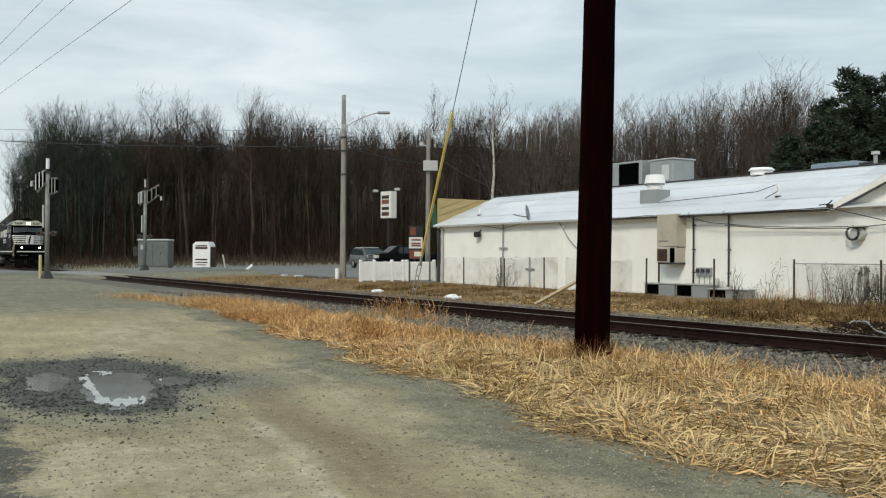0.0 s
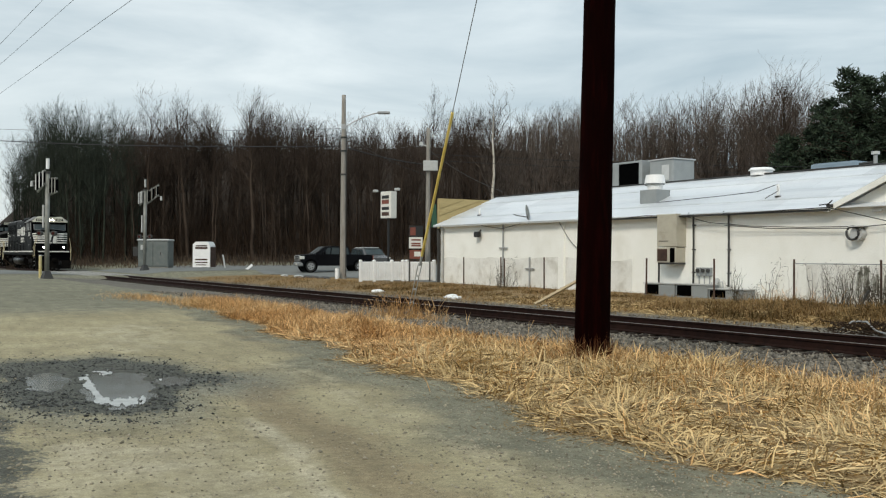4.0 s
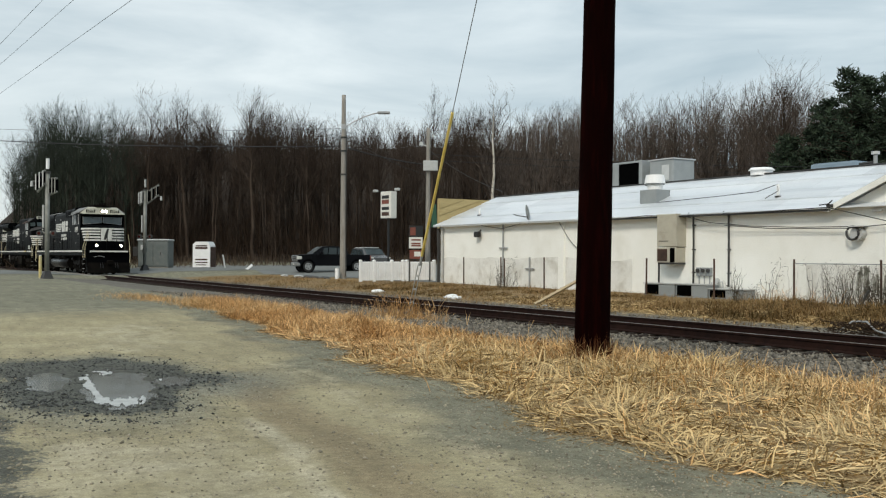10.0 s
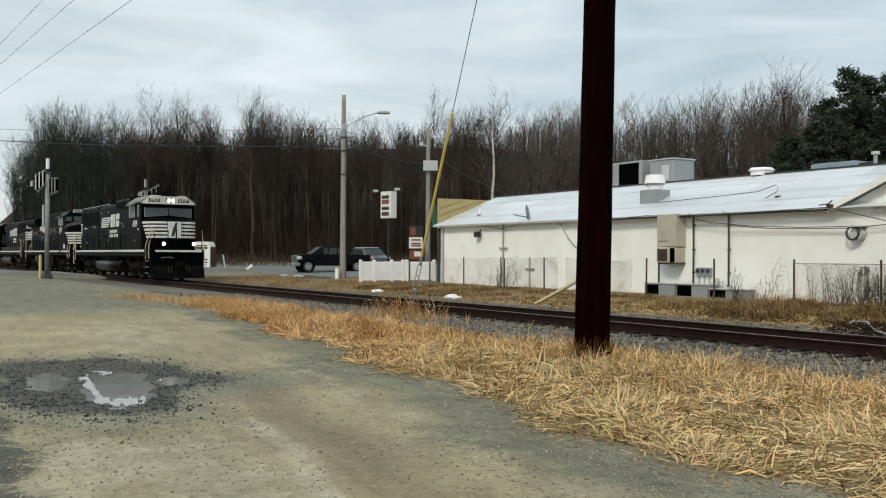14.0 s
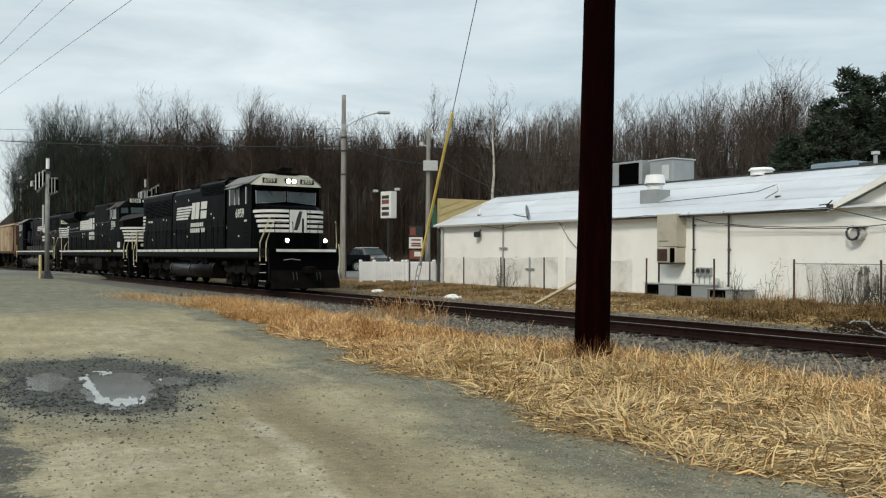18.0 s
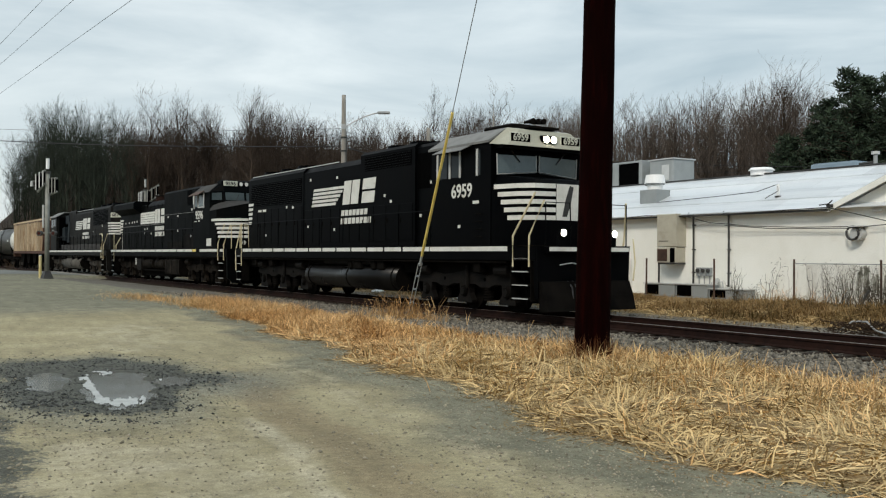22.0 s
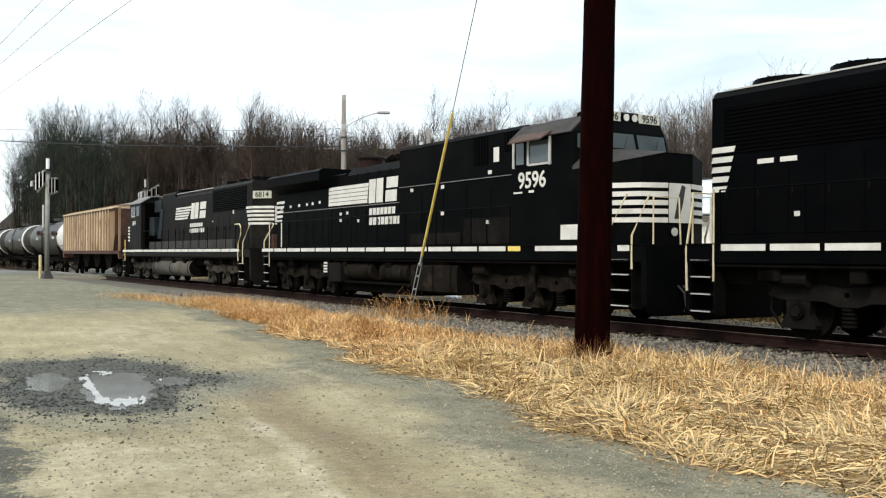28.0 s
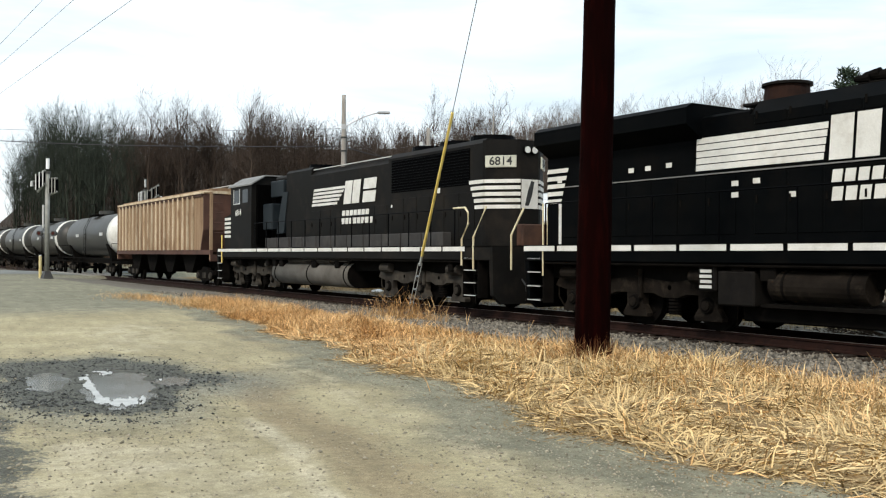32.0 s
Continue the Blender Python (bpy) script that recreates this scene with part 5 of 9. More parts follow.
    pts = [(6.98 + 0.2 * math.cos(a * math.pi / 10), d - 0.27, 2.2 + 0.2 * math.sin(a * math.pi / 10)) for a in range(21)]
    tube(ring, pts, 0.035, 6)
    part("ring", ring, M_TRIM, t, "dark fan ring")
    part("hood", boxbm(6.9, 7.32, d - 0.36, d, 2.38, 2.41), M_LTGREY, t)
    t = wall_thing("wall_light", "small white light fitting under the gable", "wall light")
    part("body", boxbm(7.5, 7.8, d - 0.12, d, 2.83, 2.9, bevel=0.01), M_PLASTIC, t)
    t = wall_thing("flood_light", "black flood light under the eave", "flood light")
    part("body", boxbm(-13.1, -12.75, d - 0.3, d - 0.1, 2.35, 2.62, bevel=0.03), M_SIGNBLK, t)
    part("arm", tubebm([(-12.9, d - 0.1, 2.6), (-12.9, d, 2.7)], 0.03, 6), M_SIGNBLK, t)
    # condensers standing on the ground
    for x0, x1, z1 in ((-1.1, 0.38, 0.47), (0.46, 1.89, 0.48), (1.96, 3.44, 0.36)):
        t = wall_thing("condenser_unit", "low grey condenser unit with a dark coil opening", "condenser", "condenser units by the wall")
        dd = 9.55
        z0 = float(ground_z(x0, dd)) - 0.05
        part("cabinet", boxbm(x0, x1, dd, dd + 0.6, z0, z1, bevel=0.02), M_GREYBOX, t)
        part("lid", boxbm(x0 - 0.03, x1 + 0.03, dd - 0.03, dd + 0.63, z1, z1 + 0.03), M_LTGREY, t)
        op = part("coil_opening", boxbm(x0 + 0.06, x0 + 0.72, dd - 0.012, dd, z0 + 0.1, z1 - 0.03), M_DARK, t, "dark coil opening")
        for k in range(4):
            part("fin", boxbm(x0 + 0.08, x0 + 0.7, dd - 0.018, dd - 0.012, z0 + 0.14 + k * 0.07, z0 + 0.146 + k * 0.07), M_DARK, op)
    # on the roof
    sl = (RIDGE - EAVE) / (RIDGE_D - WALL_D)

    def roof_z(dd):
        return EAVE + (dd - WALL_D) * sl + 0.06
    t = wall_thing("roof_ventilator", "galvanised kitchen ventilator with a cap on the roof", "ventilator")
    part("curb", boxbm(-3.35, -2.45, 11.5, 12.3, roof_z(11.5) - 0.15, 4.12, bevel=0.02), M_GREYBOX, t)
    part("duct", discbm((-2.9, 11.9, 4.25), 0.3, 0.3, "z", 20), M_PLASTIC, t)
    part("cap", discbm((-2.9, 11.9, 4.55), 0.42, 0.34, "z", 20, 0.36), M_PLASTIC, t, "pale ventilator cap")
    part("band", discbm((-2.9, 11.9, 4.36), 0.38, 0.05, "z", 20), M_GREYBOX, t)
    t = wall_thing("rooftop_unit", "grey rooftop air handler with an open dark side", "air handler")
    part("cabinet", boxbm(-10.4, -8.3, 16.5, 18.0, 4.6, 6.05, bevel=0.03), M_GREYBOX, t)
    # thin black plate gives the cabinet's open side its inner shade
    part("opening", boxbm(-9.85, -8.5, 16.485, 16.5, 4.8, 5.95), M_DARK, t, "dark open side")
    part("hood", prismbm([(16.1, 5.0), (16.5, 4.95), (16.5, 6.0), (16.45, 6.02)], "x", -10.4, -10.34), M_LTGREY, t)
    t = wall_thing("rooftop_unit", "pale grey boxy rooftop air handler", "air handler")
    part("cabinet", boxbm(-7.8, -6.3, 16.5, 17.9, 4.58, 5.95, bevel=0.03), M_GREYBOX, t)
    part("lid", boxbm(-7.85, -6.25, 16.45, 17.95, 5.95, 6.0), M_LTGREY, t)
    part("panel", boxbm(-7.0, -6.55, 16.485, 16.5, 5.0, 5.7), M_LTGREY, t)
    part("skirt", boxbm(-7.5, -6.35, 16.4, 17.8, 4.58, 4.7), M_LTGREY, t)
    t = wall_thing("roof_vent", "low round white roof vent", "roof vent")
    part("drum", discbm((0.35, 14.3, 4.7), 0.42, 0.2, "z", 18), M_PLASTIC, t)
    part("lid", discbm((0.35, 14.3, 4.84), 0.5, 0.1, "z", 18, 0.4), M_PLASTIC, t)
    t = wall_thing("skylight", "low blue-grey roof hatch", "skylight")
    part("frame", boxbm(2.3, 4.1, 14.6, 15.6, 4.55, 4.86, bevel=0.02), M_BLUEGREY, t)
    part("pane", boxbm(2.35, 4.05, 14.65, 15.55, 4.86, 4.9), M_BLUEGREY, t)
    t = wall_thing("chimney_cap", "small metal chimney with fittings on the ridge", "chimney")
    part("flue", tubebm([(5.0, 14.4, 4.4), (5.0, 14.4, 5.0)], 0.07, 10), M_GALV, t)
    part("cap", discbm((5.0, 14.4, 5.06), 0.14, 0.1, "z", 12), M_LTGREY, t)
    part("arm", tubebm([(4.4, 14.4, 4.72), (5.0, 14.4, 4.75)], 0.05, 6), M_TRIM, t)
    for x, dd, h in ((3.35, 11.4, 0.42), (-14.3, 11.3, 0.35), (-5.4, 14.0, 0.3)):
        t = wall_thing("plumbing_vent", "white plastic vent stub on the roof", "vent stub", "roof vent stubs")
        part("stub", tubebm([(x, dd, roof_z(dd) - 0.1), (x, dd, roof_z(dd) + h)], 0.06, 10), M_PLASTIC, t)
        part("collar", discbm((x, dd, roof_z(dd)), 0.12, 0.06, "z", 12), M_TRIM, t)
    # satellite dish, seen edge on
    t = wall_thing("satellite_dish", "grey satellite dish on the eave", "satellite dish")
    bm = bmesh.new()
    disc(bm, (0, 0, 0), 0.38, 0.05, "z", 20, 0.3)
    part("dish", bm, M_GREYBOX, t, m=pose(-9.1, 10.3, 3.38, 0, 82, 62))
    part("arm", tubebm([(-9.15, 10.3, 3.2), (-9.7, 10.2, 3.28), (-9.95, 10.15, 3.34)], 0.025, 6), M_TRIM, t)
    part("mast", tubebm([(-9.1, 10.35, 2.9), (-9.1, 10.3, 3.3)], 0.03, 6), M_TRIM, t)
    # cables along the wall and roof
    for pts in ([(-12.6, 10.2, 2.9), (-11, 10.25, 2.72), (-9.2, 10.2, 2.95), (-6.8, 10.15, 2.98)],
                [(-6.8, 10.2, 2.9), (-6.3, 10.3, 2.2), (-5.4, 10.3, 1.5), (-4.6, 10.3, 1.2)],
                [(0.3, 10.0, 2.95), (1.5, 10.1, 2.66), (3.2, 10.2, 2.5), (5.0, 10.25, 2.42), (6.9, 10.2, 2.4)],
                [(2.2, 10.05, 2.55), (4.0, 10.2, 2.4), (6.8, 10.2, 2.35), (9.0, 10.2, 2.5)],
                [(-2.3, 11.4, 3.58), (0.5, 11.6, 3.68), (2.4, 11.5, 3.75), (3.3, 11.42, 3.95), (3.5, 11.2, 3.7), (3.2, 10.9, 3.45)],
                [(-4.0, 10.0, 2.86), (-1.5, 9.98, 3.0), (1.0, 10.0, 2.9), (6.2, 10.0, 3.0)],
                [(6.2, 10.02, 3.0), (7.2, 10.1, 2.75), (8.6, 10.2, 2.4)]):
        t = wall_thing("cable", "thin dark cable strung along the building", "cable", "cables on the building")
        part("line", tubebm(pts, 0.014, 5), M_TRIM, t)
    t = wall_thing("eave_bracket", "dark service bracket at the eave corner", "bracket")
    part("plate", boxbm(6.2, 6.4, 9.97, 10.06, 3.0, 3.09), M_TRIM, t)
    part("arm", tubebm([(5.95, 10.0, 3.08), (6.3, 9.95, 3.1), (6.42, 9.95, 3.2)], 0.02, 6), M_TRIM, t)


build_fittings()


def build_chain_fence():
    f = thing("chain_link_fence", "rusty chain link fence with bare vines along the building", "fence", m=TRACK)
    d = 9.2
    posts = [-12.57, -9.6, -6.55, -3.6, -0.65, 2.5, 5.63, 8.5, 11.5]
    for x in posts:
        z0 = float(ground_z(x, d)) - 0.1
        part("post", tubebm([(x, d, z0), (x + random.uniform(-0.02, 0.02), d, 1.4)], 0.032, 8), M_BROWN, f, "rusty fence post")
    part("post", tubebm([(-9.35, d, 0), (-9.35, d, 1.35)], 0.03, 8), M_BROWN, f, "rusty fence post")
    part("top_rail", tubebm([(5.63, d, 1.27), (8.5, d, 1.27), (11.5, d, 1.27)], 0.018, 6), M_GALV, f, "thin top rail")
    # woven wire, hung in the panel nearest the viewer
    bm = bmesh.new()
    x0, x1, z0, z1 = 5.65, 11.5, 0.05, 1.27
    step = 0.085
    n = int((x1 - x0 + (z1 - z0)) / step)
    for s in (-1, 1):
        for k in range(n):
            u = x0 - (z1 - z0) + k * step
            a, b = (u, z0), (u + (z1 - z0), z1)
            pa = [max(x0, min(x1, a[0])), max(x0, min(x1, b[0]))]
            if pa[1] - pa[0] < 0.02:
                continue
            za, zb = z0 + (pa[0] - u), z0 + (pa[1] - u)
            if s < 0:
                pa = [x0 + x1 - pa[0], x0 + x1 - pa[1]]
            tube(bm, [(pa[0], d + 0.004 * s, za), (pa[1], d + 0.004 * s, zb)], 0.0016, 3)
    w = part("wire_mesh", bm, M_GALV, f, "woven galvanised wire mesh")
    w["kind"] = "stuff"
    random.seed(21)
    for k in range(230):
        x = random.choice([random.gauss(7.3, 0.3), random.gauss(9.0, 0.3), random.uniform(5.7, 10.5), random.uniform(6.8, 11.0), random.gauss(8.4, 0.4), random.uniform(3.2, 5.6), random.gauss(-9.3, 0.4)])
        z = float(ground_z(x, d))
        h = random.uniform(0.35, 1.3)
        drift = random.gauss(0, 0.035)
        pts = [(x, d - 0.05, z)]
        for i in range(1, 7):
            pts.append((pts[-1][0] + drift + random.gauss(0, 0.025), d - 0.05 + random.uniform(-0.06, 0.04), z + h * i / 6))
        v = part("vine", tubebm(pts, random.uniform(0.005, 0.016), 4, 0.003), M_VINE, f, "bare brown vine")
        if k % 3 == 0:
            c = bmesh.new()
            for i in range(26):
                a = Vector(random.choice(pts[2:])) + Vector((random.gauss(0, 0.1), random.gauss(0, 0.03), random.gauss(0, 0.08)))
                e = a + Vector((random.gauss(0, 0.07), random.gauss(0, 0.03), random.gauss(0.02, 0.06)))
                tube(c, [a, e], 0.007, 3, 0.002)
            part("twig_tangle", c, M_VINE, v)["kind"] = "stuff"


build_chain_fence()


def build_litter():
    t = thing("lumber_board", "pale board leaning beside the track", "board")
    a, b = place(0.45, 3.2, -0.08), place(1.2, 5.0, 0.95)
    part("plank", tubebm([a, b], 0.055, 4), M_WOOD, t)
    for (a, d, r, label) in ((-4.7, 3.4, 0.3, "white crumpled plastic litter by the track"), (-4.2, 3.3, 0.22, "white crumpled plastic litter by the track"), (0.9, 3.25, 0.09, "pale stone beside the track"), (-10.5, 3.5, 0.28, "white crumpled plastic litter by the track"), (-30.0, 8.5, 0.35, "pale rubble at the lot's edge"), (-33.5, 9.0, 0.3, "pale rubble at the lot's edge")):
        bm = bmesh.new()
        bmesh.ops.create_icosphere(bm, subdivisions=2, radius=r)
        random.seed(int(a * 10))
        for v in bm.verts:
            v.co *= random.uniform(0.7, 1.15)
            v.co.z *= 0.35
        x, y = to_xy(a, d)
        ob = part("litter", bm, M_PLASTIC if "plastic" in label else M_LTGREY, m=pose(x, y, gz(x, y) + r * 0.12))
        tagged(ob, label, "litter", "litter beside the track")
    for (a, d, w) in ((-28.5, 8.6, 1.4), (-26.9, 8.7, 0.9)):
        x, y = to_xy(a, d)
        bm = bmesh.new()
        bmesh.ops.create_icosphere(bm, subdivisions=2, radius=w * 0.5)
        random.seed(int(a))
        for v in bm.verts:
            v.co *= random.uniform(0.75, 1.1)
            v.co.z *= 0.3
        tagged(part("rubble_mound", bm, M_TRIM, m=pose(x, y, gz(x, y))), "low dark mound of broken asphalt", "rubble", "rubble mounds")
    t = thing("fence_stake", "dark weathered stake leaning in the weeds", "stake")
    part("stake", tubebm([place(9.3, 6.9, -0.1), place(9.42, 6.9, 0.3), place(9.6, 6.92, 0.62)], 0.055, 6, 0.035), M_TRIM, t)
    # fallen panel on the lot
    tagged(part("sign_panel", boxbm(-0.09, 0.09, -0.03, 0.03, 0, 0.6, bevel=0.01), M_PLASTIC, m=pose(-15.3, 72.5, gz(-15.1, 72.5), 0, 52, 0)), "small fallen white panel on the asphalt", "panel")
    # dark brush pile beside the track
    bm = bmesh.new()
    random.seed(33)
    c = place(12.6, 2.3, -0.12)
    for k in range(520):
        p = c + Vector((random.gauss(0.1, 0.5), random.gauss(0, 0.26), random.uniform(0, 0.24)))
        q = p + Vector((random.uniform(-0.2, 0.2), random.uniform(-0.15, 0.15), random.uniform(-0.02, 0.12)))
        tube(bm, [p, q], 0.012, 4, 0.004)
    tagged(part("brush_pile", bm, M_TWIG), "dark heap of twigs beside the rails", "brush pile", kind="stuff")
    t = thing("steel_strap", "bent pale steel strap over the brush pile", "strap")
    part("strap", tubebm([place(12.0, 2.2, -0.05), place(12.25, 2.25, 0.14), place(12.6, 2.2, 0.16), place(12.85, 2.1, 0.0), place(13.1, 2.1, -0.05)], 0.02, 5), M_GALV, t)


build_litter()

# ---- the train ----
# in each vehicle's space: x runs forward from its leading coupler, -y is the side towards the viewer, rail top z = 0
def wheelset_mesh(r):
    bm = bmesh.new()
    disc(bm, (0, 0, 0), 0.085, 1.9, "y", 8)
    for s in (-1, 1):
        disc(bm, (0, s * 0.75, 0), r, 0.12, "y", 24)
        disc(bm, (0, s * 0.685, 0), r + 0.025, 0.03, "y", 24)
        disc(bm, (0, s * 0.815, 0), r * 0.45, 0.05, "y", 12, r * 0.3)
        for k in range(4):
            a = k * math.pi / 2 + 0.4
            box(bm, r * 0.62 * math.cos(a) - 0.05, r * 0.62 * math.cos(a) + 0.05, s * 0.8, s * 0.825, r * 0.62 * math.sin(a) - 0.05, r * 0.62 * math.sin(a) + 0.05)
    me = bpy.data.meshes.new("wheelset")
    bm.to_mesh(me)
    bm.free()
    me.materials.append(M_UNDER)
    return me


WHEEL_BIG, WHEEL_SMALL = wheelset_mesh(0.53), wheelset_mesh(0.44)
WHEELS = []


def wheelset(parent, x, big=True):
    ob = new("wheelset", WHEEL_BIG if big else WHEEL_SMALL)
    ob.parent = parent
    ob.matrix_basis = pose(x, 0, 0.53 if big else 0.44)
    WHEELS.append((ob, parent, x, 0.53 if big else 0.44))
    return ob


def six_wheel_truck(t, cx, half, material, lift=0.0):
    """A three-axle truck: side frames with pedestals, springs, journals, brake cylinders."""
    for k in (-1, 0, 1):
        wheelset(t, cx + k * half)
    for s in (-1, 1):
        y = s * 1.02
        h = half
        beam = [(-h - 0.62, 0.78), (-h - 0.5, 0.97), (-h * 0.75, 1.0), (-h * 0.55, 0.94), (-h * 0.3, 0.98), (0.0, 1.06), (h * 0.3, 0.98), (h * 0.55, 0.94), (h * 0.75, 1.0), (h + 0.5, 0.97), (h + 0.62, 0.78),
                (h + 0.3, 0.7), (h * 0.72, 0.7), (h * 0.6, 0.62), (h * 0.4, 0.62), (h * 0.28, 0.7), (-h * 0.28, 0.7), (-h * 0.4, 0.62), (-h * 0.6, 0.62), (-h * 0.72, 0.7), (-h - 0.3, 0.7)]
        frame_ob = part("side_frame", prismbm([(cx + p, z) for p, z in beam], "y", y - 0.1, y + 0.1), material, t, "cast steel truck side frame")
        for k in (-1, 0, 1):
            ax = cx + k * half
            leg = prismbm([(ax - 0.25, 0.71), (ax - 0.23, 0.46), (ax - 0.36, 0.27), (ax - 0.34, 0.2), (ax + 0.34, 0.2), (ax + 0.36, 0.27), (ax + 0.23, 0.46), (ax + 0.25, 0.71)], "y", y - 0.085, y + 0.085)
            part("pedestal", leg, material, frame_ob)
            jb = discbm((ax, s * 1.13, 0.51), 0.17, 0.07, "y", 16, 0.14)
            part("journal_cap", jb, M_UNDER, frame_ob, "dark round journal cap")
            part("journal_hub", discbm((ax, s * 1.175, 0.51), 0.095, 0.04, "y", 12), material, frame_ob)
            part("frame_hole", discbm((ax + 0.5 * half * (1 if k <= 0 else -1), s * 1.122, 0.83), 0.05, 0.012, "y", 10), M_DARK, frame_ob)
        for k in (-0.52, 0.52):
            sp = bmesh.new()
            for q in range(5):
                disc(sp, (cx + k * half, s * 1.0, 0.3 + q * 0.07), 0.13, 0.045, "z", 10)
            part("spring", sp, M_UNDER, frame_ob)
        for k in (-0.98, 0.98):
            part("brake_cylinder", discbm((cx + k * half, s * 1.2, 1.08), 0.14, 0.55, "x", 12), material, frame_ob)
            part("sand_pipe", tubebm([(cx + k * (half + 0.62), s * 1.05, 1.2), (cx + k * (half + 0.7), s * 1.0, 0.5), (cx + k * (half + 0.55), s * 0.85, 0.16)], 0.022, 5), material, frame_ob)
        part("shock_strut", tubebm([(cx + 0.22, s * 1.16, 0.6), (cx + 0.22, s * 1.16, 1.2)], 0.05, 8), material, frame_ob)


def hood_profile(w, z0, z1, c):
    return [(-w, z0), (-w, z1 - c), (-w + c, z1), (w - c, z1), (w, z1 - c), (w, z0)]


def rect_side(t, name, x0, x1, z0, z1, n, material, label="", slant=0.0, depth=0.006):
    """A thin plate on the near side at half-width n; slant leans it forward."""
    bm = bmesh.new()
    prism(bm, [(x0, z0), (x1, z0), (x1 + slant, z1), (x0 + slant, z1)], "y", -n - depth, -n + 0.002)
    return part(name, bm, material, t, label)


def stripe_segments(t, spans, z0, z1, n, material=None):
    for x0, x1 in spans:
        rect_side(t, "sill_stripe", x0, x1, z0, z1, n, material or M_WHITE)


def emblem(t, x0, x1, x2, z0, z1, n, bars=5, slant=0.35, top=0.1):
    """White bars and leaning white blocks, the railroad's side mark as plain shapes."""
    pitch = (z1 - z0) / bars
    h = pitch * (0.68 if slant > 0.1 else 0.86)
    lean = 0.16 if slant > 0.1 else 0.05
    for k in range(bars):
        z = z0 + k * pitch
        f = (z - z0) / (z1 - z0)
        rect_side(t, "emblem_bar", x0 + slant * 0.45 * f, x1 - slant * 1.1 + slant * 1.9 * f, z, z + h, n, M_WHITE, "white slanted emblem bar", slant * h / (z1 - z0) * 0.8)
    w = x2 - x1
    zt = z1 + top
    # two leaning blocks, then two stacked ones
    for k in range(2):
        x = x1 + w * (0.02 + 0.25 * k)
        rect_side(t, "emblem_block", x, x + w * 0.22, z0 - 0.02, zt, n, M_WHITE, "white emblem block", lean)
    mid = (z0 + zt) / 2
    for za, zb, dx in ((z0 - 0.02, mid - 0.035, 0.0), (mid + 0.035, zt, 0.07)):
        rect_side(t, "emblem_block", x1 + w * 0.57 + lean * 0.3 + dx, x2 - 0.13 + dx, za, zb, n, M_WHITE, "white emblem block", lean * 0.5)


def word_bars(t, spans, n):
    """Lines of a name as plain white bars, one for each letter."""
    for row, (x0, x1, z0, z1) in enumerate(spans):
        k = 7 + row
        w = (x1 - x0) / k
        for i in range(k):
            rect_side(t, "name_bar", x0 + i * w, x0 + (i + 0.78) * w, z0, z1, n, M_WHITE, "", 0.03)


def plan_ring(poly, z0, z1, out):
    """A band that follows an open outline in plan, pushed out by a little."""
    bm = bmesh.new()
    cx = sum(p[0] for p in poly) / len(poly) - 1.0
    pts = []
    for i, (x, y) in enumerate(poly):
        a = Vector(poly[max(0, i - 1)])
        c = Vector(poly[min(len(poly) - 1, i + 1)])
        d = (c - a).normalized()
        nrm = Vector((d.y, -d.x))
        if nrm.dot(Vector((x - cx, y))) < 0:
            nrm = -nrm
        pts.append((Vector((x, y)), Vector((x, y)) + nrm * out))
    lo = [(bm.verts.new((*p, z0)), bm.verts.new((*q, z0)), bm.verts.new((*q, z1)), bm.verts.new((*p, z1))) for p, q in pts]
    for a, b in zip(lo, lo[1:]):
        for j in range(4):
            bm.faces.new((a[j], b[j], b[(j + 1) % 4], a[(j + 1) % 4]))
    bm.faces.new(lo[0])
    bm.faces.new(list(reversed(lo[-1])))
    bmesh.ops.recalc_face_normals(bm, faces=bm.faces[:])
    return bm


def clip_poly(poly, y0, y1):
    """The stretch of an open plan outline between two y values."""
    out = []
    for (xa, ya), (xb, yb) in zip(poly, poly[1:]):
        lo, hi = max(min(ya, yb), y0), min(max(ya, yb), y1)
        if hi - lo < 1e-6:
            continue
        def on(y):
            k = (y - ya) / (yb - ya)
            return (xa + (xb - xa) * k, y)
        seg = [on(lo), on(hi)] if yb > ya else [on(hi), on(lo)]
        if not out or (Vector(out[-1]) - Vector(seg[0])).length > 1e-5:
            out.append(seg[0])
        out.append(seg[1])
    return out


WEDGE = [(-0.22, 0.06), (-0.05, 0.06), (0.09, 0.4), (0.2, 0.88), (0.06, 0.92), (-0.09, 0.55)]


def nose_marks(t, poly, z0, z1, bars=5, half=0.42, taper=0.0, low_half=None):
    """White bands round the nose with a white field and a dark plain wedge in the middle."""
    pitch = (z1 - z0) / (bars - 0.42)
    h = pitch * 0.58
    ymax = max(p[1] for p in poly)
    for k in range(bars):
        z = z0 + k * pitch
        f = (z - z0) / (z1 - z0)
        lim = ymax - taper * (1 - f)
        for y0, y1 in ((-lim, -half), (half, lim)):
            part("nose_stripe", plan_ring(clip_poly(poly, y0, y1), z, z + h, 0.012), M_WHITE, t, "white nose stripe")
    field = part("emblem_field", plan_ring(clip_poly(poly, -half + 0.03, half - 0.03), z0, z0 + (bars - 1) * pitch + h, 0.014), M_WHITE, t, "white square emblem field")
    xf = max(p[0] for p in poly)
    s = (z1 - z0)
    bm = prismbm([(p * s * 0.95, z0 + 0.04 * s + q * s) for p, q in WEDGE], "x", xf + 0.013, xf + 0.02)
    # the outline lies in y and z
    part("emblem_wedge", bm, M_SIGNBLK, t, "plain dark slanted emblem wedge")


def grab(t, pts, r=0.022, material=None, label="cream steel handrail"):
    return part("handrail", tubebm(pts, r, 6), material or M_RAILING, t, label)


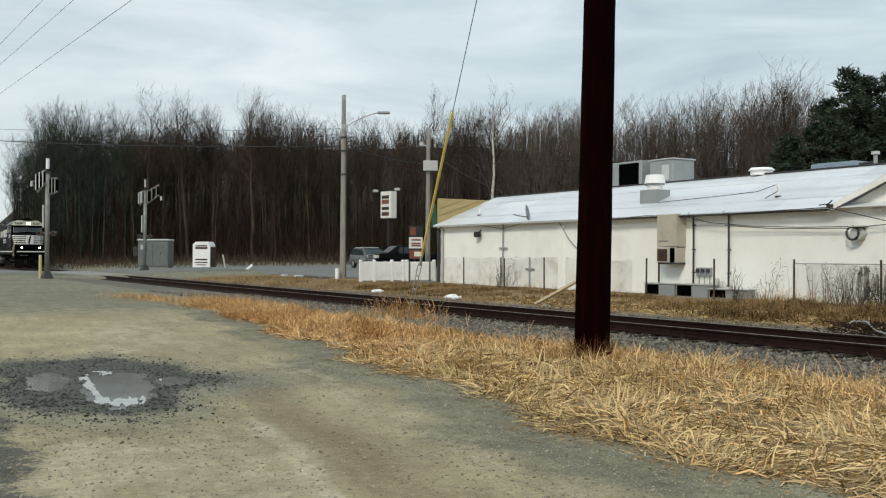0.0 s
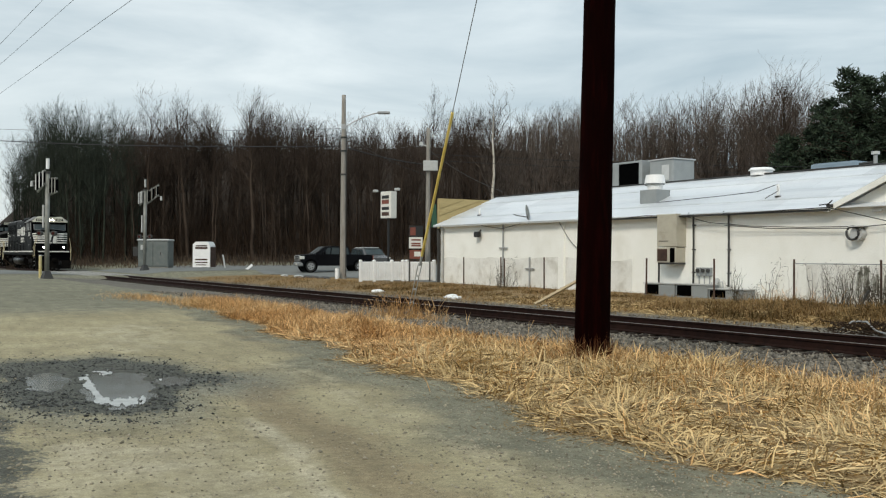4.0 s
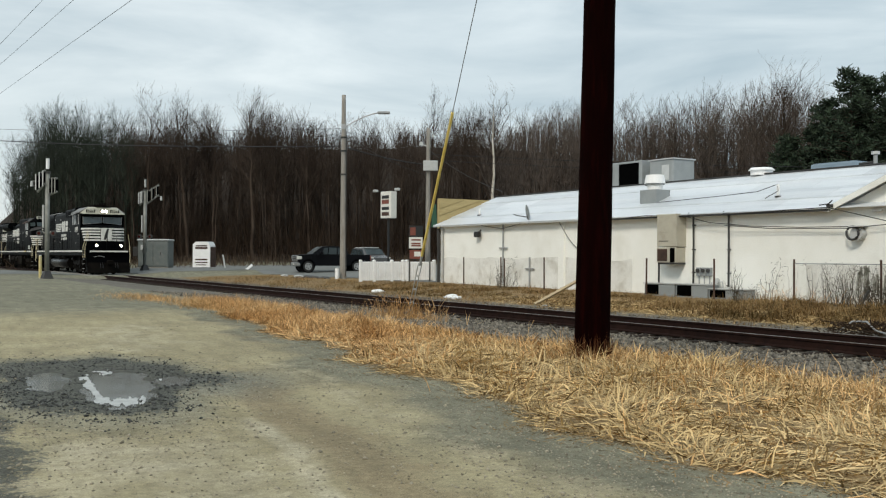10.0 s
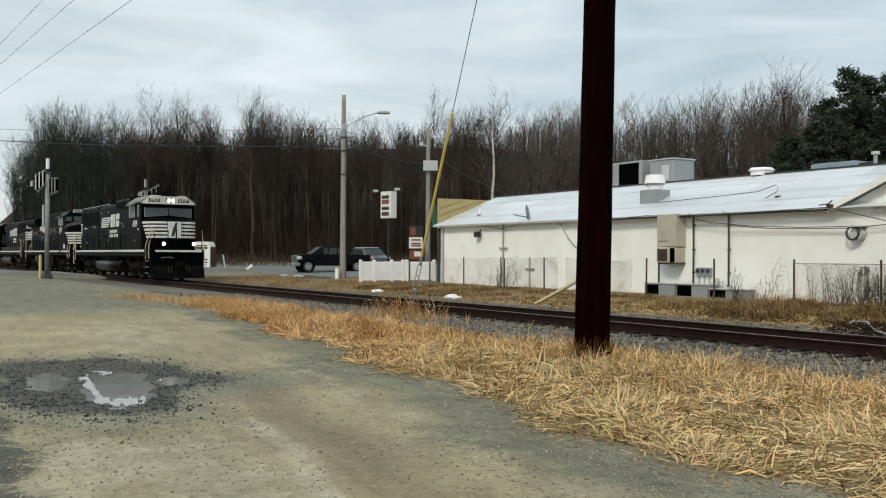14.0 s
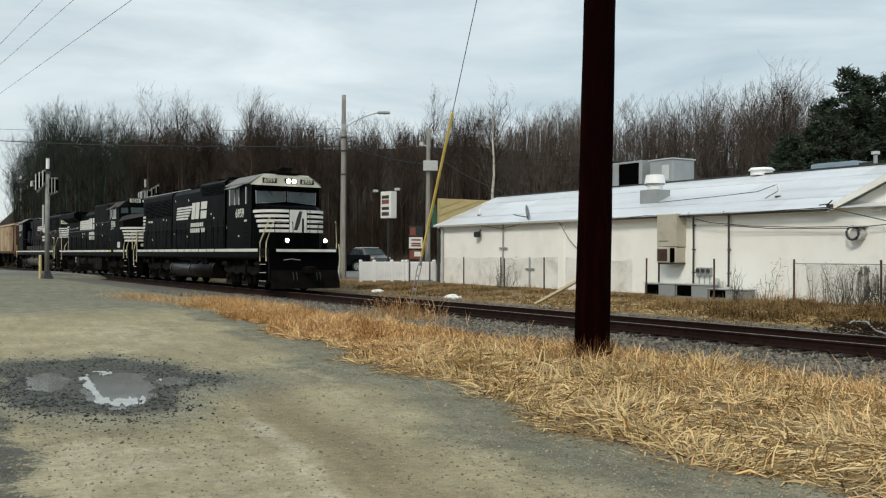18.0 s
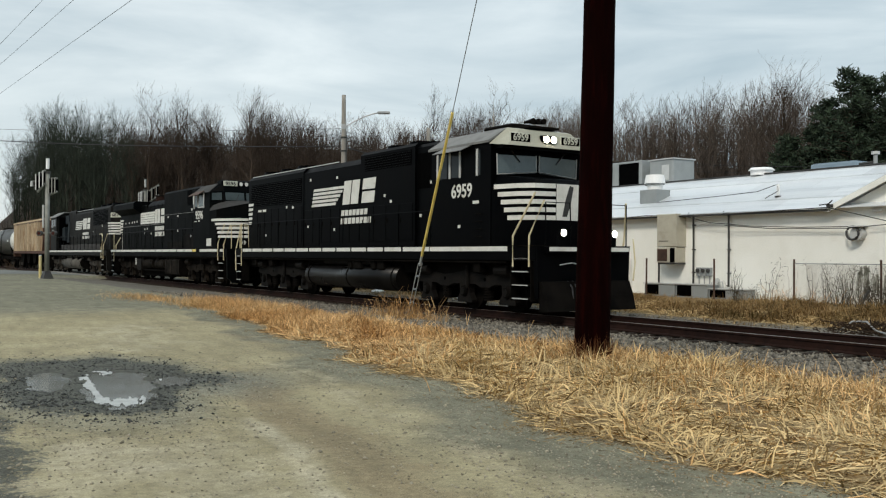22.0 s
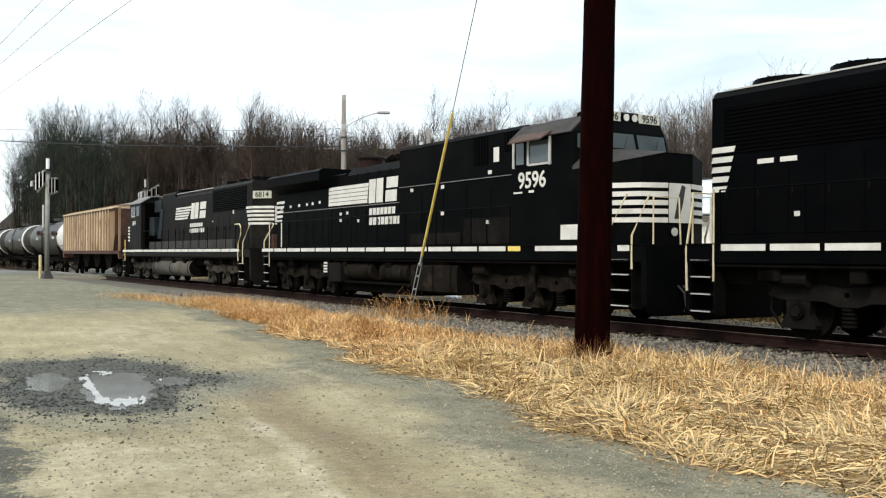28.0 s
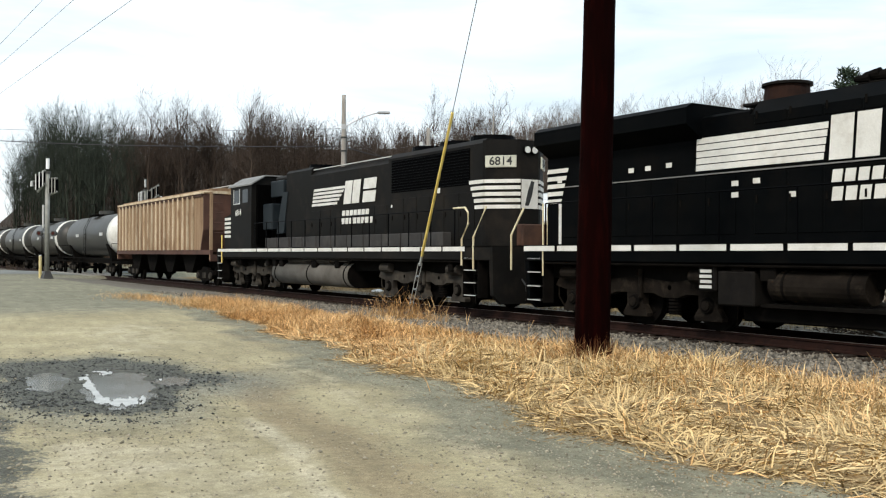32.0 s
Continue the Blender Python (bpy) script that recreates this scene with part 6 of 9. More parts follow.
def side_railing(t, x0, x1, n, z, material, step=1.65, both=False):
    bm = bmesh.new()
    for s in ((-1, 1) if both else (-1,)):
        tube(bm, [(x0, s * n, z), (x1, s * n, z)], 0.016, 5)
    part("walkway_rail", bm, material, t, "walkway handrail")
    k = int(abs(x1 - x0) / step)
    for i in range(k + 1):
        x = x0 + (x1 - x0) * i / k
        part("stanchion", tubebm([(x, -n, 1.72), (x, -n, z)], 0.02, 5), material, t)


def steps(t, x0, x1, ys=(-1,)):
    """Four treads in a corner step well, with pale edges."""
    for s in ys:
        for z in (0.42, 0.75, 1.08, 1.4):
            tr = part("step", boxbm(x0, x1, min(s * 1.2, s * 1.48), max(s * 1.2, s * 1.48), z - 0.02, z + 0.02), M_UNDER, t, "steel step tread")
            e0, e1 = min(s * 1.482, s * 1.5), max(s * 1.482, s * 1.5)
            part("step_edge", boxbm(x0 + 0.06, x1 - 0.06, e0, e1, z - 0.012, z + 0.012), M_LTGREY, tr, "pale step edge")
        for x in (x0 - 0.03, x1 + 0.01):
            part("step_side", boxbm(x, x + 0.02, min(s * 1.15, s * 1.47), max(s * 1.15, s * 1.47), 0.36, 1.6), M_UNDER, t)


def coupler(t, x, d):
    bm = boxbm(min(x, x + d * 0.55), max(x, x + d * 0.55), -0.13, 0.13, 0.72, 0.98, bevel=0.03)
    box(bm, min(x + d * 0.45, x + d * 0.72), max(x + d * 0.45, x + d * 0.72), -0.22, 0.2, 0.7, 1.02, bevel=0.05)
    part("coupler", bm, M_UNDER, t, "knuckle coupler")


def air_hoses(t, x, d):
    for y in (-0.55, -0.4, 0.45, 0.6):
        part("air_hose", tubebm([(x, y, 0.85), (x + d * 0.18, y, 0.7), (x + d * 0.22, y, 0.45), (x + d * 0.12, y + 0.05, 0.32)], 0.022, 6), M_WIRE, t)


def roof_fan(t, x, z, r, y=0.0):
    f = part("roof_fan", discbm((x, y, z + 0.09), r, 0.18, "z", 24, r * 0.96), M_BLACK, t, "round roof fan housing")
    for k in range(6):
        a = k * math.pi / 6
        c, q = r * 0.9 * math.cos(a), r * 0.9 * math.sin(a)
        part("guard_bar", tubebm([(x + c, y + q, z + 0.2), (x - c, y - q, z + 0.2)], 0.012, 4), M_UNDER, f)


def louvre_panel(t, x0, x1, z0, z1, n, rows, label="dark radiator grille"):
    g = rect_side(t, "grille", x0, x1, z0, z1, n, M_DARK, label)
    for k in range(rows):
        z = z0 + (k + 0.5) * (z1 - z0) / rows
        part("slat", boxbm(x0 + 0.02, x1 - 0.02, -n - 0.02, -n - 0.006, z - 0.014, z + 0.014), M_BLACK, g)


def hood_doors(t, x0, x1, z0, z1, n, count, material):
    w = (x1 - x0) / count
    for k in range(count):
        d = part("hood_door", boxbm(x0 + k * w + 0.02, x0 + (k + 1) * w - 0.02, -n - 0.014, -n + 0.002, z0, z1, bevel=0.006), material, t)
        part("latch", boxbm(x0 + k * w + 0.06, x0 + k * w + 0.1, -n - 0.03, -n - 0.014, z0 + 0.5 * (z1 - z0), z0 + 0.5 * (z1 - z0) + 0.14), M_UNDER, d)


def loco_base(t, rear, body_mat, gear, tank, trucks, half, tank_top=1.18, deck=1.72, front=-0.8, tank_mat=None, boxy=False):
    part("underframe", boxbm(rear, front - 0.05, -1.5, 1.5, 1.34, deck - 0.02, bevel=0.02), body_mat, t)
    part("walkway", boxbm(rear, front, -1.52, 1.52, deck - 0.02, deck), M_UNDER, t)
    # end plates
    # sill and motors fill the gap in near-black, painted as under-frame shade
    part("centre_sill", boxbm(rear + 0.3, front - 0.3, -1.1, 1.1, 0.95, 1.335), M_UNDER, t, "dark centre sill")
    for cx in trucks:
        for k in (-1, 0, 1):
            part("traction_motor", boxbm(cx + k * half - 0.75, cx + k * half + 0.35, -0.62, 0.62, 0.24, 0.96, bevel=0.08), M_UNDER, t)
    for x0, x1, d in ((front - 0.15, front, 1), (rear, rear + 0.15, -1)):
        part("pilot", prismbm([(-1.45, 0.45), (-1.2, 0.22), (1.2, 0.22), (1.45, 0.45), (1.5, deck - 0.02), (-1.5, deck - 0.02)], "x", x0, x1), body_mat, t, "black end plate")
        coupler(t, x1 if d > 0 else x0, d)
        air_hoses(t, x1 if d > 0 else x0, d)
    x0, x1 = tank
    near_side = [(-0.98 - 0.44 * math.cos(k * math.pi / 9 - math.pi / 2), 0.78 + (0.42 if k < 5 else tank_top - 0.78) * math.sin(k * math.pi / 9 - math.pi / 2)) for k in range(10)]
    if boxy:
        near_side = [(-1.3, 0.4), (-1.4, 0.46), (-1.42, 0.6), (-1.42, tank_top - 0.06), (-1.36, tank_top)]
    prof = near_side + [(-p, z) for p, z in reversed(near_side)]
    ft = part("fuel_tank", prismbm(prof, "x", x0, x1), tank_mat or gear, t, "dusty rounded fuel tank", smooth=False)
    # end faces get the near-black slot, shading painted on the tank's ends
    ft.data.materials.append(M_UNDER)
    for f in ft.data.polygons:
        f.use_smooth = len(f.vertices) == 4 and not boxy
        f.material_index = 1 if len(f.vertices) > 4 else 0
    for x in (x0 + 0.3, (x0 + x1) / 2, x1 - 0.3):
        part("tank_band", prismbm([(p * 1.006, z + (0.004 if z > 0.7 else -0.004)) for p, z in prof], "x", x - 0.04, x + 0.04), M_UNDER, ft)
    for cx in trucks:
        six_wheel_truck(t, cx, half, gear)
    part("air_reservoir", discbm(((x0 + x1) / 2, -1.25, 1.27), 0.13, (x1 - x0) * 0.55, "x", 14), gear, t)
    random.seed(int(-rear * 10))
    for k in range(9):
        x = random.uniform(rear + 1, -2.2)
        # boxes and pipe use the shade-darkened material, not the truck's gear colour
        part("underframe_box", boxbm(x - random.uniform(0.06, 0.25), x + random.uniform(0.06, 0.25), -1.4, -1.1, 1.02, 1.33, bevel=0.02), M_UNDER, t)
    tube_pts = [(rear + 0.6, -1.44, 1.3), (-2.3, -1.44, 1.3)]
    part("air_pipe", tubebm(tube_pts, 0.03, 6), M_UNDER, t)


def front_lamps(t, pts, r, lit=True, depth=0.06):
    for x, y, z in pts:
        h = part("lamp_housing", discbm((x, y, z), r * 1.25, depth, "x", 16), M_BLACK, t)
        part("lamp_lens", discbm((x + depth / 2 + 0.005, y, z), r, 0.02, "x", 16), M_LAMP if lit else M_LAMP_OFF, h, "lit white lamp" if lit else "unlit lamp")


def number_board(t, x, y, z, w, h, text, rz=0.0, pale=False):
    """A pale illuminated board in a dark rim on the front; its figures stand proud of it."""
    m = pose(x, y, z, 0, 0, rz)
    bd = part("number_board", boxbm(-0.02, 0.02, -w / 2, w / 2, -h / 2, h / 2, bevel=0.01), M_BOARD, t, "pale-rimmed number board", m=m)
    part("board_face", boxbm(0.02, 0.026, -w / 2 + 0.025, w / 2 - 0.025, -h / 2 + 0.025, h / 2 - 0.025), M_BOARD if pale else M_DARK, bd, "pale board face" if pale else "dark board face")
    lettering("road_number", text, h * 0.98, M_SIGNBLK if pale else M_BOARD, bd, pose(0.028, 0, 0, 0, 0, 90))


def build_sd60e():
    t = thing("locomotive", "black diesel locomotive with white striped nose and lit headlights", "locomotive", "locomotives of the train")
    rear = -21.45
    loco_base(t, rear, M_BLACK, M_UNDER1, (-14.5, -7.9), (-17.2, -4.65), 1.95, front=-1.0, tank_mat=M_TANK1)
    # plow
    part("plow", prismbm([(-1.0, 0.12), (-0.68, 0.14), (-0.78, 0.5), (-0.92, 0.85), (-1.0, 0.85)], "y", -1.42, 1.42), M_UNDER, t, "grimy snow plow blade")
    part("anticlimber", boxbm(-1.0, -0.8, -1.3, 1.3, 1.52, 1.7, bevel=0.02), M_BLACK, t)
    part("front_stripe", boxbm(-0.8, -0.788, -1.28, 1.28, 1.58, 1.68), M_WHITE, t, "white front sill stripe")
    # hood in three lengths
    part("rear_hood", prismbm(hood_profile(1.0, 1.72, 4.7, 0.14), "x", -21.2, -15.6), M_BLACK, t, "black radiator hood")
    part("engine_hood", prismbm(hood_profile(0.98, 1.72, 4.68, 0.2), "x", -15.6, -11.0), M_BLACK, t, "black engine hood")
    part("brake_hood", prismbm(hood_profile(1.0, 1.72, 4.84, 0.1), "x", -11.0, -7.5), M_BLACK, t, "black dynamic brake hood")
    part("intake_hood", prismbm(hood_profile(0.92, 1.72, 4.78, 0.1), "x", -7.5, -5.75), M_BLACK, t, "black air intake hood")
    louvre_panel(t, -20.9, -15.75, 3.43, 4.34, 1.0, 12)
    louvre_panel(t, -10.7, -7.7, 4.2, 4.66, 1.0, 6, "dark brake grid intake")
    rect_side(t, "intake", -7.45, -5.85, 3.45, 4.5, 0.925, M_DARK, "dark air intake")
    hood_doors(t, -20.9, -15.7, 1.9, 3.3, 1.0, 7, M_BLACK)
    hood_doors(t, -15.5, -11.1, 1.9, 3.1, 0.98, 6, M_BLACK)
    hood_doors(t, -10.9, -7.6, 1.9, 3.05, 1.0, 4, M_BLACK)
    part("hood_lip", boxbm(-21.0, -12.9, -0.885, -0.86, 4.69, 4.72), M_LTGREY, t, "pale hood edge strip")
    for x in (-20.2, -18.5, -16.8):
        roof_fan(t, x, 4.7, 0.68)
    roof_fan(t, -9.9, 4.82, 0.55)
    roof_fan(t, -8.5, 4.82, 0.55)
    for x in (-14.6, -13.9, -13.2, -12.4):
        part("exhaust_bump", boxbm(x - 0.22, x + 0.22, -0.35, 0.35, 4.66, 4.78, bevel=0.05), M_BLACK, t)
    emblem(t, -14.87, -12.4, -9.95, 3.2, 3.88, 1.0, 5, 0.45)
    word_bars(t, [(-12.4, -10.45, 2.8, 2.99), (-12.45, -10.2, 2.52, 2.72)], 1.017)
    for x, z in ((-20.1, 3.2), (-19.6, 3.2), (-17.2, 3.25), (-16.6, 3.22), (-15.2, 2.45), (-13.0, 2.3), (-9.0, 3.1), (-7.2, 2.6), (-15.0, 4.15), (-12.8, 4.1), (-9.4, 3.3), (-6.6, 3.55), (-19.3, 2.2)):
        rect_side(t, "decal", x, x + (0.36 if z > 3.15 and x < -19 else 0.12), z, z + 0.09, 1.015, M_WHITE, "small white decal")
    # rear end stripes
    for k in range(5):
        z = 2.72 + k * 0.19
        rect_side(t, "rear_stripe", -21.2, -20.85 + 0.05 * k, z, z + 0.11, 1.015, M_WHITE, "white rear stripe", 0.04)
        part("rear_stripe", boxbm(-21.212, -21.202, -0.98, 0.98, z, z + 0.11), M_WHITE, t, "white rear stripe")
    # cab
    prof = [(-1.5, 1.72), (-1.5, 4.38), (-0.95, 4.72), (0.95, 4.72), (1.5, 4.38), (1.5, 1.72)]
    part("cab", prismbm(prof, "x", -5.75, -2.9), M_BLACK, t, "black wide cab")
    roof = [(-1.56, 4.36), (-0.97, 4.73), (0.97, 4.73), (1.56, 4.36), (1.56, 4.42), (0.98, 4.78), (-0.98, 4.78), (-1.56, 4.42)]
    part("cab_roof", prismbm(roof, "x", -5.85, -2.9), M_ROOFGREY, t, "grey cab roof")
    # visor over the windshield with boards and headlights
    vis = bmesh.new()
    lo = [(-2.9, -1.56, 4.32), (-2.36, -1.36, 4.26), (-2.36, 1.36, 4.26), (-2.9, 1.56, 4.32)]
    hi = [(-2.9, -0.98, 4.78), (-2.56, -0.85, 4.7), (-2.56, 0.85, 4.7), (-2.9, 0.98, 4.78)]
    vl, vh = [vis.verts.new(p) for p in lo], [vis.verts.new(p) for p in hi]
    vis.faces.new(list(reversed(vl)))
    vis.faces.new(vh)
    for i in range(4):
        vis.faces.new((vl[i], vl[(i + 1) % 4], vh[(i + 1) % 4], vh[i]))
    bmesh.ops.recalc_face_normals(vis, faces=vis.faces[:])
    part("visor", vis, M_CREAM, t, "cream headlight visor")
    part("visor_underside", boxbm(-2.95, -2.5, -1.4, 1.4, 4.2, 4.28), M_BLACK, t)
    for y in (-0.92, 0.72):
        bd = number_board(t, -2.43, y, 4.47, 0.66, 0.25, "6959", 0.0)
    part("lamp_plate", boxbm(-2.5, -2.42, -0.26, 0.26, 4.36, 4.58, bevel=0.03), M_BLACK, t)
    front_lamps(t, [(-2.4, -0.12, 4.47), (-2.4, 0.12, 4.47)], 0.09)
    part("roof_walk", boxbm(-5.5, -2.6, -0.5, 0.5, 4.78, 4.84, bevel=0.01), M_UNDER, t)
    part("roof_unit", boxbm(-4.6, -3.3, -0.55, 0.4, 4.78, 4.98, bevel=0.05), M_UNDER, t, "low roof air conditioner")
    for k in range(3):
        part("horn", discbm((-3.0 + 0.02 * k, -0.2 + k * 0.16, 5.0), 0.03, 0.4, "x", 8, 0.08), M_UNDER, t)
    # windshields
    for s in (-1, 1):
        bm = bmesh.new()
        prism(bm, [(s * 0.06, 3.68), (s * 1.28, 3.58), (s * 1.3, 4.06), (s * 0.06, 4.08)], "x", -2.9, -2.875)
        ws = part("windshield", bm, M_WINDSHIELD, t, "windshield pane with pale sky light in its colour")
        rim = bmesh.new()
        for a, b in (((s * 0.05, 3.66), (s * 1.31, 3.55)), ((s * 1.31, 3.55), (s * 1.33, 4.08)), ((s * 0.05, 3.66), (s * 0.05, 4.1))):
            tube(rim, [(-2.87, *a), (-2.87, *b)], 0.02, 4)
        part("gasket", rim, M_GALV, ws)
        part("wiper", tubebm([(-2.85, s * 0.9, 4.2), (-2.85, s * 0.6, 3.9)], 0.015, 4), M_WIRE, ws)
    part("cab_front", boxbm(-2.93, -2.9, -1.48, 1.48, 3.3, 4.3), M_BLACK, t)
    # side windows with pale frames, sun visor
    for x0, x1 in ((-5.4, -4.95), (-4.9, -4.28), (-3.52, -3.36)):
        w = rect_side(t, "side_window", x0, x1, 3.56, 4.22, 1.5, M_GLASS, "dark cab side window")
    for x in (-5.42, -4.8, -4.3, -3.5):
        part("window_frame", boxbm(x - 0.03, x + 0.045, -1.535, -1.5, 3.54, 4.24, bevel=0.008), M_LTGREY, t, "pale window frame post")
    part("sun_visor", prismbm([(-1.5, 4.36), (-1.86, 4.2), (-1.86, 4.22), (-1.5, 4.39)], "x", -5.15, -3.75), M_ROOFGREY, t, "grey sun visor")
    lettering("road_number", "6959", 0.5, M_WHITE, t, pose(-4.23, -1.506, 3.17))
    rect_side(t, "decal", -3.7, -3.42, 2.82, 2.9, 1.502, M_WHITE)
    rect_side(t, "decal", -4.4, -4.28, 2.2, 2.28, 1.502, M_WHITE)
    for z in (1.95, 2.15, 2.35, 2.55):
        part("ladder_rung", tubebm([(-3.5, -1.56, z), (-3.2, -1.56, z)], 0.015, 5), M_UNDER, t)
    # nose
    plan = [(-2.93, -1.48), (-2.75, -1.46), (-2.05, -1.28), (-1.75, -0.98), (-1.65, -0.45), (-1.65, 0.45), (-1.75, 0.98), (-2.05, 1.28), (-2.75, 1.46), (-2.93, 1.48)]
    bm = bmesh.new()
    lo = [bm.verts.new((x, y, 1.72)) for x, y in plan]
    mid = [bm.verts.new((x, y, 3.2)) for x, y in plan]
    top = [bm.verts.new((-2.93 + (x + 2.93) * 0.86, y * 0.86, 3.38 + 0.16 * (-(x + 1.65) / 1.28))) for x, y in plan]
    for a, b in ((lo, mid), (mid, top)):
        for i in range(len(plan) - 1):
            bm.faces.new((a[i], a[i + 1], b[i + 1], b[i]))
        bm.faces.new((a[-1], a[0], b[0], b[-1]))
    bm.faces.new(top)
    bm.faces.new(list(reversed(lo)))
    bmesh.ops.recalc_face_normals(bm, faces=bm.faces[:])
    part("nose", bm, M_BLACK, t, "black wide nose")
    nose_marks(t, plan, 2.36, 3.27, 5, 0.4, 0.12)
    part("nose_door", boxbm(-1.65, -1.632, 0.5, 0.52, 1.8, 3.3), M_BLACK, t)
    # ditch lights and front railing
    front_lamps(t, [(-0.86, -0.82, 2.02), (-0.86, 0.82, 2.02)], 0.08)
    for y in (-0.82, 0.82):
        part("lamp_post", boxbm(-0.96, -0.88, y - 0.1, y + 0.1, 1.7, 2.1), M_BLACK, t)
    grab(t, [(-1.95, -1.5, 1.2), (-1.95, -1.5, 1.95), (-1.3, -1.32, 3.0)], 0.026)
    grab(t, [(-1.3, -1.5, 1.2), (-1.3, -1.5, 1.95), (-0.95, -1.32, 2.8)], 0.026)
    grab(t, [(-1.3, 1.5, 1.2), (-1.2, 1.5, 1.95), (-0.95, 1.32, 2.8)], 0.026)
    grab(t, [(-0.92, -1.3, 1.72), (-0.92, -1.3, 2.75), (-0.92, -0.55, 2.75), (-0.92, -0.5, 1.72)], 0.018, M_BLACK, "black end railing")
    grab(t, [(-0.92, 1.3, 1.72), (-0.92, 1.3, 2.75), (-0.92, 0.55, 2.75), (-0.92, 0.5, 1.72)], 0.018, M_BLACK, "black end railing")
    grab(t, [(-0.75, 1.38, 0.85), (-0.7, 1.4, 1.3), (-0.75, 1.38, 1.9)], 0.02)
    grab(t, [(-0.75, -1.0, 1.25), (-0.67, -0.7, 1.3), (-0.75, -0.3, 1.25)], 0.015, M_GALV, "cut lever")
    part("front_post", boxbm(-0.96, -0.9, -0.14, -0.08, 1.72, 2.9), M_BLACK, t)
    steps(t, -2.05, -1.3, (-1, 1))
    steps(t, -21.35, -20.75)
    grab(t, [(-20.72, -1.5, 1.0), (-20.72, -1.5, 2.75)], 0.02)
    for s in (-1, 1):
        grab(t, [(-21.42, s * 1.3, 1.72), (-21.42, s * 1.3, 2.72), (-21.42, s * 0.55, 2.72), (-21.42, s * 0.5, 1.72)], 0.024)
        grab(t, [(-21.4, s * 1.48, 0.8), (-21.4, s * 1.5, 1.6), (-21.42, s * 1.3, 2.5)], 0.024)
        part("end_post", boxbm(-21.3, -21.22, s * 0.9 - 0.05, s * 0.9 + 0.05, 1.74, 2.66), M_WHITE, t, "white end post")
    part("rear_door", boxbm(-21.214, -21.2, -0.36, 0.36, 1.76, 2.64), M_UNDER1, t, "dark end door")
    side_railing(t, -20.6, -5.85, 1.46, 2.72, M_BLACK)
    spans = [(-2.15, -5.8), (-5.85, -7.3)] + [(-7.42 - k * 1.1, -8.42 - k * 1.1) for k in range(12)]
    stripe_segments(t, [(b, a) for a, b in spans], 1.58, 1.7, 1.52)
    return t


def build_c40():
    t = thing("locomotive", "black diesel locomotive with winged rear radiator and striped nose", "locomotive", "locomotives of the train")
    rear = -21.75
    loco_base(t, rear, M_BLACK2, M_UNDER3, (-10.4, -7.95), (-18.4, -5.1), 2.0, 1.2, boxy=True)
    # long hood
    part("radiator_hood", prismbm(hood_profile(1.0, 1.72, 4.26, 0.05), "x", -21.5, -15.5), M_BLACK2, t)
    wing = [(-1.0, 3.8), (-1.46, 4.08), (-1.46, 4.4), (-1.3, 4.5), (1.3, 4.5), (1.46, 4.4), (1.46, 4.08), (1.0, 3.8)]
    part("radiator_wing", prismbm(wing, "x", -21.45, -16.65), M_BLACK2, t, "overhanging radiator wing")
    part("engine_hood", prismbm(hood_profile(1.0, 1.72, 4.43, 0.3), "x", -15.5, -11.6), M_BLACK2, t)
    part("control_hood", prismbm(hood_profile(1.12, 1.72, 4.74, 0.1), "x", -11.6, -5.4), M_BLACK2, t, "tall control compartment hood")
    ex = part("exhaust", discbm((-15.35, -0.1, 4.58), 0.44, 0.34, "z", 20, 0.41), M_SOOT, t, "sooty brown exhaust drum")
    part("exhaust_rim", discbm((-15.35, -0.1, 4.77), 0.47, 0.05, "z", 20), M_UNDER1, ex)
    part("exhaust_base", boxbm(-16.0, -14.7, -0.6, 0.6, 4.38, 4.45, bevel=0.02), M_UNDER1, ex)
    part("horn_mount", boxbm(-13.6, -12.75, -0.52, -0.4, 4.36, 4.5, bevel=0.02), M_UNDER, t)
    for k in range(5):
        part("horn", discbm((-13.52 + 0.17 * k, -0.46, 4.57 + 0.05 * (k % 2)), 0.05, 0.3, "x", 10, 0.1), M_UNDER, t, "black air horn bell")
    rect_side(t, "round_decal", -6.66, -6.42, 3.9, 4.28, 1.135, M_WHITE, "small white decal")
    hood_doors(t, -21.0, -15.8, 1.9, 3.05, 1.0, 7, M_BLACK2)
    hood_doors(t, -15.4, -11.7, 1.9, 3.05, 1.0, 5, M_BLACK2)
    hood_doors(t, -11.4, -5.6, 1.9, 3.3, 1.12, 5, M_BLACK2)
    hood_doors(t, -15.4, -11.7, 3.95, 4.15, 1.0, 5, M_BLACK2)
    rect_side(t, "hood_trim", -21.3, -11.6, 3.08, 3.105, 1.016, M_ROOFGREY)
    emblem(t, -16.81, -13.85, -11.85, 3.17, 3.84, 1.004, 5, 0.06, 0.08)
    word_bars(t, [(-13.75, -12.0, 2.76, 2.98), (-13.75, -11.65, 2.44, 2.68)], 1.017)
    for x, z in ((-21.1, 3.2), (-20.2, 3.25), (-19.4, 3.26), (-18.7, 3.27), (-18.2, 3.28), (-17.6, 3.3), (-15.9, 2.82), (-15.4, 2.84), (-14.6, 2.55), (-15.9, 2.6), (-10.9, 3.35), (-9.2, 2.6), (-9.2, 3.35), (-6.9, 3.6), (-7.0, 2.3)):
        rect_side(t, "decal", x, x + 0.16, z, z + 0.1, 1.14 if x > -11.6 else 1.02, M_WHITE, "small white decal")
    for k in range(5):
        z = 2.72 + k * 0.18
        rect_side(t, "rear_stripe", -21.5, -20.98 + 0.06 * k, z, z + 0.1, 1.018, M_WHITE, "white rear stripe", 0.04)
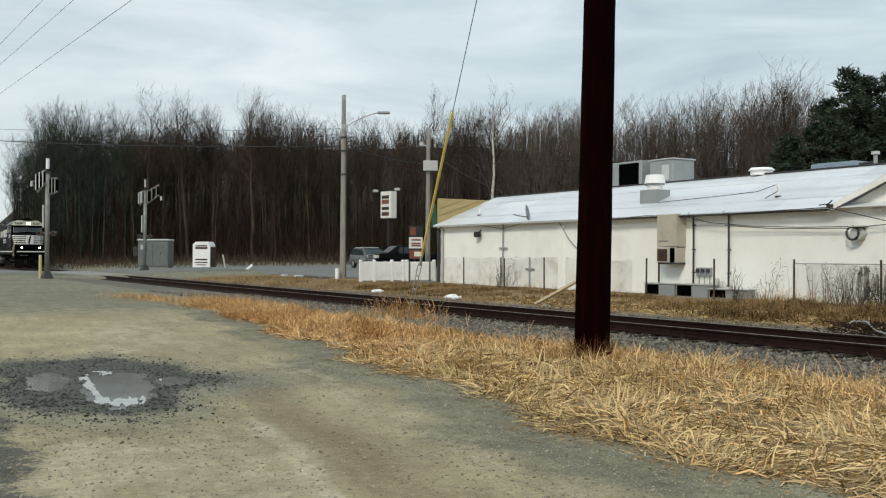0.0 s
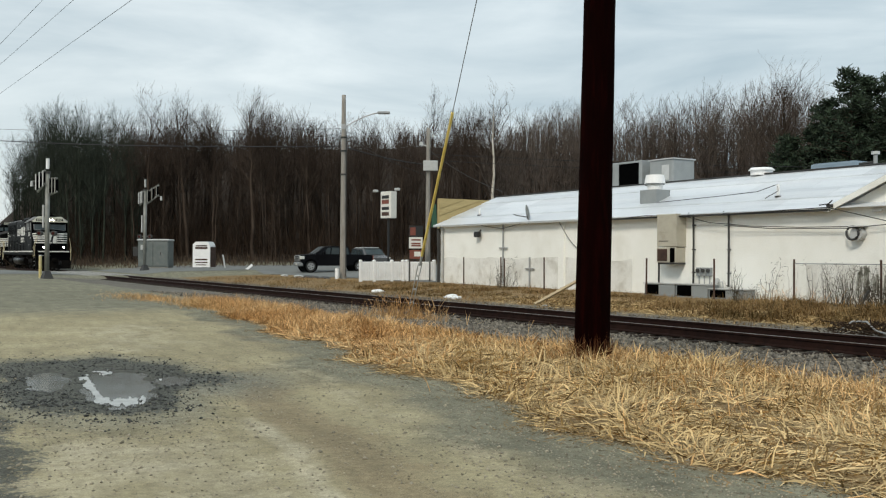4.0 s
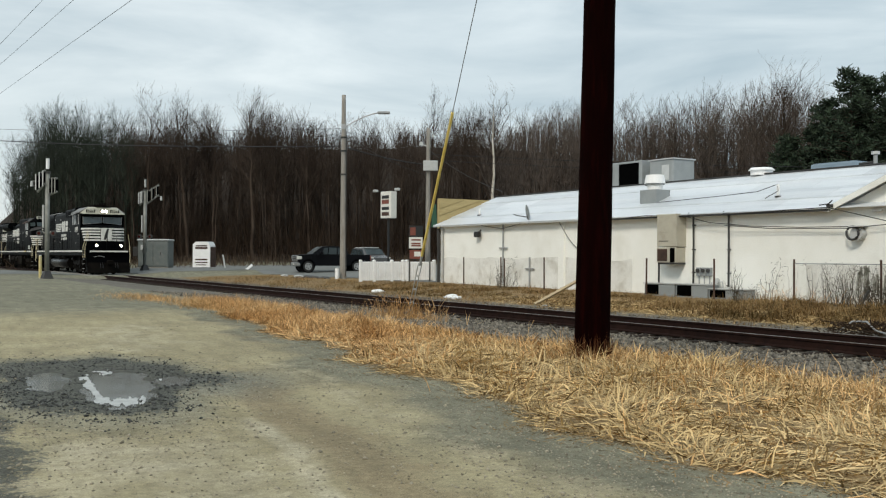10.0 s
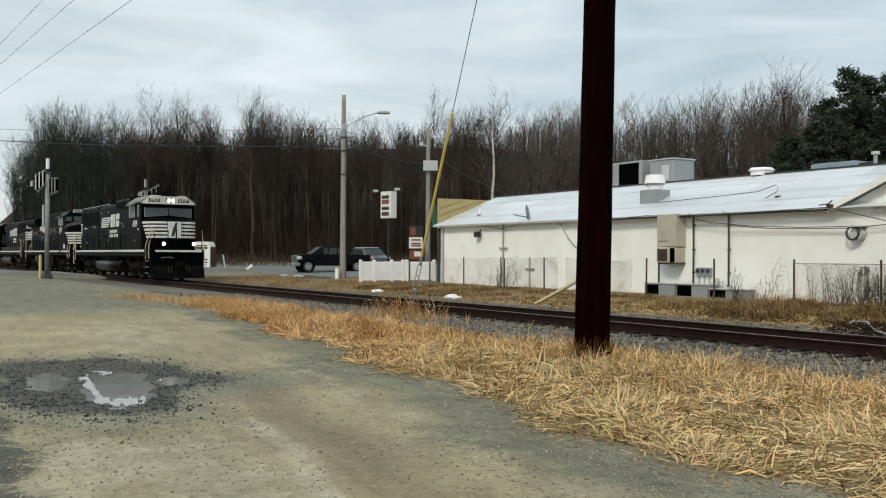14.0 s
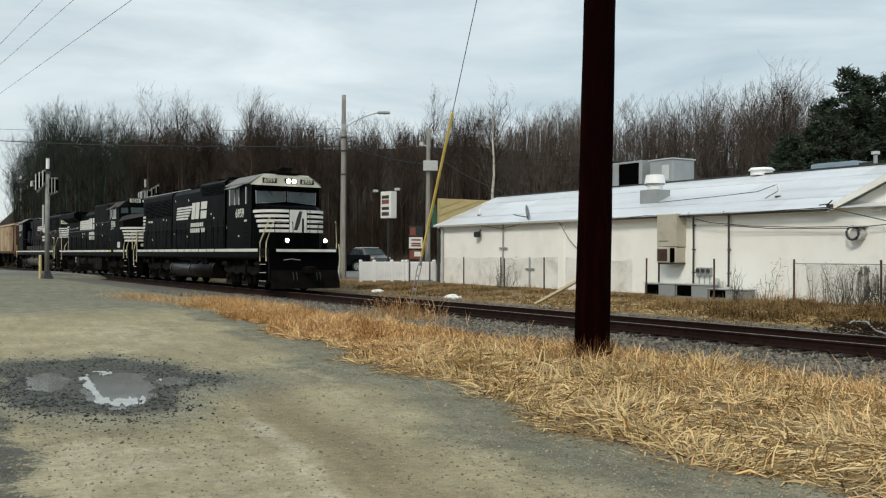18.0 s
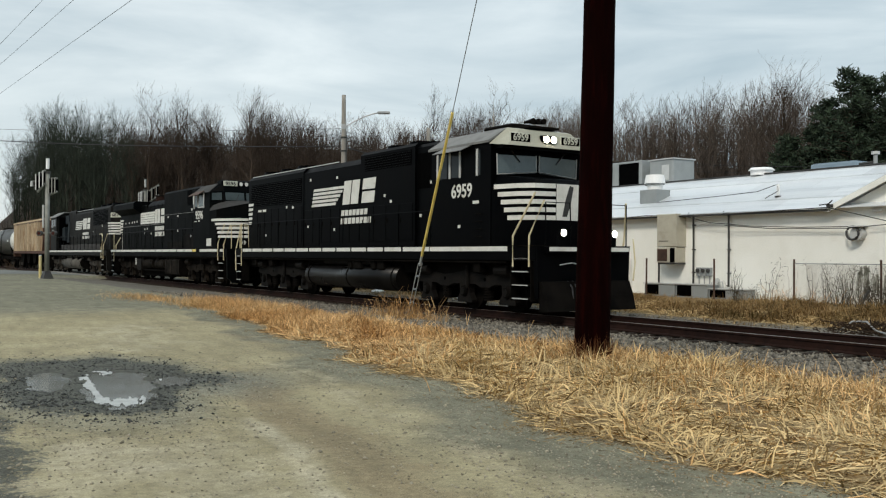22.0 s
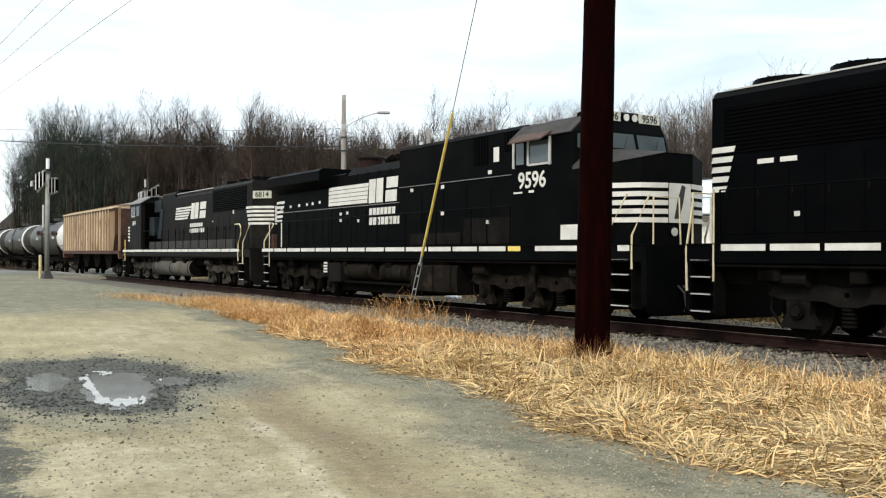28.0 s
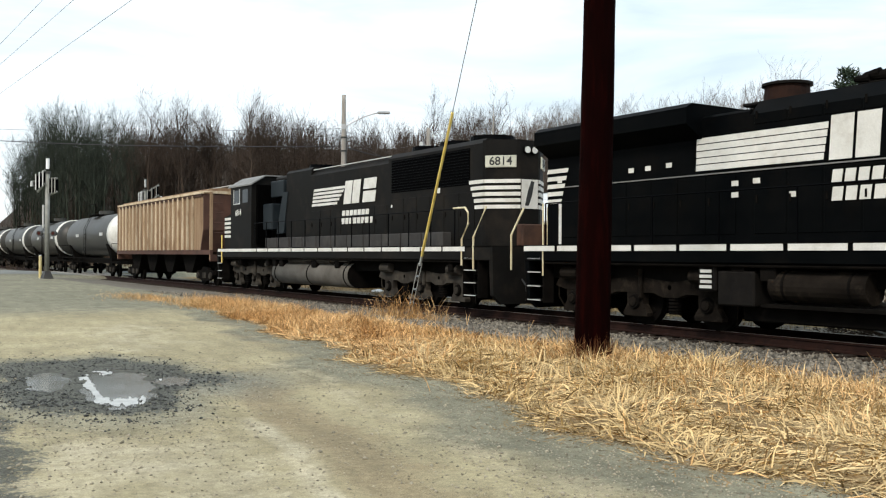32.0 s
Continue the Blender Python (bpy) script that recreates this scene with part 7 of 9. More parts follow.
    rect_side(t, "rear_stripe", -21.05, -20.95, 1.75, 2.7, 1.02, M_WHITE)
    # cab
    prof = [(-1.5, 1.72), (-1.5, 4.3), (-1.1, 4.66), (1.1, 4.66), (1.5, 4.3), (1.5, 1.72)]
    part("cab", prismbm(prof, "x", -5.4, -3.1), M_BLACK2, t, "black wide cab")
    front = bmesh.new()
    vl = [front.verts.new(p) for p in ((-3.1, -1.5, 3.3), (-2.5, -1.0, 3.6), (-2.5, 1.0, 3.6), (-3.1, 1.5, 3.3))]
    vm = [front.verts.new(p) for p in ((-3.1, -1.5, 4.3), (-2.7, -0.98, 4.34), (-2.7, 0.98, 4.34), (-3.1, 1.5, 4.3))]
    vh = [front.verts.new(p) for p in ((-3.1, -1.1, 4.66), (-2.85, -0.95, 4.64), (-2.85, 0.95, 4.64), (-3.1, 1.1, 4.66))]
    for a, b in ((vl, vm), (vm, vh)):
        for i in range(4):
            front.faces.new((a[i], a[(i + 1) % 4], b[(i + 1) % 4], b[i]))
    front.faces.new(list(reversed(vl)))
    front.faces.new(vh)
    bmesh.ops.recalc_face_normals(front, faces=front.faces[:])
    part("cab_front", front, M_BLACK2, t)
    part("roof_unit", boxbm(-5.2, -3.4, -0.6, 0.6, 4.66, 4.82, bevel=0.04), M_BLACK2, t)
    for s in (-1, 1):
        part("roof_slope", prismbm([(s * 1.53, 4.27), (s * 1.1, 4.665), (s * 1.1, 4.69), (s * 1.56, 4.29)], "x", -5.45, -3.12), M_ROOFDUST, t, "dusty sloping cab roof edge")
    part("headlight_cap", prismbm([(-3.5, 4.5), (-2.9, 4.5), (-2.93, 4.8), (-3.1, 4.86), (-3.5, 4.8)], "y", -1.02, 1.02), M_BLACK2, t, "black headlight and number board cap")
    for y0, y1 in ((-0.93, -0.05), (0.05, 0.93)):
        bm = bmesh.new()
        v = [bm.verts.new(p) for p in ((-2.586, y0, 3.92), (-2.586, y1, 3.92), (-2.678, y1, 4.27), (-2.678, y0, 4.27))]
        bm.faces.new(v)
        bmesh.ops.solidify(bm, geom=bm.faces[:], thickness=-0.03)
        w = part("windshield", bm, M_WINDSHIELD, t, "windshield pane with pale sky light in its colour", m=pose(0.012, 0, 0))
        part("wiper", tubebm([(-2.56, y0 + 0.5, 3.93), (-2.6, y0 + 0.62, 4.2)], 0.012, 4), M_WIRE, w)
    for s in (-1, 1):
        bm = bmesh.new()
        v = []
        for k, z in ((0.15, 3.92), (0.85, 3.92), (0.85, 4.24), (0.15, 4.26)):
            h = (z - 3.6) / 0.74
            x0, x1 = -2.5 - 0.2 * h, -3.1
            v.append(bm.verts.new((x0 + (x1 - x0) * k, s * (1.0 - 0.02 * h + 0.5 * k), z)))
        bm.faces.new(v)
        bmesh.ops.solidify(bm, geom=bm.faces[:], thickness=0.03 * s)
        part("corner_window", bm, M_WINDSHIELD, t, "corner windshield pane", m=pose(0.014, s * 0.014, 0))
    for y in (-0.62, 0.62):
        number_board(t, -2.84, y, 4.68, 0.66, 0.25, "9596", pale=True)
    front_lamps(t, [(-2.84, -0.13, 4.68), (-2.84, 0.13, 4.68)], 0.085, lit=False)
    part("sun_visor", prismbm([(-1.5, 4.36), (-1.84, 4.16), (-1.84, 4.19), (-1.5, 4.4)], "x", -5.1, -3.85), M_BROWN, t, "brown sun visor")
    for x0, x1, z0 in ((-7.6, -6.95, 3.88), (-6.2, -5.5, 4.12)):
        g = rect_side(t, "grille", x0, x1, z0, 4.62, 1.125, M_DARK, "dark upright louvre grille")
        for k in range(5):
            rect_side(t, "grille_bar", x0 + 0.08 + k * (x1 - x0) / 5, x0 + 0.12 + k * (x1 - x0) / 5, z0, 4.62, 1.14, M_BLACK2, "")
    for x0, x1 in ((-8.05, -6.97), (-6.9, -5.85)):
        rect_side(t, "access_panel", x0, x1, 1.78, 2.46, 1.14, M_DUSTBLACK, "dusty access panel")
    rect_side(t, "access_panel", -10.9, -8.2, 1.78, 2.1, 1.138, M_DUSTBLACK, "dusty access panel")
    rect_side(t, "hood_trim", -11.6, -5.45, 3.51, 3.53, 1.14, M_ROOFGREY)
    for x0, x1 in ((-5.2, -4.9), (-4.65, -3.85)):
        rect_side(t, "side_window", x0, x1, 3.68, 4.2, 1.5, M_WINDSHIELD, "cab side window")
    for x, z0, z1 in ((-5.3, 3.6, 4.26), (-4.72, 3.64, 4.24), (-3.9, 3.6, 4.3)):
        part("window_frame", boxbm(x - 0.03, x + 0.04, -1.53, -1.5, z0, z1), M_LTGREY, t)
    part("window_frame", boxbm(-4.7, -3.85, -1.53, -1.5, 3.62, 3.67), M_LTGREY, t)
    lettering("road_number", "9596", 0.54, M_WHITE, t, pose(-4.58, -1.506, 3.27))
    rect_side(t, "decal", -5.3, -4.95, 2.98, 3.02, 1.502, M_WHITE)
    rect_side(t, "decal", -4.7, -4.5, 2.98, 3.04, 1.502, M_WHITE)
    rect_side(t, "data_plate", -3.5, -2.85, 1.84, 2.18, 1.502, M_WHITE, "white data plate")
    # nose
    plan = [(-3.1, -1.5), (-2.3, -1.46), (-1.5, -0.95), (-1.28, -0.4), (-1.28, 0.4), (-1.5, 0.95), (-2.3, 1.46), (-3.1, 1.5)]
    rise = [3.42, 3.46, 3.6, 3.72, 3.72, 3.6, 3.46, 3.42]
    crest = [(-3.1, -1.5, 3.5), (-2.95, -1.38, 3.68), (-2.6, -0.95, 3.86), (-2.5, -0.35, 3.9), (-2.5, 0.35, 3.9), (-2.6, 0.95, 3.86), (-2.95, 1.38, 3.68), (-3.1, 1.5, 3.5)]
    bm = bmesh.new()
    lo = [bm.verts.new((x, y, 1.72)) for x, y in plan]
    mid = [bm.verts.new((x, y, z)) for (x, y), z in zip(plan, rise)]
    top = [bm.verts.new(p) for p in crest]
    for a, b in ((lo, mid), (mid, top)):
        for i in range(len(plan) - 1):
            bm.faces.new((a[i], a[i + 1], b[i + 1], b[i]))
        bm.faces.new((a[-1], a[0], b[0], b[-1]))
    bm.faces.new(list(reversed(lo)))
    bmesh.ops.recalc_face_normals(bm, faces=bm.faces[:])
    part("nose", bm, M_BLACK2, t, "black faceted nose")
    # dust on the nose's sloping top; the sky's light is in its colour too
    cover = bmesh.new()
    lower = [cover.verts.new((x, y, z + 0.006)) for (x, y), z in zip(plan, rise)]
    upper = [cover.verts.new((p[0] + 0.004, p[1], p[2] + 0.008)) for p in crest]
    for i in range(len(plan) - 1):
        cover.faces.new((lower[i], lower[i + 1], upper[i + 1], upper[i]))
    bmesh.ops.recalc_face_normals(cover, faces=cover.faces[:])
    bmesh.ops.solidify(cover, geom=cover.faces[:], thickness=0.004)
    part("nose_top", cover, M_ROOFDUST, t, "dusty sloping nose top, paler for the sky light on it")
    nose_marks(t, plan, 2.2, 3.06, 5, 0.36, 0.1)
    front_lamps(t, [(-0.75, -0.75, 1.98), (-0.75, 0.75, 1.98)], 0.09, lit=False)
    grab(t, [(-1.95, -1.5, 1.2), (-1.95, -1.5, 1.95), (-1.5, -1.35, 2.8)], 0.024)
    grab(t, [(-1.2, -1.5, 1.2), (-1.2, -1.5, 1.9), (-0.9, -1.3, 2.75)], 0.024)
    grab(t, [(-0.78, -1.3, 1.72), (-0.78, -1.3, 2.7), (-0.78, -0.55, 2.7), (-0.78, -0.5, 1.72)], 0.02)
    grab(t, [(-0.78, 1.3, 1.72), (-0.78, 1.3, 2.7), (-0.78, 0.55, 2.7), (-0.78, 0.5, 1.72)], 0.02)
    grab(t, [(-1.15, 1.5, 1.1), (-1.15, 1.5, 1.9), (-0.85, 1.32, 2.75)], 0.026)
    grab(t, [(-1.9, 1.5, 1.1), (-1.9, 1.5, 1.9), (-1.5, 1.35, 2.7)], 0.026)
    steps(t, -1.95, -1.25, (-1, 1))
    steps(t, -21.7, -21.1)
    grab(t, [(-21.05, -1.5, 1.0), (-21.05, -1.5, 2.7)], 0.02)
    side_railing(t, -21.0, -5.5, 1.46, 2.7, M_BLACK)
    # tanks and boxes along the frame
    for x0, x1 in ((-14.75, -12.85), (-12.3, -10.65)):
        tk = part("air_tank", discbm(((x0 + x1) / 2, -1.15, 0.95), 0.28, x1 - x0, "x", 20), M_UNDER3, t, "dusty cylindrical air tank", smooth=False)
        part("tank_strap", discbm((x0 + 0.3, -1.15, 0.95), 0.288, 0.05, "x", 20), M_UNDER, tk)
        part("tank_strap", discbm((x1 - 0.3, -1.15, 0.95), 0.288, 0.05, "x", 20), M_UNDER, tk)
    part("equipment_box", boxbm(-15.9, -15.05, -1.42, -0.8, 0.55, 1.2, bevel=0.03), M_UNDER1, t)
    part("equipment_box", boxbm(-16.4, -15.95, -1.4, -1.0, 0.8, 1.3, bevel=0.03), M_UNDER1, t)
    for k in range(4):
        rect_side(t, "stencil_bar", -16.35 + 0.02 * (k % 2), -16.05, 0.86 + k * 0.1, 0.92 + k * 0.1, 1.402, M_WHITE, "small white stencil bar")
    part("frame_shelf", boxbm(-15.0, -10.4, -1.3, 1.3, 0.55, 0.62), M_UNDER, t)
    # added dark block in place of the shade below the air tanks
    part("equipment_rack", boxbm(-15.6, -10.45, -1.05, 1.05, 0.26, 0.548, bevel=0.03), M_UNDER, t, "dark filler block painted as shade under the frame")
    spans = [(-1.25, -1.6), (-2.0, -4.42)] + [(-5.6 - k * 1.25, -6.75 - k * 1.25) for k in range(13)]
    stripe_segments(t, [(b, a) for a, b in spans], 1.58, 1.7, 1.52)
    rect_side(t, "sill_mark", -5.5, -5.0, 1.58, 1.7, 1.52, M_YELLOW, "yellow sill mark")
    return t


def build_sd60():
    t = thing("locomotive", "faded black diesel locomotive running long hood first", "locomotive", "locomotives of the train")
    rear = -21.75
    loco_base(t, rear, M_BLACK3, M_UNDER2, (-15.6, -9.1), (-18.2, -4.9), 1.95, 1.22, tank_mat=M_DUSTTANK)
    part("radiator_hood", prismbm(hood_profile(1.0, 1.72, 4.62, 0.14), "x", -7.1, -1.95), M_BLACK3, t, "radiator hood end")
    part("engine_hood", prismbm(hood_profile(0.98, 1.72, 4.55, 0.2), "x", -13.0, -7.1), M_BLACK3, t)
    part("brake_hood", prismbm(hood_profile(0.95, 1.72, 4.7, 0.1), "x", -15.3, -13.0), M_BLACK3, t)
    part("intake_hood", prismbm(hood_profile(0.7, 1.72, 4.62, 0.1), "x", -17.0, -15.3), M_BLACK3, t)
    # black plate on the narrow hood deepens the recess by colour
    rect_side(t, "intake", -16.95, -15.35, 1.9, 4.45, 0.705, M_DARK, "black plate for the shaded recess by the cab")
    part("filter_duct", prismbm([(-16.2, 2.3), (-15.5, 2.3), (-15.1, 3.9), (-15.6, 3.9)], "y", -0.98, -0.71), M_FILTER, t)
    part("filter_box", boxbm(-17.3, -16.35, -1.12, -0.7, 2.45, 3.5, bevel=0.04), M_FILTER, t, "blue-black filter box")
    # solid black panel, the doorway's shade done in colour
    part("recess_panel", boxbm(-17.58, -17.4, -1.3, -0.7, 1.9, 4.3), M_DARK, t, "black panel for the shaded cab doorway")
    part("upper_box", boxbm(-16.9, -15.6, -0.95, -0.7, 3.75, 4.4, bevel=0.03), M_FILTER, t)
    louvre_panel(t, -6.9, -2.55, 3.4, 4.4, 1.0, 12)
    hood_doors(t, -12.9, -7.2, 1.9, 3.05, 0.98, 7, M_BLACK3)
    hood_doors(t, -6.9, -2.3, 1.9, 3.2, 1.0, 6, M_BLACK3)
    for x in (-2.9, -4.5, -6.1):
        roof_fan(t, x, 4.62, 0.66)
    roof_fan(t, -14.1, 4.7, 0.5)
    for x in (-8.6, -9.6, -10.6):
        part("exhaust_bump", boxbm(x - 0.2, x + 0.2, -0.35, 0.35, 4.5, 4.66, bevel=0.05), M_BLACK3, t)
    emblem(t, -12.83, -10.3, -7.87, 3.22, 3.88, 1.0, 5, 0.42)
    word_bars(t, [(-10.35, -8.35, 2.8, 2.98), (-10.4, -8.1, 2.52, 2.72)], 1.0)
    rect_side(t, "decal", -4.2, -4.05, 3.25, 3.4, 1.016, M_WHITE)
    rect_side(t, "decal", -6.9, -6.82, 2.95, 3.03, 1.016, M_WHITE)
    # long hood end with chamfered corners
    plan = [(-1.95, -1.0), (-1.85, -0.98), (-1.25, -0.4), (-1.2, -0.3), (-1.2, 0.3), (-1.25, 0.4), (-1.85, 0.98), (-1.95, 1.0)]
    bm = bmesh.new()
    prism(bm, plan, "z", 1.72, 4.55)
    part("hood_end", bm, M_BLACK3, t)
    nose_marks(t, [(-2.3, -1.01)] + plan[1:-1] + [(-2.3, 1.01)], 2.72, 3.5, 5, 0.3, 0.0)
    for k in range(5):
        z = 2.72 + k * 0.17
        rect_side(t, "nose_stripe", -2.25 - 0.08 * k, -1.9, z, z + 0.1, 1.016, M_WHITE, "white nose stripe")
    for y, rz in ((-0.71, -46), (0.71, 46)):
        number_board(t, -1.53, y, 3.97, 0.84, 0.32, "6814", rz, True)
    front_lamps(t, [(-1.16, -0.12, 4.28), (-1.16, 0.12, 4.28)], 0.09, lit=False)
    part("sand_box", boxbm(-1.19, -0.9, -0.45, 0.45, 1.72, 2.3, bevel=0.03), M_ORANGE, t, "rusty end box")
    # cab at the trailing end
    prof = [(-1.5, 1.72), (-1.5, 4.3), (-0.9, 4.66), (0.9, 4.66), (1.5, 4.3), (1.5, 1.72)]
    part("cab", prismbm(prof, "x", -20.0, -17.6), M_BLACK3, t, "faded black standard cab")
    roof = [(-1.56, 4.28), (-0.92, 4.67), (0.92, 4.67), (1.56, 4.28), (1.56, 4.34), (0.93, 4.72), (-0.93, 4.72), (-1.56, 4.34)]
    part("cab_roof", prismbm(roof, "x", -20.2, -17.5), M_ROOFGREY, t, "grey cab roof")
    part("rear_nose", prismbm([(-20.0, 1.72), (-21.6, 1.72), (-21.6, 3.1), (-20.0, 3.3)], "y", -1.2, 1.2), M_BLACK3, t)
    for k in range(5):
        z = 2.2 + k * 0.19
        rect_side(t, "nose_stripe", -21.6, -20.8, z, z + 0.11, 1.2, M_WHITE, "white nose stripe")
    w = rect_side(t, "side_window", -19.6, -18.95, 3.6, 4.15, 1.5, M_GLASS, "cab side window")
    for x0, x1, z0, z1 in ((-19.66, -19.6, 3.56, 4.19), (-18.95, -18.9, 3.56, 4.19), (-19.6, -18.95, 3.56, 3.6)):
        rect_side(t, "window_frame", x0, x1, z0, z1, 1.505, M_LTGREY, "pale window frame")
    rect_side(t, "side_window", -18.6, -18.0, 3.6, 4.15, 1.5, M_GLASS, "cab side window")
    lettering("road_number", "6814", 0.34, M_WHITE, t, pose(-19.1, -1.506, 3.2))
    # end steps and rails in cream paint
    grab(t, [(-2.6, -1.5, 2.74), (-2.05, -1.5, 2.74), (-1.9, -1.5, 2.6), (-1.9, -1.5, 2.3), (-2.2, -1.5, 1.9), (-2.2, -1.5, 1.2)], 0.028)
    grab(t, [(-1.35, -1.3, 2.75), (-1.65, -1.5, 1.95), (-1.65, -1.5, 1.1)], 0.028)
    grab(t, [(-0.8, -0.5, 2.7), (-0.8, -0.9, 2.0), (-0.8, -0.9, 1.1)], 0.028)
    grab(t, [(-0.8, 1.0, 2.8), (-0.8, 1.25, 2.0), (-0.8, 1.25, 0.6)], 0.028)
    grab(t, [(-0.8, 0.3, 2.75), (-0.8, 0.3, 1.72)], 0.024)
    steps(t, -2.15, -1.5, (-1, 1))
    steps(t, -21.7, -21.1)
    side_railing(t, -17.3, -2.6, 1.46, 2.72, M_BLACK, 1.15)
    for k in range(11):
        part("walkway_box", boxbm(-16.6 + k * 1.2, -15.46 + k * 1.2, -1.3, -1.0, 1.72, 2.12, bevel=0.02), M_ROOFDUST, t, "dusty grey box along the walkway")
    # pale strip paints the light caught along the hood's top edge
    part("hood_lip", boxbm(-13.0, -2.3, -0.87, -0.8, 4.57, 4.6), M_LTGREY, t, "pale hood edge strip")
    grab(t, [(-21.1, -1.5, 1.1), (-21.1, -1.5, 2.3)], 0.028, M_YELLOW, "yellow handrail")
    stripe_segments(t, [(-16.9 + k * 1.15, -15.83 + k * 1.15) for k in range(13)] + [(-21.55, -17.0)], 1.58, 1.7, 1.52)
    part("air_reservoir", discbm((-11.0, -1.3, 1.36), 0.14, 3.6, "x", 14), M_DUSTTANK, t)
    return t


def car_truck(t, cx):
    for k in (-0.9, 0.9):
        wheelset(t, cx + k, big=False)
    for s in (-1, 1):
        bm = prismbm([(cx - 1.2, 0.5), (cx - 1.15, 0.68), (cx - 0.5, 0.72), (cx - 0.3, 0.85), (cx + 0.3, 0.85), (cx + 0.5, 0.72), (cx + 1.15, 0.68), (cx + 1.2, 0.5), (cx + 0.95, 0.34), (cx + 0.5, 0.22), (cx - 0.5, 0.22), (cx - 0.95, 0.34)], "y", s * 1.0 - 0.08, s * 1.0 + 0.08)
        f = part("side_frame", bm, M_UNDER, t, "cast steel truck side frame")
        for k in (-0.9, 0.9):
            part("journal", discbm((cx + k, s * 1.1, 0.46), 0.15, 0.1, "y", 10), M_UNDER2, f)
        part("spring", boxbm(cx - 0.22, cx + 0.22, s * 1.0 - 0.11, s * 1.0 + 0.11, 0.34, 0.6), M_UNDER2, f)


def build_hopper():
    t = thing("hopper_car", "weathered tan covered hopper car with ribbed sides and brown end", "freight car", "freight cars of the train")
    L = 19.0
    part("centre_sill", boxbm(-L + 0.7, -0.7, -0.35, 0.35, 0.75, 1.15), M_UNDER, t)
    coupler(t, -0.75, 1)
    coupler(t, -L + 0.75, -1)
    # body: straight sides with sloping end sheets
    y = 1.5
    part("body", prismbm([(-17.6, 4.35), (-17.6, 1.62), (-2.4, 1.62), (-2.0, 2.6), (-2.0, 4.35)], "y", -y, y), M_HOPPER, t, "tan weathered hopper side")
    part("end_sheet", prismbm([(-2.4, 1.6), (-1.99, 2.6), (-1.93, 2.6), (-2.33, 1.58)], "y", -y, y), M_HOPRUST, t)
    part("end_wall", boxbm(-2.0, -1.93, -y, y, 2.6, 4.35), M_HOPRUST, t, "brown end wall")
    part("roof", prismbm([(-1.53, 4.3), (-1.2, 4.5), (0, 4.58), (1.2, 4.5), (1.53, 4.3), (1.5, 4.25), (-1.5, 4.25)], "x", -17.7, -1.9), M_HOPPER, t)
    part("running_board", boxbm(-17.9, -1.0, -0.35, 0.35, 4.64, 4.68), M_LTGREY, t, "roof running board")
    part("side_sill", boxbm(-18.2, -0.9, -1.52, -1.4, 1.45, 1.66), M_HOPRUST, t, "rusty side sill")
    part("side_sill", boxbm(-18.2, -0.9, 1.4, 1.52, 1.45, 1.66), M_HOPPER, t)
    part("top_chord", boxbm(-17.7, -1.9, -1.62, -1.48, 4.26, 4.36), M_HOPRIB, t, "pale top edge")
    # dark band painted as the shadow below the top edge
    part("chord_web", boxbm(-17.6, -2.0, -1.56, -1.5, 4.14, 4.26), M_HOPRUST, t)
    for k in range(19):
        x = -17.4 + k * 0.78
        z0 = 1.66
        part("rib", boxbm(x - 0.05, x + 0.05, -1.6, -1.5, z0, 4.22, bevel=0.015), M_HOPRIB, t, "pale rib")
    for k in range(4):
        cx = -15.2 + k * 3.3
        part("outlet", prismbm([(cx - 1.2, 1.45), (cx + 1.2, 1.45), (cx + 0.45, 0.55), (cx - 0.45, 0.55)], "y", -1.1, 1.1), M_UNDER, t, "dark discharge outlet")
    for x in (-1.0, -18.1):
        for yy in (-1.45, 1.45):
            part("end_post", boxbm(x - 0.05, x + 0.05, yy - 0.06, yy + 0.06, 1.2, 4.3), M_HOPPER, t, "tan end post")
        for z in (2.0, 2.45, 2.9, 3.35, 3.8, 4.2):
            part("ladder_rung", tubebm([(x, -1.4, z), (x, -0.9, z)], 0.018, 5), M_HOPRUST, t)
        part("end_beam", boxbm(x - 0.1, x + 0.1, -1.5, 1.5, 1.15, 1.45), M_HOPRUST, t)
        part("end_brace", boxbm(x - 0.05, x + 0.05, -1.45, 1.45, 4.22, 4.34), M_HOPRIB, t, "pale end brace")
        for yy in (-1.45, 1.45):
            inner = -1.95 if x > -5 else -17.6
            part("roof_strut", tubebm([(x, yy, 4.3), (inner, yy, 4.34)], 0.045, 6), M_HOPRIB, t)
    for k in range(2):
        part("diagonal", tubebm([(-4.3, (-1.45, 1.45)[k], 1.6), (-1.05, (-1.45, 1.45)[k], 1.5)], 0.05, 6), M_HOPRUST, t)
    car_truck(t, -3.0)
    car_truck(t, -16.0)
    return t


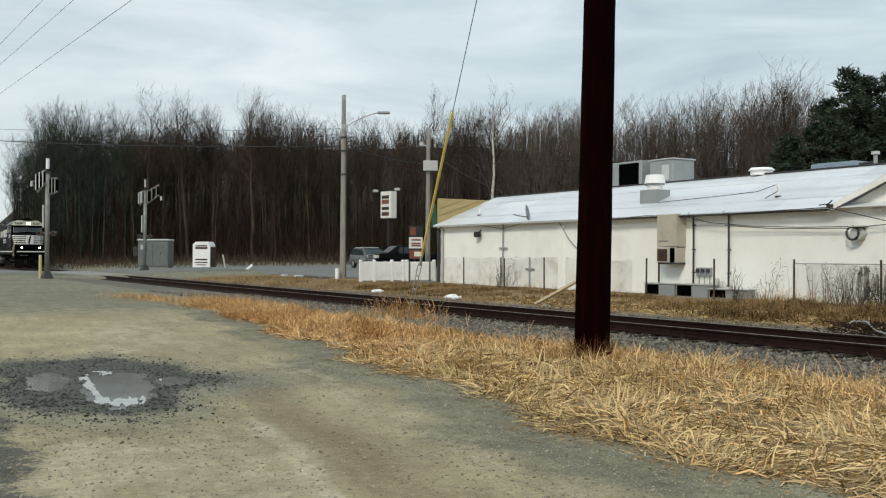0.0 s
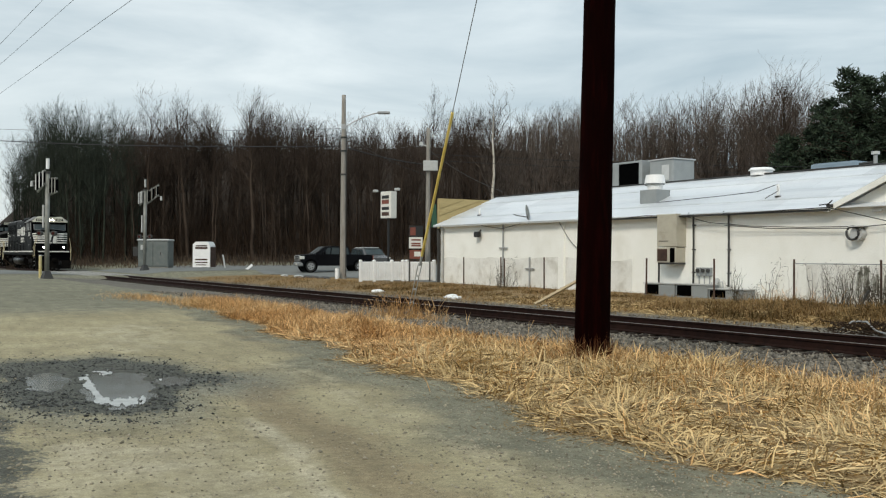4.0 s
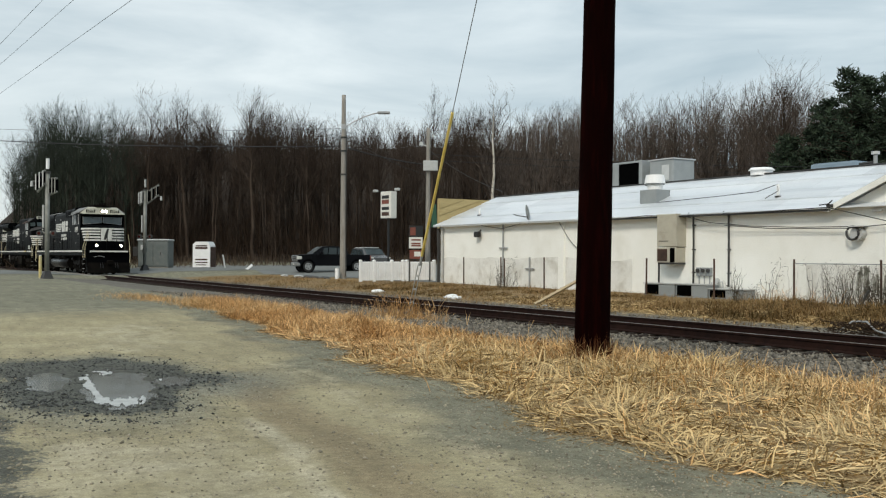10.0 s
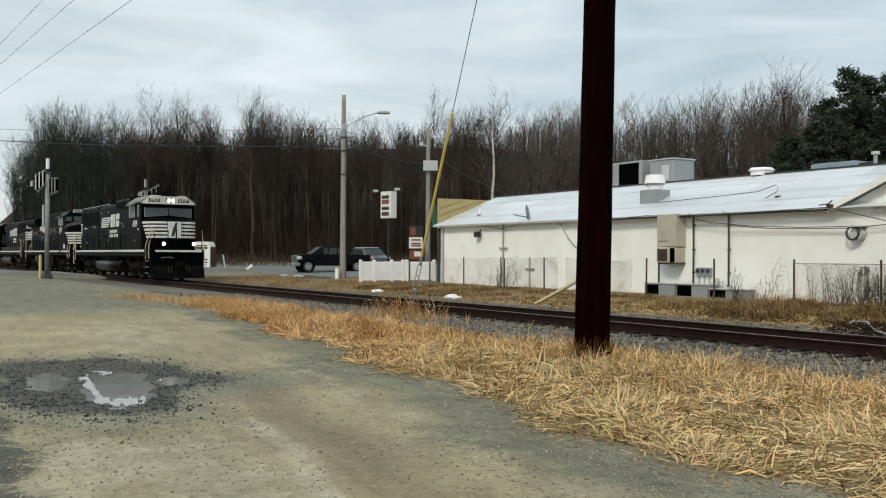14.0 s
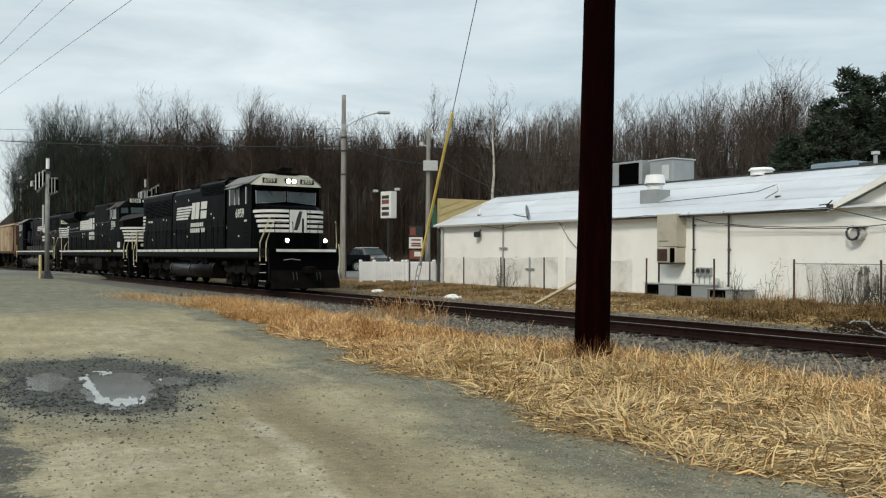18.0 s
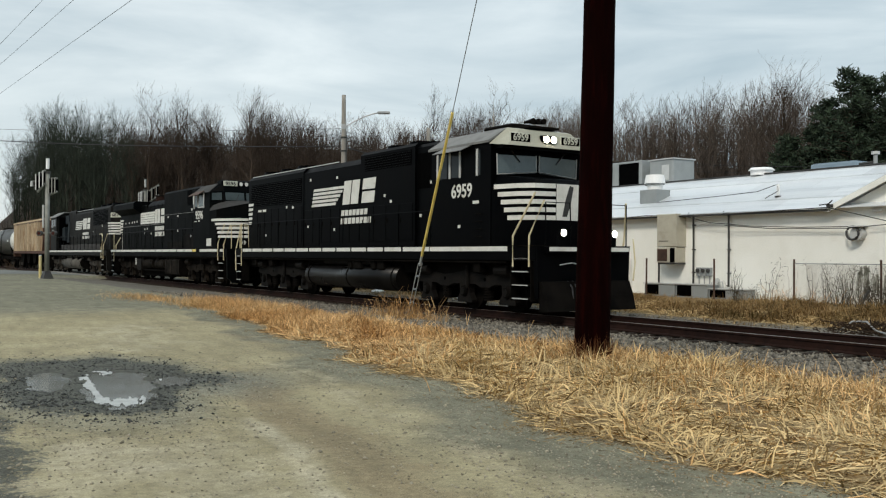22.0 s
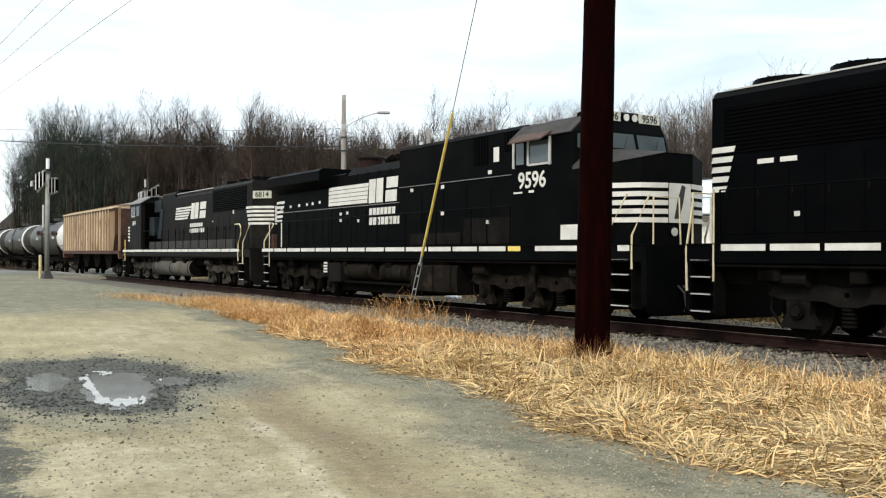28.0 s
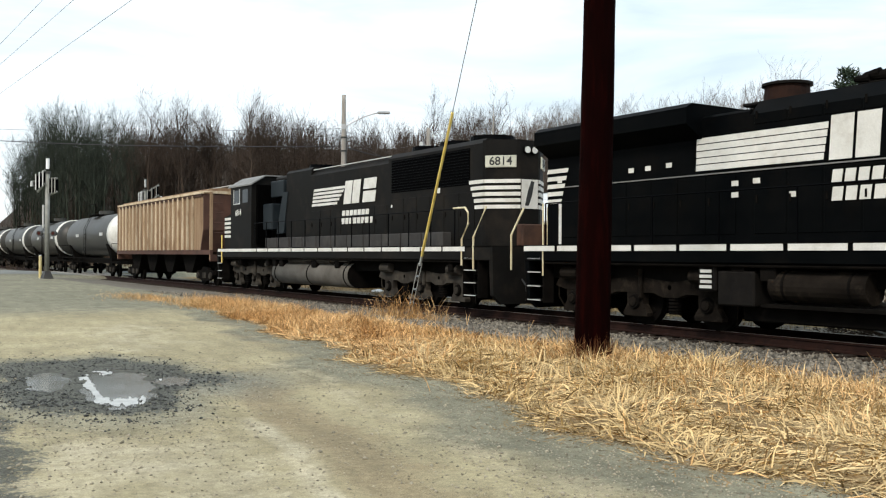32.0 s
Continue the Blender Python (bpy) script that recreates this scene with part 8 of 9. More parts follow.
def build_tank(label, L=16.4, white_head=True, bands=()):
    t = thing("tank_car", label, "tank car", "freight cars of the train")
    part("centre_sill", boxbm(-L + 0.6, -0.6, -0.4, 0.4, 0.8, 1.15), M_UNDER, t)
    coupler(t, -0.7, 1)
    coupler(t, -L + 0.7, -1)
    r, zc = 1.42, 2.72
    prof = [(-1.15, 0.0), (-1.25, 0.6), (-1.5, 1.1), (-1.95, 1.36), (-2.4, r), (-L + 2.4, r), (-L + 1.95, 1.36), (-L + 1.5, 1.1), (-L + 1.25, 0.6), (-L + 1.15, 0.0)]
    n = 28

    def shell(pr, grow=0.0):
        bm = bmesh.new()
        rings = []
        for x, q in pr:
            q = q + grow if q > 0.01 else 0.012
            rings.append([bm.verts.new((x, q * math.cos(2 * math.pi * j / n), zc + q * math.sin(2 * math.pi * j / n))) for j in range(n)])
        for a, b in zip(rings, rings[1:]):
            for j in range(n):
                bm.faces.new((a[j], a[(j + 1) % n], b[(j + 1) % n], b[j]))
        bm.faces.new(rings[0])
        bm.faces.new(list(reversed(rings[-1])))
        bmesh.ops.recalc_face_normals(bm, faces=bm.faces[:])
        return bm
    part("tank", shell(prof), M_TANKBLK, t, "dark weathered tank shell", smooth=True)
    if white_head:
        part("head", shell(prof[:5], 0.006), M_WHITE, t, "white tank head", smooth=True)
    for x0, x1 in bands:
        part("band", shell([(x0, r), (x1, r)], 0.008), M_WHITE, t, "white tank band", smooth=True)
    d = part("dome", discbm((-L / 2, 0, zc + r + 0.12), 0.5, 0.4, "z", 18), M_TANKBLK, t, "valve dome")
    part("platform", boxbm(-L / 2 - 1.1, -L / 2 + 1.1, -1.0, 1.0, zc + r - 0.02, zc + r + 0.04), M_UNDER, t)
    grab(t, [(-L / 2 - 1.0, -0.95, zc + r), (-L / 2 - 1.0, -0.95, zc + r + 0.75), (-L / 2 + 1.0, -0.95, zc + r + 0.75), (-L / 2 + 1.0, -0.95, zc + r)], 0.02, M_UNDER, "dome railing")
    for x in (-L / 2 - 0.3, -L / 2 + 0.3):
        part("ladder_rail", tubebm([(x, -1.45, 1.2), (x, -1.45, 3.2), (x, -1.0, zc + r)], 0.02, 5), M_UNDER, t)
    for k in range(7):
        part("ladder_rung", tubebm([(-L / 2 - 0.3, -1.45, 1.3 + k * 0.3), (-L / 2 + 0.3, -1.45, 1.3 + k * 0.3)], 0.015, 5), M_UNDER, t)
    for x in (-2.8, -L + 2.8):
        part("saddle", prismbm([(-1.0, 1.1), (1.0, 1.1), (1.3, 2.1), (-1.3, 2.1)], "x", x - 0.3, x + 0.3), M_UNDER, t)
    for x in (-0.9, -L + 0.9):
        part("end_beam", boxbm(x - 0.1, x + 0.1, -1.45, 1.45, 1.0, 1.25), M_UNDER, t)
        grab(t, [(x, -1.45, 1.2), (x, -1.45, 2.1), (x, 1.45, 2.1), (x, 1.45, 1.2)], 0.02, M_UNDER, "end railing")
    part("running_board", boxbm(-L + 0.9, -0.9, -1.5, -1.15, 1.15, 1.19), M_UNDER, t)
    rect = bmesh.new()
    for x in (-4.4, -L + 5.6):
        box(rect, x, x + 0.9, -r - 0.012, -r + 0.05, zc - 0.08, zc + 0.12)
    part("stencil", rect, M_LTGREY, t, "pale stencil block")
    car_truck(t, -2.7)
    car_truck(t, -L + 2.7)
    return t


LOCO1 = build_sd60e()
LOCO2 = build_c40()
LOCO3 = build_sd60()
HOPPER = build_hopper()
TANKS = [build_tank("black tank car with a white painted head", 17.4, True),
         build_tank("dark grey tank car with a pale band", 16.4, False, [(-2.75, -2.05)]),
         build_tank("dark grey tank car with a pale band", 16.4, False, [(-2.75, -2.05)]),
         build_tank("dark weathered tank car with a pale band", 16.4, False, [(-2.75, -2.05)]),
         build_tank("dark weathered tank car", 16.4, False)]
TRAIN = [(LOCO1, 0.0), (LOCO2, 21.7), (LOCO3, 44.0), (HOPPER, 65.7), (TANKS[0], 84.7), (TANKS[1], 102.1), (TANKS[2], 118.5), (TANKS[3], 134.9), (TANKS[4], 151.3)]

# ---- bare winter woods ----
def bare_tree(rng, h, crown=0.4, spread=1.0, limbs=22):
    """Segments (p, q, r0, r1) of a tall bare forest tree."""
    segs = []

    def limb(p, d, length, r, n, curve):
        pts = [np.array(p, float)]
        d = np.array(d, float)
        for _ in range(n):
            d = d + np.array([rng.normal(0, 0.14), rng.normal(0, 0.14), curve])
            d /= np.linalg.norm(d)
            pts.append(pts[-1] + d * length / n)
        for i in range(n):
            segs.append((pts[i], pts[i + 1], r * (1 - i / (n + 0.6)), r * (1 - (i + 1) / (n + 0.6))))
        return pts, d

    r0 = 0.0095 * h + rng.uniform(0, 0.04)
    trunk = [np.array([0, 0, -0.4])]
    lean = rng.normal(0, 0.03, 2)
    n = 9
    for i in range(1, n + 1):
        z = h * i / n
        trunk.append(np.array([lean[0] * z + rng.normal(0, 0.06), lean[1] * z + rng.normal(0, 0.06), z]))
    for i in range(n):
        segs.append((trunk[i], trunk[i + 1], r0 * (1 - i / n) ** 0.8 + 0.015, r0 * (1 - (i + 1) / n) ** 0.8 + 0.012))
    for k in range(limbs):
        f = crown + (0.98 - crown) * (k + rng.uniform(0, 1)) / limbs
        i = min(n - 1, int(f * n))
        p = trunk[i] + (trunk[i + 1] - trunk[i]) * (f * n - i)
        a = rng.uniform(0, 2 * math.pi)
        up = rng.uniform(0.75, 2.0)
        d = np.array([math.cos(a), math.sin(a), up])
        d /= np.linalg.norm(d)
        ln = h * (0.14 + 0.13 * (1 - f)) * rng.uniform(0.7, 1.25) * spread
        rb = r0 * (1 - f) * 0.45 + 0.018
        pts, d = limb(p, d, ln, rb, 3, 0.12)
        for q in range(5):
            b = pts[1 + q % 3] if q < 3 else pts[2]
            a2 = rng.uniform(0, 2 * math.pi)
            e = d + 0.8 * np.array([math.cos(a2), math.sin(a2), rng.uniform(-0.1, 0.9)])
            e /= np.linalg.norm(e)
            sub, e2 = limb(b, e, ln * rng.uniform(0.3, 0.55), rb * 0.42 + 0.006, 2, 0.1)
            for w in range(3):
                a3 = rng.uniform(0, 2 * math.pi)
                g = e2 + 0.7 * np.array([math.cos(a3), math.sin(a3), rng.uniform(0, 0.8)])
                g /= np.linalg.norm(g)
                fin, g2 = limb(sub[1 + w % 2], g, ln * rng.uniform(0.15, 0.32), 0.011, 1, 0)
                for y in range(2):
                    a4 = rng.uniform(0, 2 * math.pi)
                    k2 = g2 + 0.8 * np.array([math.cos(a4), math.sin(a4), rng.uniform(-0.2, 0.8)])
                    segs.append((fin[0] + (fin[1] - fin[0]) * rng.uniform(0.3, 1), fin[1] + k2 * ln * rng.uniform(0.05, 0.14), 0.009, 0.005))
    return segs


def seg_mesh(segs):
    """Three-sided tapered prisms, one for each segment."""
    p = np.array([s[0] for s in segs])
    q = np.array([s[1] for s in segs])
    r0 = np.array([s[2] for s in segs])[:, None]
    r1 = np.array([s[3] for s in segs])[:, None]
    d = q - p
    d /= np.linalg.norm(d, axis=1, keepdims=True) + 1e-9
    ref = np.where(np.abs(d[:, 2:3]) < 0.9, np.array([[0, 0, 1.0]]), np.array([[1.0, 0, 0]]))
    u = np.cross(d, ref)
    u /= np.linalg.norm(u, axis=1, keepdims=True) + 1e-9
    v = np.cross(d, u)
    rows = []
    for base, r in ((p, r0), (q, r1)):
        for j in range(3):
            a = 2 * math.pi * j / 3
            rows.append(base + (u * math.cos(a) + v * math.sin(a)) * r)
    verts = np.stack(rows, 1).reshape(-1, 3)
    n = len(segs)
    off = (np.arange(n) * 6)[:, None, None]
    quad = np.array([[0, 1, 4, 3], [1, 2, 5, 4], [2, 0, 3, 5]])[None]
    faces = (off + quad).reshape(-1, 4)
    # the thinnest twigs are single blades
    thin = np.repeat((r0[:, 0] < 0.0135), 3)
    thin[0::3] = False
    return verts, faces[~thin]


def scatter(templates, spots):
    """Copies of template meshes: spots are (x, y, z, scale, turn, which)."""
    vs, fs, off = [], [], 0
    for x, y, z, s, a, k in spots:
        v, f = templates[k]
        c, n = math.cos(a), math.sin(a)
        r = np.array([[c, -n, 0], [n, c, 0], [0, 0, 1]])
        vs.append(v @ r.T * s + np.array([x, y, z]))
        fs.append(f + off)
        off += len(v)
    return np.concatenate(vs), np.concatenate(fs)


def crown_wave(x):
    """How the skyline of the woods rises and falls."""
    return 0.7 * math.sin(x * 0.55) + 0.5 * math.sin(x * 1.13 + 1.3) + 0.5 * math.sin(x * 0.21 + 0.6)


def build_woods():
    rng = np.random.default_rng(7)
    tall = [seg_mesh(bare_tree(rng, 17.0, rng.uniform(0.3, 0.5), rng.uniform(0.8, 1.2))) for _ in range(9)]
    low = [seg_mesh(bare_tree(rng, rng.uniform(6, 10), rng.uniform(0.08, 0.2), rng.uniform(0.9, 1.4), 16)) for _ in range(5)]
    spots = []
    n = 0
    while n < 380:
        x = rng.uniform(-72, 78)
        y = woods_front(x) + rng.beta(1.0, 1.5) * 30
        if not -0.462 < x / y < 0.56:
            continue
        z = gz(x, y)
        edge = (x / y + 0.462) / 0.03
        top = (rng.uniform(14.0, 16.6) + 1.1 * crown_wave(x)) * (0.7 + 0.3 * min(1.0, max(0.0, edge))) + 0.05 * max(0.0, x - 10)
        top = top * y / 112.0 if x < 10 else top * y / 104.0
        s = max(4.0, top - z) / 17.0
        spots.append((x, y, z, s, rng.uniform(0, 6.28), int(rng.integers(9))))
        n += 1
    n = 0
    while n < 170:
        x = rng.uniform(-66, 70)
        y = woods_front(x) + rng.beta(1.0, 1.6) * 25
        if not -0.468 < x / y < 0.54:
            continue
        spots.append((x, y, gz(x, y), rng.uniform(0.6, 1.1), rng.uniform(0, 6.28), 9 + int(rng.integers(5))))
        n += 1
    def stand(s):
        k = s[0] / s[1] + 0.03 * math.sin(s[1] * 3.0)
        return 0 if k < -0.34 else (1 if k < 0.045 else 2)
    # the leftmost stand takes the bark dimmed for lens falloff
    for side, material, label in ((0, M_DIMBARK, "dense winter woods with bark dimmed towards the left edge"), (1, M_BARK, "dense bare brown winter woods"), (2, M_GREYBARK, "dense bare greyish winter woods behind the building")):
        v, f = scatter(tall + low, [s for s in spots if stand(s) == side])
        tagged(raw("woods", v, f, material), label, "trees", kind="stuff")
    # slender far trees on the crest, thick enough to close the skyline
    segs = []
    n = 0
    while n < 4200:
        x = rng.uniform(-75, 100)
        y = woods_front(x) + rng.uniform(30, 62)
        if not -0.46 < x / y < 0.55:
            continue
        n += 1
        z = gz(x, y)
        edge = min(1.0, max(0.0, (x / y + 0.462) / 0.03))
        top = (14.4 + 1.3 * crown_wave(x * 1.3 + 9) + 0.05 * max(0.0, x - 10)) * (0.75 + 0.25 * edge) * y / (112.0 if x < 10 else 104.0) + rng.normal(0, 0.9)
        h = top - z
        if h < 0.8:
            continue
        p = np.array([x, y, z - 0.2])
        q = p + np.array([rng.normal(0, 0.04), rng.normal(0, 0.04), 1]) * h
        segs.append((p, q, 0.05, 0.012))
        for w in range(5):
            b = p + (q - p) * rng.uniform(0.3, 0.95)
            a = rng.uniform(0, 6.28)
            segs.append((b, b + np.array([math.cos(a) * 0.35, math.sin(a) * 0.35, 1.0]) * rng.uniform(0.6, 1.8), 0.018, 0.006))
    v, f = seg_mesh(segs)
    tagged(raw("far_woods", v, f, M_DARKBARK), "far bare trees on the wooded rise", "trees", kind="stuff")
    # thin saplings and brush along and inside the edge
    segs = []
    for k in range(9000):
        x = rng.uniform(-66, 70)
        y = woods_front(x) + rng.uniform(-2, 36) * rng.uniform(0, 1)
        if not -0.475 < x / y < 0.54:
            continue
        z = gz(x, y)
        h = rng.uniform(1.2, 7.5) * (0.6 if y < woods_front(x) + 1 else 1)
        p = np.array([x, y, z - 0.1])
        d = np.array([rng.normal(0, 0.18), rng.normal(0, 0.18), 1.0])
        m = p + d * h * 0.55
        e = d + np.array([rng.normal(0, 0.2), rng.normal(0, 0.2), 0])
        r = rng.uniform(0.012, 0.04)
        segs.append((p, m, r, r * 0.7))
        segs.append((m, m + e * h * 0.45, r * 0.7, 0.008))
        for w in range(3):
            a = rng.uniform(0, 6.28)
            b = p + (m - p) * rng.uniform(0.4, 1)
            segs.append((b, b + np.array([math.cos(a) * 0.5, math.sin(a) * 0.5, rng.uniform(0.5, 1.2)]) * h * 0.22, r * 0.5, 0.006))
    v, f = seg_mesh(segs)
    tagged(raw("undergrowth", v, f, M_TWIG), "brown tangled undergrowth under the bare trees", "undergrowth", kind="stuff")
    # tawny brush at the wood's foot
    segs = []
    for k in range(4200):
        x = rng.uniform(-60, 62)
        y = woods_front(x) + rng.normal(-3, 2.5)
        if x < -14 and rng.uniform() < 0.5:
            y = rng.uniform(92, woods_front(x) + 1)
        if not -0.47 < x / y < 0.54:
            continue
        z = gz(x, y)
        h = rng.uniform(0.3, 1.3)
        d = np.array([rng.normal(0, 0.35), rng.normal(0, 0.35), 1.0])
        p = np.array([x, y, z - 0.05])
        segs.append((p, p + d * h, rng.uniform(0.02, 0.05), 0.01))
    v, f = seg_mesh(segs)
    tagged(raw("brush", v, f, M_LITTER), "brown dry brush at the foot of the woods", "brush", kind="stuff")


build_woods()


def standing_tree(x, y, h, seed, material, label, crown=0.4, spread=1.0, limbs=20):
    rng = np.random.default_rng(seed)
    segs = bare_tree(rng, h, crown, spread, limbs)
    t = thing("tree", label, "tree", "trees standing clear of the woods", m=pose(x, y, gz(x, y)))
    v, f = seg_mesh([(p, q, r0 * 1.25, r1 * 1.25) for p, q, r0, r1 in segs[:9]])
    raw("trunk", v, f, material, t)
    v, f = seg_mesh(segs[9:])
    raw("crown", v, f, M_GREYBARK if material is M_PALEBARK else M_BARK, t)


standing_tree(4.75, 90.0, 15.6, 31, M_PALEBARK, "pale-barked bare sycamore before the woods", 0.42, 0.9, 16)
standing_tree(-34.6, 108.0, 17.6, 12, M_BARK, "tall bare tree rising over the woods", 0.5, 1.0, 24)
standing_tree(-29.5, 108.0, 17.3, 13, M_BARK, "tall bare tree rising over the woods", 0.5, 1.0, 24)
standing_tree(-21.5, 106.0, 17.0, 14, M_BARK, "tall bare tree rising over the woods", 0.5, 1.0, 24)
standing_tree(-1.5, 100.0, 16.0, 15, M_BARK, "tall bare tree rising over the woods", 0.5, 1.0, 24)
standing_tree(33.5, 92.0, 17.2, 16, M_BARK, "tall bare tree rising over the woods", 0.5, 1.1, 24)


def pine(x, y, h, seed, bare=0.35):
    rng = np.random.default_rng(seed)
    t = thing("pine_tree", "tall dark green pine above the bare woods", "pine tree", "pines beside the woods", m=pose(x, y, gz(x, y)))
    part("trunk", tubebm([(0, 0, -0.4), (0.1, 0, h * 0.5), (0.05, 0.1, h * 0.97)], 0.24, 8, 0.04), M_BARK, t)
    verts, faces, segs = [], [], []
    k = 0
    for w in range(26):
        f = bare + (1 - bare) * w / 26
        z = h * f
        reach = h * 0.24 * (1 - f) ** 0.7 + 0.6
        for b in range(5):
            a = rng.uniform(0, 6.28)
            ln = reach * rng.uniform(0.55, 1.15)
            tip = np.array([math.cos(a) * ln, math.sin(a) * ln, z + ln * rng.uniform(0.0, 0.35)])
            base = np.array([0, 0, z])
            segs.append((base, tip, 0.04, 0.012))
            for q in range(40):
                c = base + (tip - base) * rng.uniform(0.35, 1.05) + rng.normal(0, 0.16, 3)
                d = rng.normal(0, 1, 3)
                d[2] = abs(d[2]) * 0.6 + 0.1
                d /= np.linalg.norm(d)
                s = np.cross(d, rng.normal(0, 1, 3))
                s /= np.linalg.norm(s) + 1e-9
                ll, ww = rng.uniform(0.25, 0.5), rng.uniform(0.04, 0.09)
                verts += [c - s * ww, c + s * ww, c + d * ll + s * ww * 0.3, c + d * ll - s * ww * 0.3]
                faces.append((k, k + 1, k + 2, k + 3))
                k += 4
    raw("needles", verts, faces, M_PINE, t)
    v, f = seg_mesh(segs)
    raw("branches", v, f, M_BARK, t)["kind"] = "stuff"


for x, y, h, s in ((35.0, 80.0, 16.9, 1), (38.2, 79.0, 16.4, 2), (36.9, 80.5, 16.3, 7), (34.0, 82.5, 14.6, 8), (36.6, 82.0, 14.0, 3), (33.5, 83.5, 12.6, 4), (31.0, 84.0, 11.5, 5), (39.0, 81.5, 13.0, 6)):
    pine(x, y, h, s)


# ---- dry grass, weeds, ballast and pebbles ----
def blades(rng, xy, length, width, elev, droop, lie=None):
    """Bent flat blades, two quads each."""
    n = len(xy)
    a, d = to_ad(xy[:, 0], xy[:, 1])
    z = ground_z(a, d)
    p0 = np.stack([xy[:, 0], xy[:, 1], z - 0.01], 1)
    turn = rng.uniform(0, 2 * math.pi, n) if lie is None else lie
    u = np.stack([np.cos(turn), np.sin(turn), np.zeros(n)], 1)
    s = np.stack([-np.sin(turn), np.cos(turn), np.zeros(n)], 1)
    face = rng.uniform(-0.9, 0.9, n)[:, None]
    s = s * np.cos(face) + np.array([[0, 0, 1.0]]) * np.sin(face)
    up = np.array([[0, 0, 1.0]])
    e0, e1 = elev[:, None], (elev - droop)[:, None]
    L = length[:, None]
    p1 = p0 + 0.5 * L * (np.cos(e0) * u + np.sin(e0) * up)
    p2 = p1 + 0.5 * L * (np.cos(e1) * u + np.sin(e1) * up)
    low = z[:, None] + 0.012
    p2[:, 2:3] = np.maximum(p2[:, 2:3], low)
    w = width[:, None]
    verts = np.stack([p0 - s * w, p0 + s * w, p1 - s * w * 0.85, p1 + s * w * 0.85, p2 - s * w * 0.15, p2 + s * w * 0.15], 1).reshape(-1, 3)
    off = (np.arange(n) * 6)[:, None, None]
    return verts, (off + np.array([[0, 1, 3, 2], [2, 3, 5, 4]])[None]).reshape(-1, 4)


